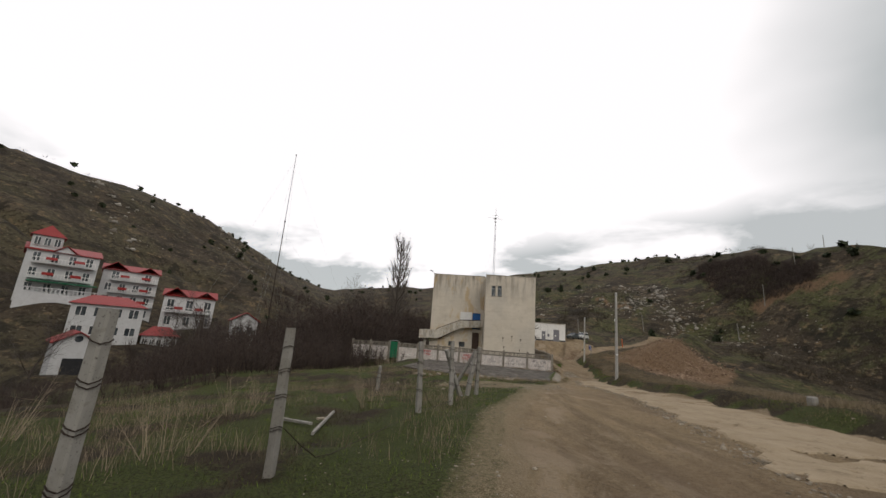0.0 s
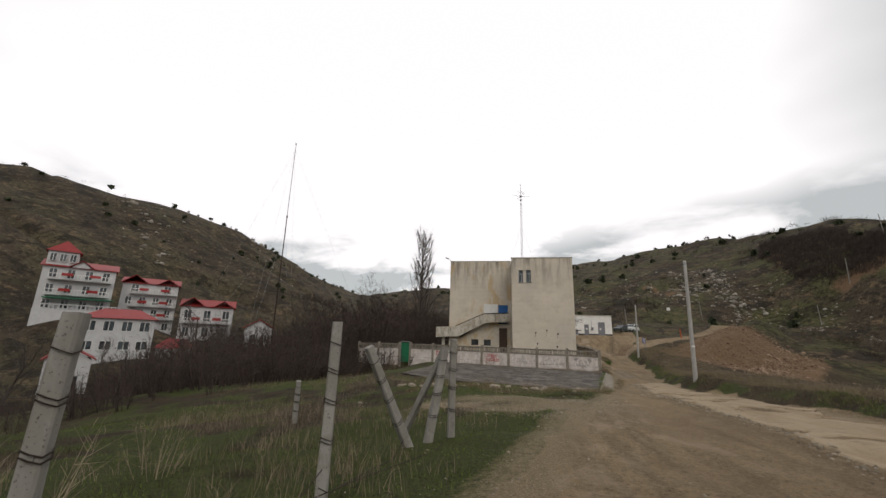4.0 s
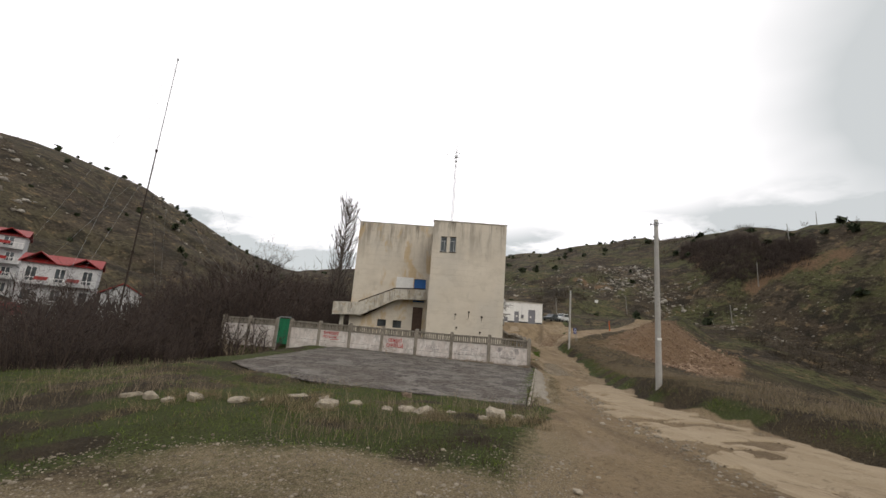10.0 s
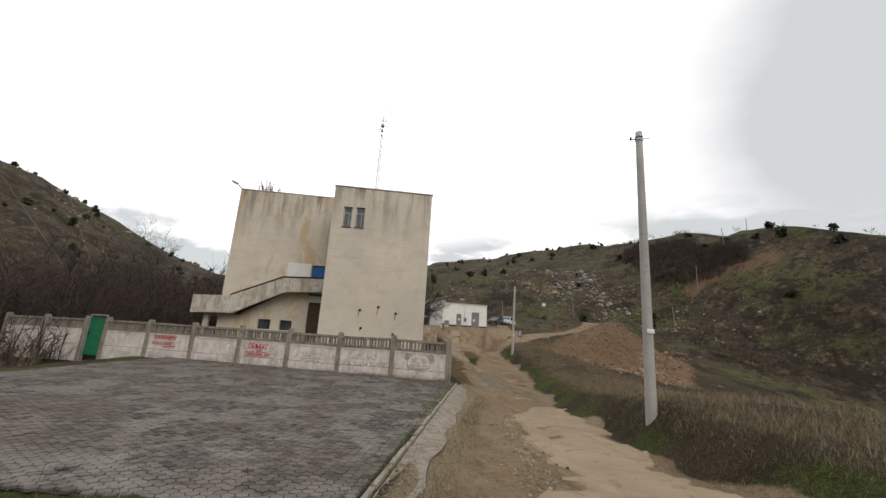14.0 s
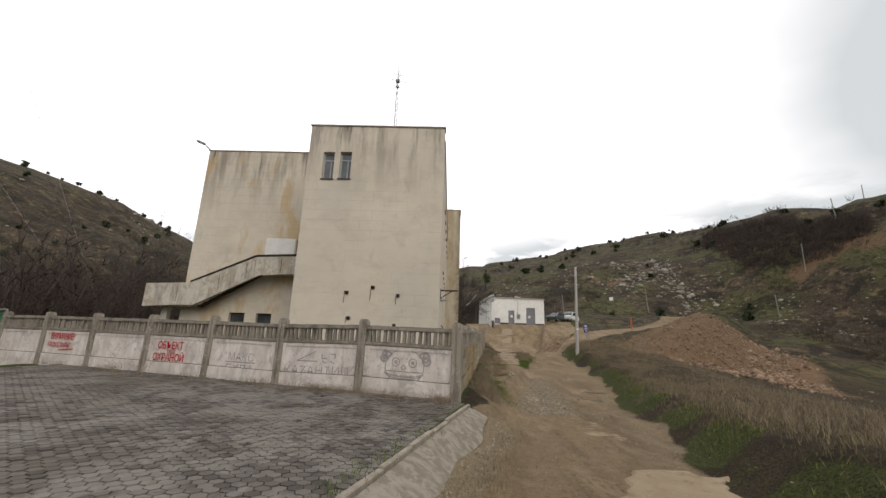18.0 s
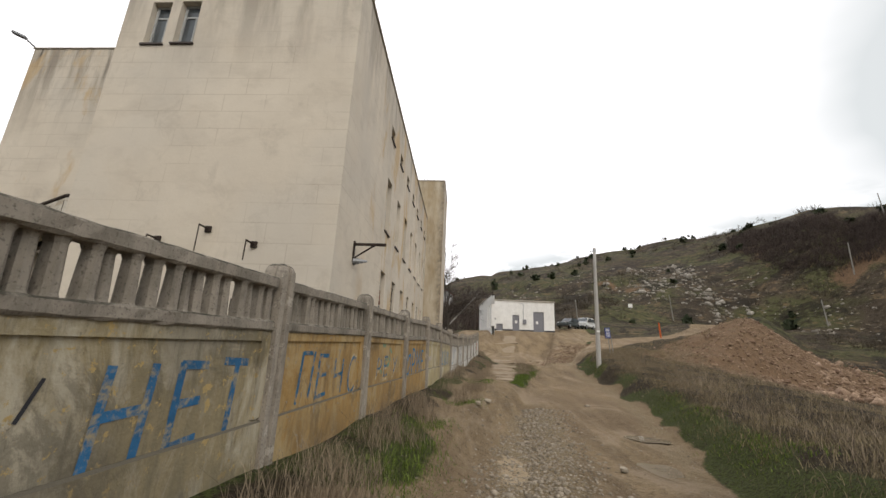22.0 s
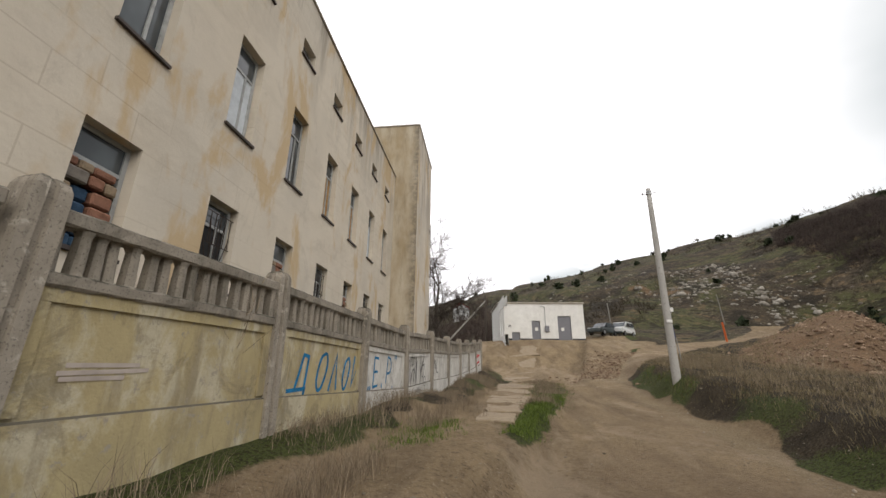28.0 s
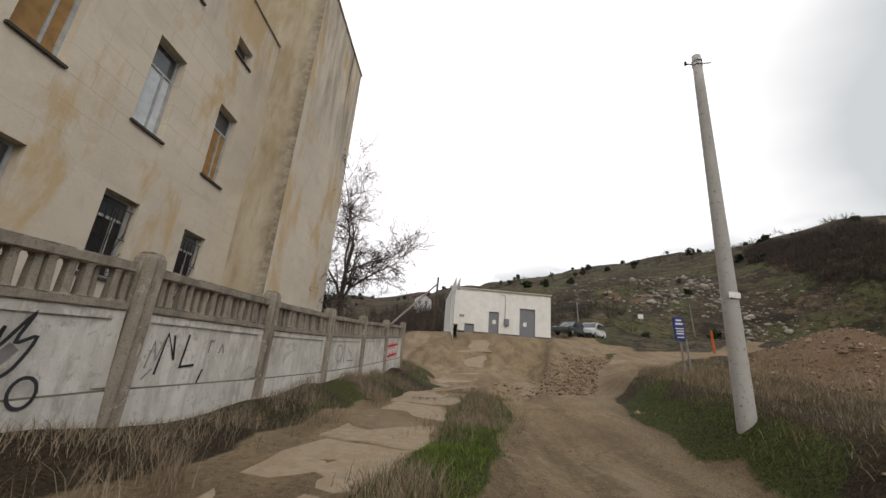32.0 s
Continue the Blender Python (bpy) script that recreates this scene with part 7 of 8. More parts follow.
def crag_shape(sub=2, seed=4):
    """An angular block with split faces."""
    rng = random.Random(seed)
    bm = bmesh.new()
    bmesh.ops.create_icosphere(bm, subdivisions=sub, radius=1)
    for v in bm.verts:
        n = noise.noise(v.co * 1.6 + Vector((3, 1, seed + 3)))
        v.co *= .75 + .55 * math.floor(n * 4) / 4 + rng.uniform(-.08, .08)
        v.co.z = round(v.co.z * 2.5) / 2.5 * .8
    bmesh.ops.triangulate(bm, faces=bm.faces[:])
    return bm


def uv_to_xy(u, v):
    return 8.5 + .62 * u + .78 * v, 24 + .78 * u - .62 * v


rng = np.random.RandomState(11)
u, v = rng.uniform(1, 50, 21000), rng.uniform(-1, 19, 21000)
keep = rng.uniform(0, 1, 21000) < np.clip((v + 1) / 10, .05, 1) * np.where(u < 4, .3, 1) * (1 - smooth(11, 18, v)) * (1 - smooth(40, 50, u)) * np.clip(.75 + .6 * grid_noise(u, v, 3, 91), .1, 1)
u, v = u[keep], v[keep]
x, y = uv_to_xy(u, v)
size = .02 + rng.gamma(1.6, .023, len(u)) * np.where(v > 11, rng.uniform(.9, 2.6, len(u)), 1) * np.where(rng.uniform(0, 1, len(u)) < .05, 2.2, 1)
scatter_mesh("mound_rubble", M_RUBBLE, np.stack([x, y, relief(x, y) + size * .25], -1), size, crag_shape(1, 9), "ochre and grey rubble tipped down the side of the track", "rubble", flat=.85, seed=2)

# larger blocks that rolled to the foot of the tip
rng = np.random.RandomState(16)
u, v = rng.uniform(3, 44, 2600), rng.normal(10.5, 3.0, 2600)
keep = (v > 2) & (rng.uniform(0, 1, 2600) < np.clip((v - 1) / 9, .1, 1))
u, v = u[keep], v[keep]
x, y = uv_to_xy(u, v)
size = rng.gamma(2.2, .038, len(u)) + .035
scatter_mesh("tip_blocks", M_RUBBLE, np.stack([x, y, relief(x, y) + size * .2], -1), size, crag_shape(1, 5), "tumbled pale ochre blocks along the foot of the tip", "rubble", flat=.9, seed=6)

rng = np.random.RandomState(12)
pts, sizes = [], []
for az, r0, r1, n, big in ((27, 104, 145, 260, .75), (18, 108, 150, 140, .6), (35, 95, 120, 260, .7), (50, 88, 105, 80, .5), (44, 92, 108, 70, .5), (-58, 140, 210, 60, 1.6), (-42, 150, 250, 60, 1.8), (8, 100, 140, 110, .6)):
    a = np.radians(az + rng.normal(0, 2.2, n))
    r = rng.uniform(r0, r1, n)
    pts.append(np.stack([r * np.sin(a), r * np.cos(a)], -1))
    sizes.append(big * rng.gamma(1.5, .26, n))
# pale ledges running down the right hill
for line, n, w, big in ((((66, 123), (63, 108), (58, 95), (55, 86)), 210, 1.4, .75), (((40, 122), (44, 110), (46, 101)), 120, 2.2, .65), (((52, 112), (56, 101)), 80, 2.0, .6), (((62, 72), (70, 74)), 50, 2.0, .6)):
    q = rng.uniform(0, len(line) - 1, n)
    lx, ly = (np.interp(q, range(len(line)), c) for c in zip(*line))
    pts.append(np.stack([lx + rng.normal(0, w, n), ly + rng.normal(0, w, n)], -1))
    sizes.append(big * rng.gamma(1.6, .3, n))
pts, sizes = np.concatenate(pts), np.concatenate(sizes)
scatter_mesh("hill_crags", M_CRAG, np.stack([pts[:, 0], pts[:, 1], relief(pts[:, 0], pts[:, 1]) - sizes * .15], -1), sizes, crag_shape(), "grey limestone outcrops on the hillsides", "rock", flat=1.0, seed=3)

# loose stones of the lane and gravel
rng = np.random.RandomState(13)
y = rng.uniform(-42, 34, 34000)
le, ri = np.interp(y, ROAD_Y, ROAD_L), np.interp(y, ROAD_Y, ROAD_R)
x = le + (ri - le) * rng.uniform(-.25, 1.1, len(y))
extra_x, extra_y = rng.uniform(-10.5, -3.6, 12000), rng.uniform(-25.2, -19.4, 12000)
x, y = np.concatenate([x, extra_x]), np.concatenate([y, extra_y])
lane, green, gravel, crust, soil, far = covers(x, y)
yard_in = (x > -14) & (x < .15 + .247 * (y + .7)) & (y > -12.9 - .23 * (x + 2.8))
keep = (rng.uniform(0, 1, len(x)) < np.clip(gravel * 1.1 + .16, 0, 1)) & ~yard_in
x, y = x[keep], y[keep]
rim_y = rng.uniform(-40, -5, 1500)
rim_x = np.interp(rim_y, CRUST_Y, CRUST_X) + rng.normal(-.22, .20, 1500)
bed_y = rng.uniform(1.5, 11.3, 5200)
bed_x = np.interp(bed_y, BED_Y, BED_X) + rng.normal(0, .48, 5200)
hau = rng.uniform(0, 1, 1500)
x = np.concatenate([x, rim_x, bed_x, -2.6 + 3.0 * hau + rng.uniform(0, .9, 1500)])
y = np.concatenate([y, rim_y, bed_y, -12.9 + 12.1 * hau])
size = rng.uniform(.005, .015, len(x)) * np.where(rng.uniform(0, 1, len(x)) < .06, 2.2, 1)
size[-8200:-6700] *= 2.3
size[-6700:-1500] *= 1.8
size[-1500:] *= 1.4
tpl = bmesh.new()
bmesh.ops.create_icosphere(tpl, subdivisions=1, radius=1)
bmesh.ops.delete(tpl, geom=[q for q in tpl.verts if q.co.z < -.6], context="VERTS")
tpl.verts.index_update()
tpl.verts.ensure_lookup_table()
scatter_mesh("loose_gravel", stone("pale_gravel", (.15, .12, .085), (.36, .31, .24)), np.stack([x, y, relief(x, y) + size * .2], -1), size, tpl, "loose pale gravel strewn over the lane", "gravel", flat=.7, seed=4)

rng = np.random.RandomState(19)
y = rng.uniform(28, 40, 2200)
x = np.interp(y, (28, 34, 40), (9.4, 11.5, 14.5)) - np.abs(rng.normal(0, 1.5, 2200))
size = rng.gamma(2.0, .016, 2200) + .012
scatter_mesh("track_stones", M_RUBBLE, np.stack([x, y, relief(x, y) + size * .2], -1), size, crag_shape(1, 7), "pinkish broken stone spread where the track leaves the lane", "gravel", flat=.7, seed=8)

# ---- grass and weeds ----


def blades(name, material, x, y, h, width, lean, label, seed, z=None):
    """Single blades, each a bent and tapering strip."""
    rng = np.random.RandomState(seed)
    n = len(x)
    z = relief(x, y) - .01 if z is None else z
    a = rng.uniform(0, 2 * math.pi, n)
    w = width * rng.uniform(.6, 1.3, n)
    l = lean * rng.uniform(.2, 1, n) * h
    b = rng.uniform(0, 2 * math.pi, n)
    dx, dy = np.cos(a) * w, np.sin(a) * w
    base = np.stack([x, y, z], -1)
    side = np.stack([dx, dy, 0 * dx], -1)
    mid = base + np.stack([np.cos(b) * l * .3, np.sin(b) * l * .3, h * .55], -1)
    tip = base + np.stack([np.cos(b) * l, np.sin(b) * l, h], -1)
    co = np.stack([base - side, base + side, mid - side * .7, mid + side * .7, tip], 1).reshape(-1, 3)
    k = np.arange(n)[:, None] * 5
    fa = np.concatenate([k + [0, 1, 3], k + [0, 3, 2], k + [2, 3, 4]], 1).reshape(-1, 3)
    return raw_mesh(name, co, fa, material, label, "grass")


def tufts(rng, cx, cy, per, spread):
    n = len(cx)
    return (np.repeat(cx, per) + rng.normal(0, spread, n * per), np.repeat(cy, per) + rng.normal(0, spread, n * per))


def free_of_lane(x, y, limit=.35):
    lane, green, gravel, crust, soil, far = covers(x, y)
    yard_in = (x > -14.1) & (x < .25 + .247 * (y + .7)) & (y > -12.9 - .23 * (x + 2.8)) & (y < .3 - .278 * x)
    return (lane < limit) & (gravel < .48) & ~yard_in, green


rng = np.random.RandomState(21)
n = 32000
cx, cy = -1.0 - 21 * rng.uniform(0, 1, n) ** 1.5, rng.uniform(-46, -10, n)
ok, green = free_of_lane(cx, cy)
clump = .5 + .5 * grid_noise(cx, cy, .8, 61)
g = ok & (rng.uniform(0, 1, n) < np.clip(green * 1.5, 0, 1) * clump * 1.3 * np.where(cy < -25, .55, 1))
x, y = tufts(rng, cx[g], cy[g], 8, .10)
blades("field_grass", M_GRASS, x, y, rng.uniform(.02, .075, len(x)), .0045, .9, "short green grass of the field", 1)
swathe = np.clip(.55 + 1.1 * grid_noise(cx, cy, 2.8, 71), 0, 1.3)
d = ok & (rng.uniform(0, 1, n) < .95 * np.clip(1.25 - green, .3, 1) * clump * swathe)
far_d = d & (cy < -18.0 + 1.5 * grid_noise(cx, cy, 3.0, 74))
d &= ~far_d
x, y = tufts(rng, cx[far_d], cy[far_d], 9, .10)
blades("field_thatch", M_THATCH, x, y, rng.uniform(.03, .14, len(x)) * np.where(rng.uniform(0, 1, len(x)) < .06, 2.2, 1), .003, 1.1, "dark matted winter grass of the field", 18)
x, y = tufts(rng, cx[d], cy[d], 9, .10)
blades("field_straw", M_STRAW, x, y, rng.uniform(.03, .13, len(x)) * np.where(rng.uniform(0, 1, len(x)) < .06, 2.2, 1), .003, 1.1, "dry straw grass of the field", 2)
d = ok & (rng.uniform(0, 1, n) < .35 * np.clip(grid_noise(cx, cy, 2.3, 62), 0, 1))
x, y = tufts(rng, cx[d], cy[d], 9, .14)
blades("field_weeds", M_WEED, x, y, rng.uniform(.10, .42, len(x)), .003, .8, "dead brown weed stalks of the field", 14)
# dry tussocks among the boulders
rng = np.random.RandomState(27)
n = 150
cx, cy = rng.uniform(-11.5, -3.2, n), rng.normal(-16.9, .5, n)
d = grid_noise(cx, cy, 1.1, 73) > -.1
x, y = tufts(rng, cx[d], cy[d], 60, .075)
blades("tussock_straw", M_STRAW, x, y, rng.uniform(.06, .26, len(x)), .0035, 1.2, "pale dry tussocks among the boulders", 17)
# verge on the right of the lane
rng = np.random.RandomState(22)
n = 19000
cy = rng.uniform(-34, 36, n)
cx = np.interp(cy, ROAD_Y, ROAD_R) + rng.gamma(2.0, 1.9, n) + .1
ok, green = free_of_lane(cx, cy, .5)
t = cx - np.interp(cy, ROAD_Y, ROAD_R)
clump = .5 + .5 * grid_noise(cx, cy, .9, 63)
g = ok & (t < .95 + .5 * grid_noise(cx, cy, 1.8, 95)) & (rng.uniform(0, 1, n) < np.clip(.25 + 2.2 * grid_noise(cx, cy, 1.3, 71), 0, 1) * 1.5)
x, y = tufts(rng, cx[g], cy[g], 12, .12)
blades("verge_grass", M_GRASS, x, y, rng.uniform(.02, .085, len(x)), .006, .9, "green grass along the lane's verge", 3)
d = ok & (t > .1) & (rng.uniform(0, 1, n) < 1.1 * clump * np.clip(t, .35, 1))
x, y = tufts(rng, cx[d], cy[d], 11, .13)
blades("verge_straw", M_STRAW, x, y, rng.uniform(.03, .17, len(x)), .004, 1.1, "tall dry grass behind the verge", 4)
d = ok & (t > 1.3) & (rng.uniform(0, 1, n) < .55 * clump ** 1.5)
x, y = tufts(rng, cx[d], cy[d], 11, .24)
blades("verge_weeds", M_WEED, x, y, rng.uniform(.08, .36, len(x)), .0035, .9, "brown dead weeds behind the verge", 5)
n = 5200
u, v = rng.uniform(1, 30, n), rng.uniform(-4.5, 9, n)
cx, cy = uv_to_xy(u, v)
ok = (line_dist(cx, cy, TRACK) > 2.2) & (rng.uniform(0, 1, n) < np.clip(1.1 - (v + 2) / 9, .1, 1) * (.5 + .6 * grid_noise(cx, cy, 1.6, 92)))
lane, green, gravel, crust, soil, far = covers(cx, cy)
ok &= lane < .4
x, y = tufts(rng, cx[ok], cy[ok], 12, .16)
blades("mound_straw", M_STRAW, x, y, rng.uniform(.06, .30, len(x)), .006, .9, "dry grass on the flank of the mound", 15)
# foot of the fence, slab joints, yard edge
rng = np.random.RandomState(23)
n = 2200
cy = rng.uniform(-.5, 36, n)
cx = 2.74 / 32.36 * cy + .16 + np.abs(rng.normal(0, .33, n)) * (1 + .4 * grid_noise(cy, cy * 0, 2.2, 64))
patch = .10 + .7 * grid_noise(cx, cy, 1.3, 65) + .35 * smooth(10, 15, cy)
d = rng.uniform(0, 1, n) < patch
x, y = tufts(rng, cx[d], cy[d], 16, .11)
blades("fence_weeds", M_WEED, x, y, rng.uniform(.05, .30, len(x)) * (1 + .8 * grid_noise(x, y, 1.7, 66)), .0028, .9, "dead brown weeds at the foot of the fence", 6)
spot = np.array(BRUSH)[rng.randint(0, len(BRUSH), 230)]
x, y = tufts(rng, spot[:, 0] + rng.normal(0, .22, 230), spot[:, 1] + rng.normal(0, .55, 230), 40, .085)
blades("fence_brush", M_WEED, x, y, rng.uniform(.06, .36, len(x)), .0026, .9, "tall dry brown brush along the fence", 19)
spot = np.array(TUSSOCKS)[rng.randint(0, len(TUSSOCKS), 420)]
x, y = tufts(rng, spot[:, 0] + rng.normal(0, .24, 420), spot[:, 1] + rng.normal(0, .45, 420), 14, .09)
blades("fence_grass", M_GRASS, x, y, rng.uniform(.02, .09, len(x)), .0045, .9, "green grass on the bank below the fence", 7)
n = 1700
cy = 14.3 + 13.7 * rng.uniform(0, 1, n) ** .8
cx = np.interp(cy, [b for a, b in STRIP], [a for a, b in STRIP]) + rng.normal(0, 1, n) * np.interp(cy, (14, 17, 20.5, 25.5), (.05, .12, .22, .36))
x, y = tufts(rng, cx, cy, 11, .09)
blades("strip_grass", M_GRASS, x, y, rng.uniform(.02, .10, len(x)), .0045, .9, "green grass strip between slabs and lane", 8)
d = (grid_noise(cx, cy, 1.2, 75) > .25) & (cy > 18)
x, y = tufts(rng, cx[d], cy[d], 10, .14)
blades("strip_weeds", M_WEED, x, y, rng.uniform(.06, .26, len(x)), .003, .9, "brown weeds in the grass strip", 9)
n = 2800
s = rng.uniform(0, 1, n) ** 1.7
cx, cy = -17 * s - .2, 4.72 * s - .25 - np.abs(rng.normal(0, .28, n))
keep = rng.uniform(0, 1, n) < (np.exp(-s * 6) + .03) * (.5 + .7 * grid_noise(cx, cy, .9, 81))
x, y = tufts(rng, cx[keep], cy[keep], 16, .12)
blades("yard_weeds", M_WEED, x, y, rng.uniform(.03, .20, len(x)), .003, .9, "dead weeds along the yard side of the fence", 10, z=yard_z(x, y))
n = 500
s = rng.uniform(0, 1, n)
cx, cy = -2.7 + 3.0 * s - np.abs(rng.normal(0, .2, n)), -12.8 + 12.1 * s
x, y = tufts(rng, cx[:200], cy[:200], 8, .06)
blades("kerb_grass", M_GRASS, x, y, rng.uniform(.02, .07, len(x)), .004, .9, "grass in the kerb joints", 11, z=yard_z(x, y))
cx, cy = -2.0 + 3.2 * s[:260] + np.abs(rng.normal(0, .22, 260)), -12.8 + 12.1 * s[:260]
x, y = tufts(rng, cx, cy, 12, .1)
blades("haunch_weeds", M_STRAW, x, y, rng.uniform(.03, .12, len(x)), .003, .9, "dead weeds along the haunch", 12)

# ---- bare bushes and trees ----


def spikes(name, material, base, tip, r, label, category, parent=None, kind="stuff"):
    """Thin three-sided twigs from base to tip."""
    d = tip - base
    ref = np.where(np.abs(d[:, 2:3]) > .8 * np.linalg.norm(d, axis=1, keepdims=True), [[1., 0, 0]], [[0, 0, 1.]])
    s = np.cross(d, ref)
    s /= np.linalg.norm(s, axis=1, keepdims=True) + 1e-9
    t = np.cross(d, s)
    t /= np.linalg.norm(t, axis=1, keepdims=True) + 1e-9
    r = np.asarray(r)[:, None]
    co = np.stack([base + s * r, base - s * r * .5 + t * r * .87, base - s * r * .5 - t * r * .87, tip], 1).reshape(-1, 3)
    k = np.arange(len(base))[:, None] * 4
    fa = np.concatenate([k + [0, 1, 3], k + [1, 2, 3], k + [2, 0, 3]], 1).reshape(-1, 3)
    ob = raw_mesh(name, co, fa, material, label, category, parent)
    if kind != "stuff":
        del ob["kind"]
    return ob


def bushes(cx, cy, h, seed, stems=9, per=9, wide=.5, thick=.022):
    """Base and tip points of the twigs of many bare bushes."""
    rng = np.random.RandomState(seed)
    n = len(cx)
    z = relief(cx, cy)
    H = np.repeat(h, stems)
    a = rng.uniform(0, 2 * math.pi, n * stems)
    b0 = np.stack([np.repeat(cx, stems) + np.cos(a) * .25 * H * wide, np.repeat(cy, stems) + np.sin(a) * .25 * H * wide, np.repeat(z, stems) - .1], -1)
    L = H * rng.uniform(.55, 1.05, n * stems)
    sp = wide * rng.uniform(.1, .9, n * stems)
    d = np.stack([np.cos(a) * sp, np.sin(a) * sp, np.ones_like(a)], -1)
    d /= np.linalg.norm(d, axis=1, keepdims=True)
    t0 = b0 + d * L[:, None]
    f = rng.uniform(.2, .95, (n * stems, per))
    o = b0[:, None] + (t0 - b0)[:, None] * f[..., None]
    dd = d[:, None] + rng.normal(0, .62, (n * stems, per, 3))
    dd[..., 2] = np.abs(dd[..., 2]) * .8
    dd /= np.linalg.norm(dd, axis=2, keepdims=True)
    t1 = o + dd * (L[:, None] * (1.05 - f) * rng.uniform(.3, .75, (n * stems, per)))[..., None]
    o, t1 = o.reshape(-1, 3), t1.reshape(-1, 3)
    base, tip = np.concatenate([b0, o]), np.concatenate([t0, t1])
    r = np.concatenate([H * thick * .55, np.repeat(H, per) * thick * .28])
    return base, tip, r


rng = np.random.RandomState(31)
cx, cy = rng.uniform(-66, -15, 1900), rng.uniform(-34, 62, 1900)
edge = np.interp(cy, (-40, -14, 2, 20, 62), (-36, -22, -17.2, -17, -16))
hut = (np.hypot(cx - -56.5, cy - 2.7) < 7) | (np.hypot(cx - -69.8, cy - 24.2) < 4)
keep = (cx < edge + rng.normal(0, .8, 1900)) & ~hut & (rng.uniform(0, 1, 1900) < np.where(cx < -48, .45, .95))
cx, cy = cx[keep], cy[keep]
hh = rng.uniform(1.5, 3.6, len(cx)) * np.interp(edge[keep] - cx, (0, 5, 14, 30), (.8, 1.5, 2.5, 2.2)) * np.interp(np.degrees(np.arctan2(cx + 8.5, cy + 43)), (-70, -46, -41, -33, -25), (.22, .22, .34, .75, 1)) * np.clip(1.15 + grid_noise(cx, cy, 11, 41) * .45, .5, 1.6)
b, t, r = bushes(cx, cy, hh, 1, 9, 10, .62, .018)
spikes("thicket", M_TWIG, b, t, r, "dense brown leafless thicket filling the valley floor", "bushes")
rng = np.random.RandomState(32)
cx, cy = rng.uniform(-90, 14, 1100), rng.uniform(60, 150, 1100)
keep = (np.degrees(np.arctan2(cx, cy)) < 4) & (np.degrees(np.arctan2(cx, cy)) > -42) & (rng.uniform(0, 1, 1100) < np.clip(1.5 - cy / 140, .15, 1))
cx, cy = cx[keep], cy[keep]
b, t, r = bushes(cx, cy, rng.uniform(2.5, 5.5, len(cx)), 2, 8, 8, .7, .03)
spikes("far_thicket", M_TWIG, b, t, r, "leafless brown woods in the valley behind the building", "bushes")
# scrub on the right: ravine and slopes
rng = np.random.RandomState(33)
az, rr = np.radians(rng.uniform(4, 80, 5200)), rng.uniform(72, 225, 5200)
cx, cy = rr * np.sin(az), rr * np.cos(az)
patch = grid_noise(cx, cy, 17, 43) + .5 * grid_noise(cx, cy, 6, 44)
wood = np.exp(-((np.degrees(az) - 45) / 6.5) ** 2 - ((rr - 120) / 17) ** 2)
gull = np.exp(-((rr - 86) / 12) ** 2) * (np.degrees(az) > 33)
keep = rng.uniform(0, 1, 5200) < np.clip(patch * 1.5 + .12 + wood * 1.2 + gull * 1.0, 0, 1)
keep &= line_dist(cx, cy, TRACK) > 3
cx, cy, wd = cx[keep], cy[keep], wood[keep]
b, t, r = bushes(cx, cy, rng.uniform(.8, 2.2, len(cx)) * (1 + wd * .7), 3, 7, 6, 1.05, .05)
spikes("hill_scrub", M_SCRUB, b, t, r, "leafless scrub and thorn bushes on the hillside", "bushes")
rng = np.random.RandomState(36)
deg, f = rng.uniform(34.5, 50, 1500), rng.uniform(0, 1, 1500)
low, high = np.interp(deg, (34, 37, 39, 45, 50), (146, 128, 117, 113, 116)), np.interp(deg, (34, 38, 42, 46, 50), (160, 152, 142, 129, 122))
rr, az = low + (high - low) * f + rng.normal(0, 1.5, 1500), np.radians(deg)
cx, cy = rr * np.sin(az), rr * np.cos(az)
b, t, r = bushes(cx, cy, rng.uniform(1.4, 2.6, len(cx)), 7, 7, 7, .9, .04)
spikes("hill_wood", M_TWIG, b, t, r, "dark leafless wood on the right hill", "bushes")
# left hill scrub
rng = np.random.RandomState(34)
az, rr = np.radians(rng.uniform(-88, -22, 1700)), rng.uniform(100, 260, 1700)
cx, cy = rr * np.sin(az), rr * np.cos(az)
keep = rng.uniform(0, 1, 1700) < np.clip(.30 + .8 * grid_noise(cx, cy, 22, 45), 0, 1)
cx, cy = cx[keep], cy[keep]
b, t, r = bushes(cx, cy, rng.uniform(.8, 2.2, len(cx)), 4, 8, 7, 1.1, .035)
spikes("left_hill_scrub", M_SCRUB, b, t, r, "low dark scrub on the bare left hill", "bushes")


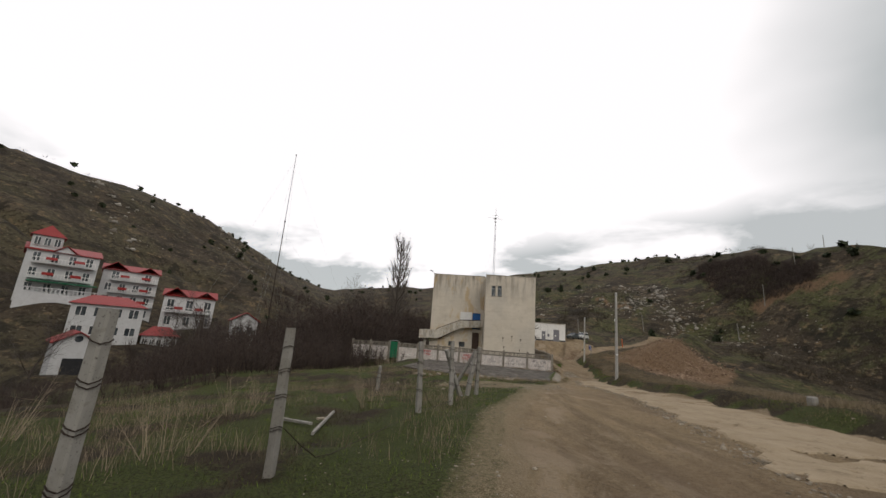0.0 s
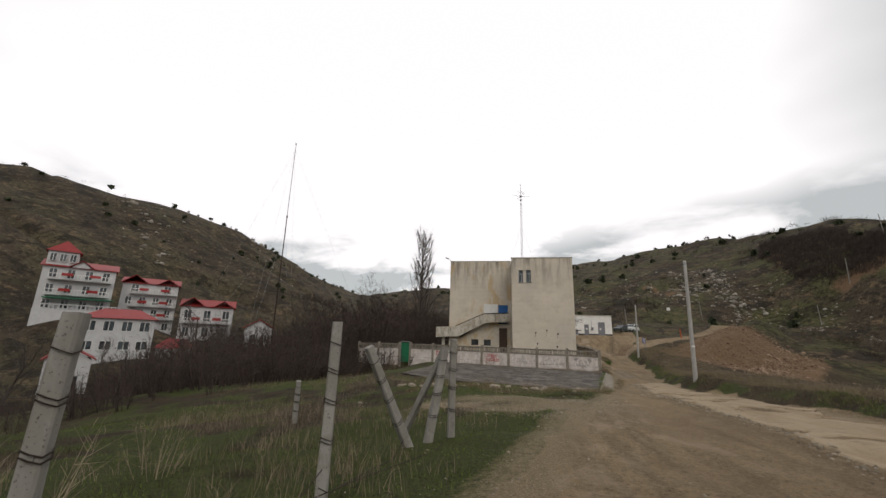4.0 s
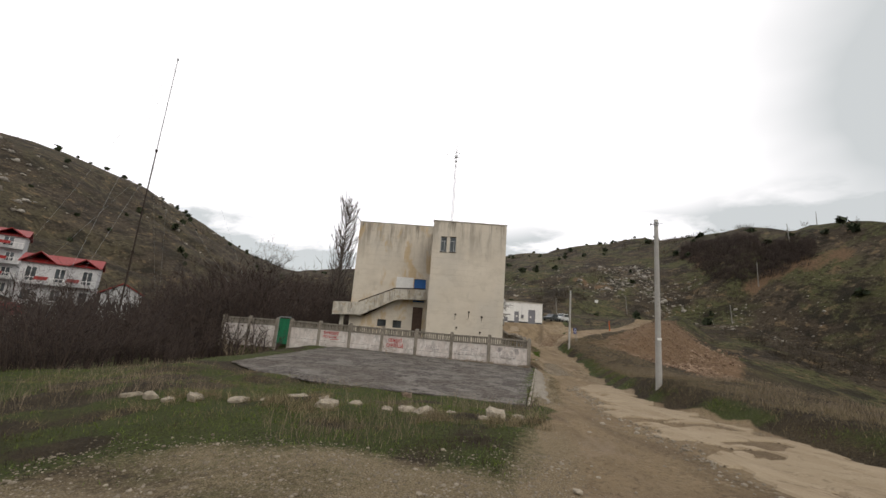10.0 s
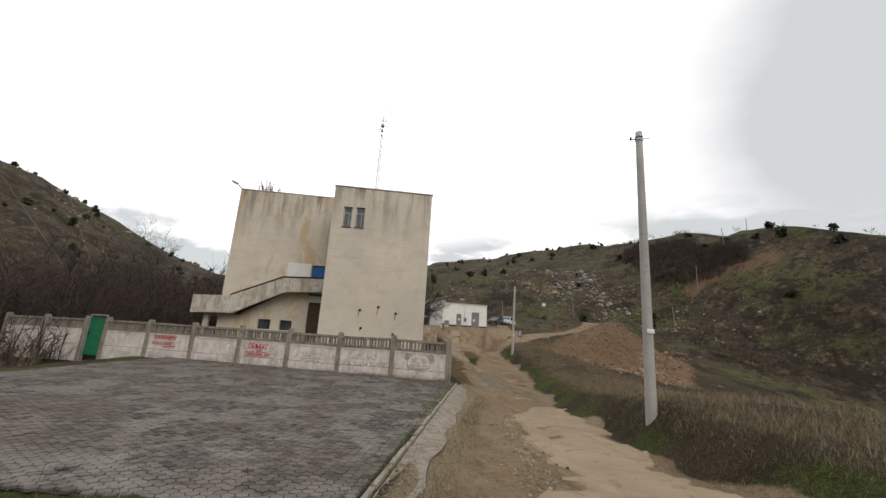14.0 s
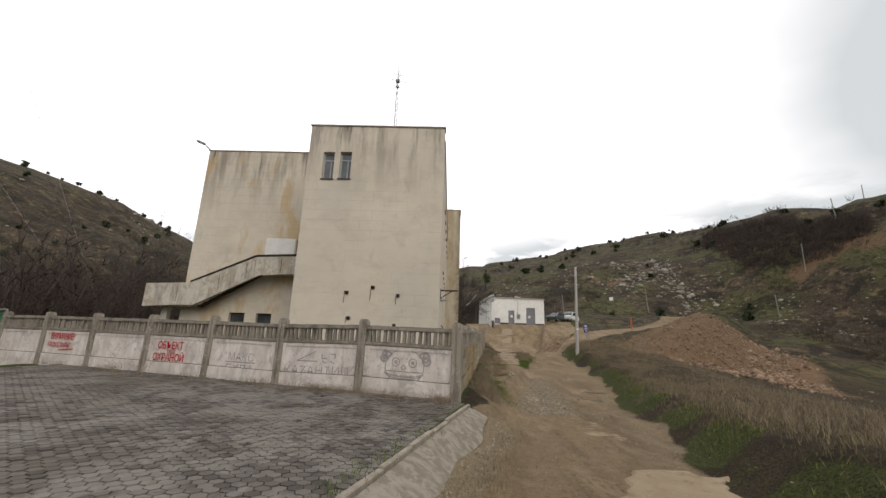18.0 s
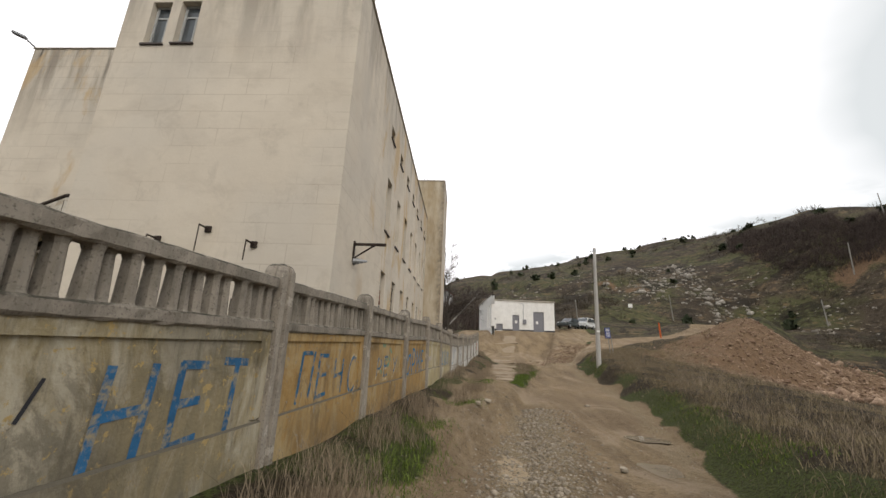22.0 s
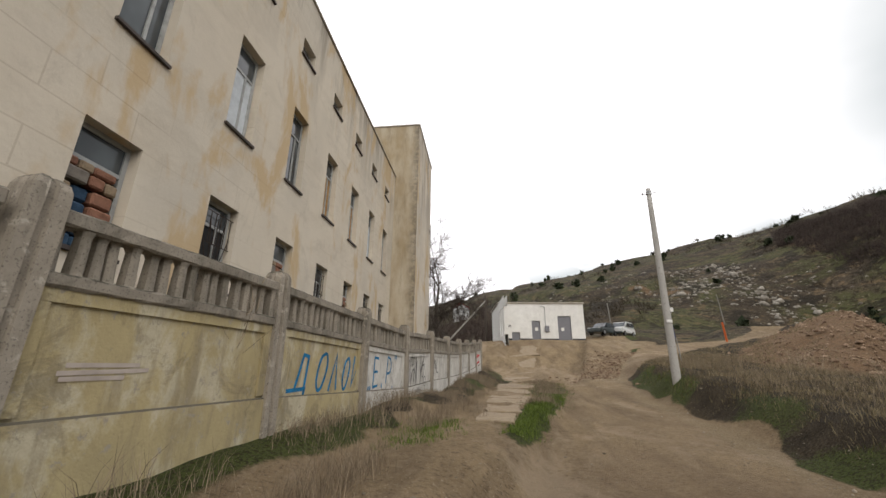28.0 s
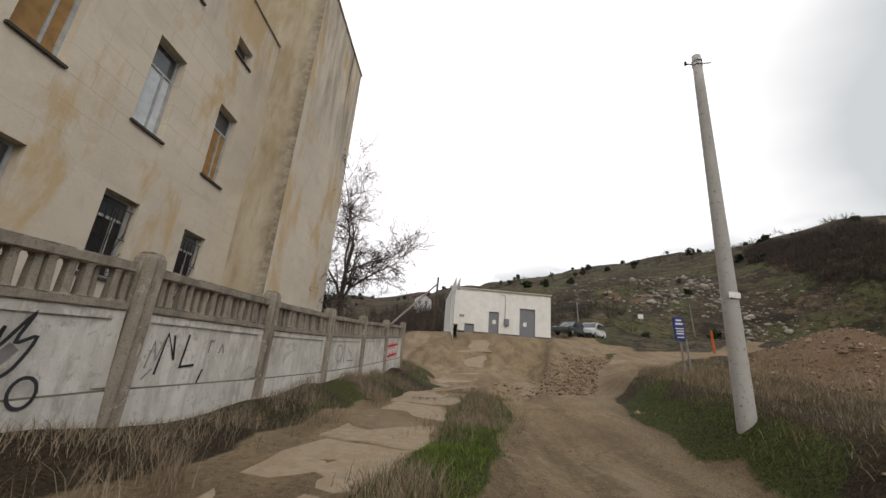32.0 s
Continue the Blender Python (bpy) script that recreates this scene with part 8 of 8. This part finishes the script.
def junipers(cx, cy, s, seed, label, name):
    """Dark evergreen bushes of many small leaf clumps."""
    rng = np.random.RandomState(seed)
    n, k = len(cx), 46
    z = relief(cx, cy)
    p = rng.normal(0, 1, (n, k, 3))
    p /= np.linalg.norm(p, axis=2, keepdims=True)
    p *= rng.uniform(.35, 1.0, (n, k, 1))
    p[..., 2] = p[..., 2] * .8 + .75
    p *= s[:, None, None] * np.stack([rng.uniform(.7, 1.2, n), rng.uniform(.7, 1.2, n), rng.uniform(.8, 1.5, n)], -1)[:, None]
    c = p + np.stack([cx, cy, z], -1)[:, None]
    e1, e2 = rng.normal(0, .3, (n, k, 3)), rng.normal(0, .3, (n, k, 3))
    e1, e2 = e1 * s[:, None, None], e2 * s[:, None, None]
    co = np.stack([c - e1, c + e1, c + e2 * 1.2, c - e2], 2).reshape(-1, 3)
    q = np.arange(n * k)[:, None] * 4
    fa = np.concatenate([q + [0, 1, 2], q + [0, 3, 1]], 1).reshape(-1, 3)
    return raw_mesh(name, co, fa, M_JUNIPER, label, "bushes")


rng = np.random.RandomState(35)
az, rr = np.radians(rng.uniform(-90, 78, 900)), rng.uniform(85, 330, 900)
cx, cy = rr * np.sin(az), rr * np.cos(az)
top_r = np.interp(np.degrees(az), HILL_AZ, TOP_R)
keep = (rr < top_r + 8) & (rng.uniform(0, 1, 900) < np.where(rr > top_r - 14, 1.0, .30)) & ~((np.degrees(az) > -42) & (np.degrees(az) < 0) & (rr < 180))
cx, cy = cx[keep], cy[keep]
junipers(cx, cy, rng.uniform(.5, 1.5, len(cx)), 5, "scattered dark juniper bushes on the hillsides and ridges", "juniper_scrub")


def grow(segs, p, d, length, r, level, rng, spread, lift, kink=.18):
    """Collects the tapered pieces of one limb and of its side limbs."""
    n = 4 if level > 0 else 3
    for i in range(n):
        q = p + d * (length / n)
        r1 = r * (.80 if level else .62)
        segs.append((p, q, r, r1, level))
        p, r = q, r1
        d = (d + Vector([rng.gauss(0, kink) for _ in range(3)]) + Vector((0, 0, lift))).normalized()
        if level > 0:
            for _ in range(2 if rng.random() < .75 else 3):
                e = (d + Vector([rng.gauss(0, spread) for _ in range(3)])).normalized()
                grow(segs, p, e, length * rng.uniform(.38, .62), r * .62, level - 1, rng, spread, lift, kink)


def bare_tree(x, y, h, trunk_r, levels, seed, label, spread=.55, lift=.05, lean=(0, 0), z=None, share=.42):
    rng = random.Random(seed)
    z = gz(x, y) if z is None else z
    top = thing("bare_tree", pose(x, y, z - .2), label, "tree", "bare trees")
    segs = []
    grow(segs, Vector((0, 0, 0)), Vector((lean[0], lean[1], 1)).normalized(), h * share * 1.3, trunk_r, levels, rng, spread, lift)
    zmax = max(s[1].z for s in segs)
    f = h / zmax
    bm = bmesh.new()
    limbs = bmesh.new()
    fine_b, fine_t, fine_r = [], [], []
    for p, q, r0, r1, lv in segs:
        if lv >= levels:
            tube(bm, p * f, q * f, r0, r1, 8, False)
        elif lv >= 2:
            tube(limbs, p * f, q * f, r0, r1, 5, False)
        else:
            fine_b.append(p * f)
            fine_t.append(q * f + (q - p) * f * .15)
            fine_r.append(max(r0, .010))
    part("trunk", bm, M_BARK, top)
    part("branchwork", limbs, M_BARK, top)
    if fine_b:
        ob = spikes("crown", M_BARK, np.array([tuple(v) for v in fine_b]), np.array([tuple(v) for v in fine_t]), np.array(fine_r), "", "", top, "")
    return top


def poplar(x, y, h, seed):
    rng = random.Random(seed)
    top = thing("poplar_tree", pose(x, y, gz(x, y) - .2), "tall slender leafless poplar with upright branches", "tree")
    bm = bmesh.new()
    tube(bm, (0, 0, 0), (0, 0, h * .55), .34, .16, 8, False)
    tube(bm, (0, 0, h * .55), (.1, 0, h * .97), .16, .02, 6, False)
    part("trunk", bm, M_BARK, top)
    limbs = bmesh.new()
    fb, ft, fr = [], [], []
    for i in range(120):
        z = h * rng.uniform(.10, .88)
        a = rng.uniform(0, 6.283)
        w = h * .15 * (1 - .75 * max(0, z / h - .3)) * rng.uniform(.35, 1)
        L = h * rng.uniform(.10, .26) * (1.15 - z / h * .6)
        p = Vector((0, 0, z))
        m = p + Vector((math.cos(a) * w * .7, math.sin(a) * w * .7, L * .4))
        q = p + Vector((math.cos(a) * w, math.sin(a) * w, L))
        tube(limbs, p, m, .06, .045, 5, False)
        tube(limbs, m, q, .045, .015, 5, False)
        for k in range(26):
            o = m.lerp(q, rng.random()) if rng.random() < .7 else p.lerp(m, rng.random())
            d = Vector((math.cos(a) * .25 + rng.gauss(0, .25), math.sin(a) * .25 + rng.gauss(0, .25), 1)).normalized()
            fb.append(tuple(o))
            ft.append(tuple(o + d * rng.uniform(.6, 2.2)))
            fr.append(.024)
    part("branchwork", limbs, M_BARK, top)
    ob = spikes("crown", M_BARK, np.array(fb), np.array(ft), np.array(fr), "", "", top, "")


poplar(-27.1, 51.5, 27.9 - gz(-27.1, 51.5), 1)
bare_tree(-30.6, 26.0, 14.1 - gz(-30.6, 26.0), .26, 4, 3, "spreading leafless tree rising from the thicket", .5, .03)
bare_tree(.5, 31.6, 10.2, .17, 4, 12, "leafless tree with drooping twigs behind the stair tower", .72, .02, (.05, 0))
for i, (x, y, top_z) in enumerate(((-44.2, 7.5, 10.5), (-54.7, 15.9, 3.0), (-55.4, -2.6, 3.5), (-47.3, 2.6, 2.6), (-40.2, 7.7, 7.0), (-37.1, 20.7, 7.5), (-34.2, 27.2, 9.5), (-47.8, 15.4, 6.6), (-37.7, 4.2, 2.8), (-42.9, 13.1, 4.2), (-37.3, 23.5, 9.8), (-26.4, 13.2, 5.6), (-26.2, 10.2, 3.6), (-62, 12, 2.5), (-24, 40, 8.0), (-38, 34, 8.5), (-66, 30, 6.0))):
    bare_tree(x, y, max(4.5, top_z - gz(x, y)), .15, 3, 40 + i, "leafless tree standing in the brown thicket", .5, .06)
for i, (x, y, h) in enumerate(((-13.1, -37.1, 1.4), (-12.1, -29.6, 1.0), (-14.3, -33.2, 1.3), (-11.3, -31.9, 1.2), (-14.8, -31.1, 1.2), (-16.8, -36.5, 1.5), (-17.6, -2.2, 2.0), (-17.2, .3, 1.6), (9.6, 13.0, 1.0), (13.5, 19.5, 1.2), (14.5, 23.5, 1.1), (17.0, 28.0, 1.5), (11.2, 8.0, .9), (-8.9, 1.2, 1.2), (5.55, 28.0, .7), (.12, 12.3, 1.9))):
    b, t, r = bushes(np.array([x]), np.array([y]), np.array([h]), 60 + i, 16, 9, .8, .009)
    ob = spikes("bare_shrub", M_WEED, b, t, r, "leafless brown shrub in rough grass", "shrub", None, "")
    ob["group"] = "bare shrubs"
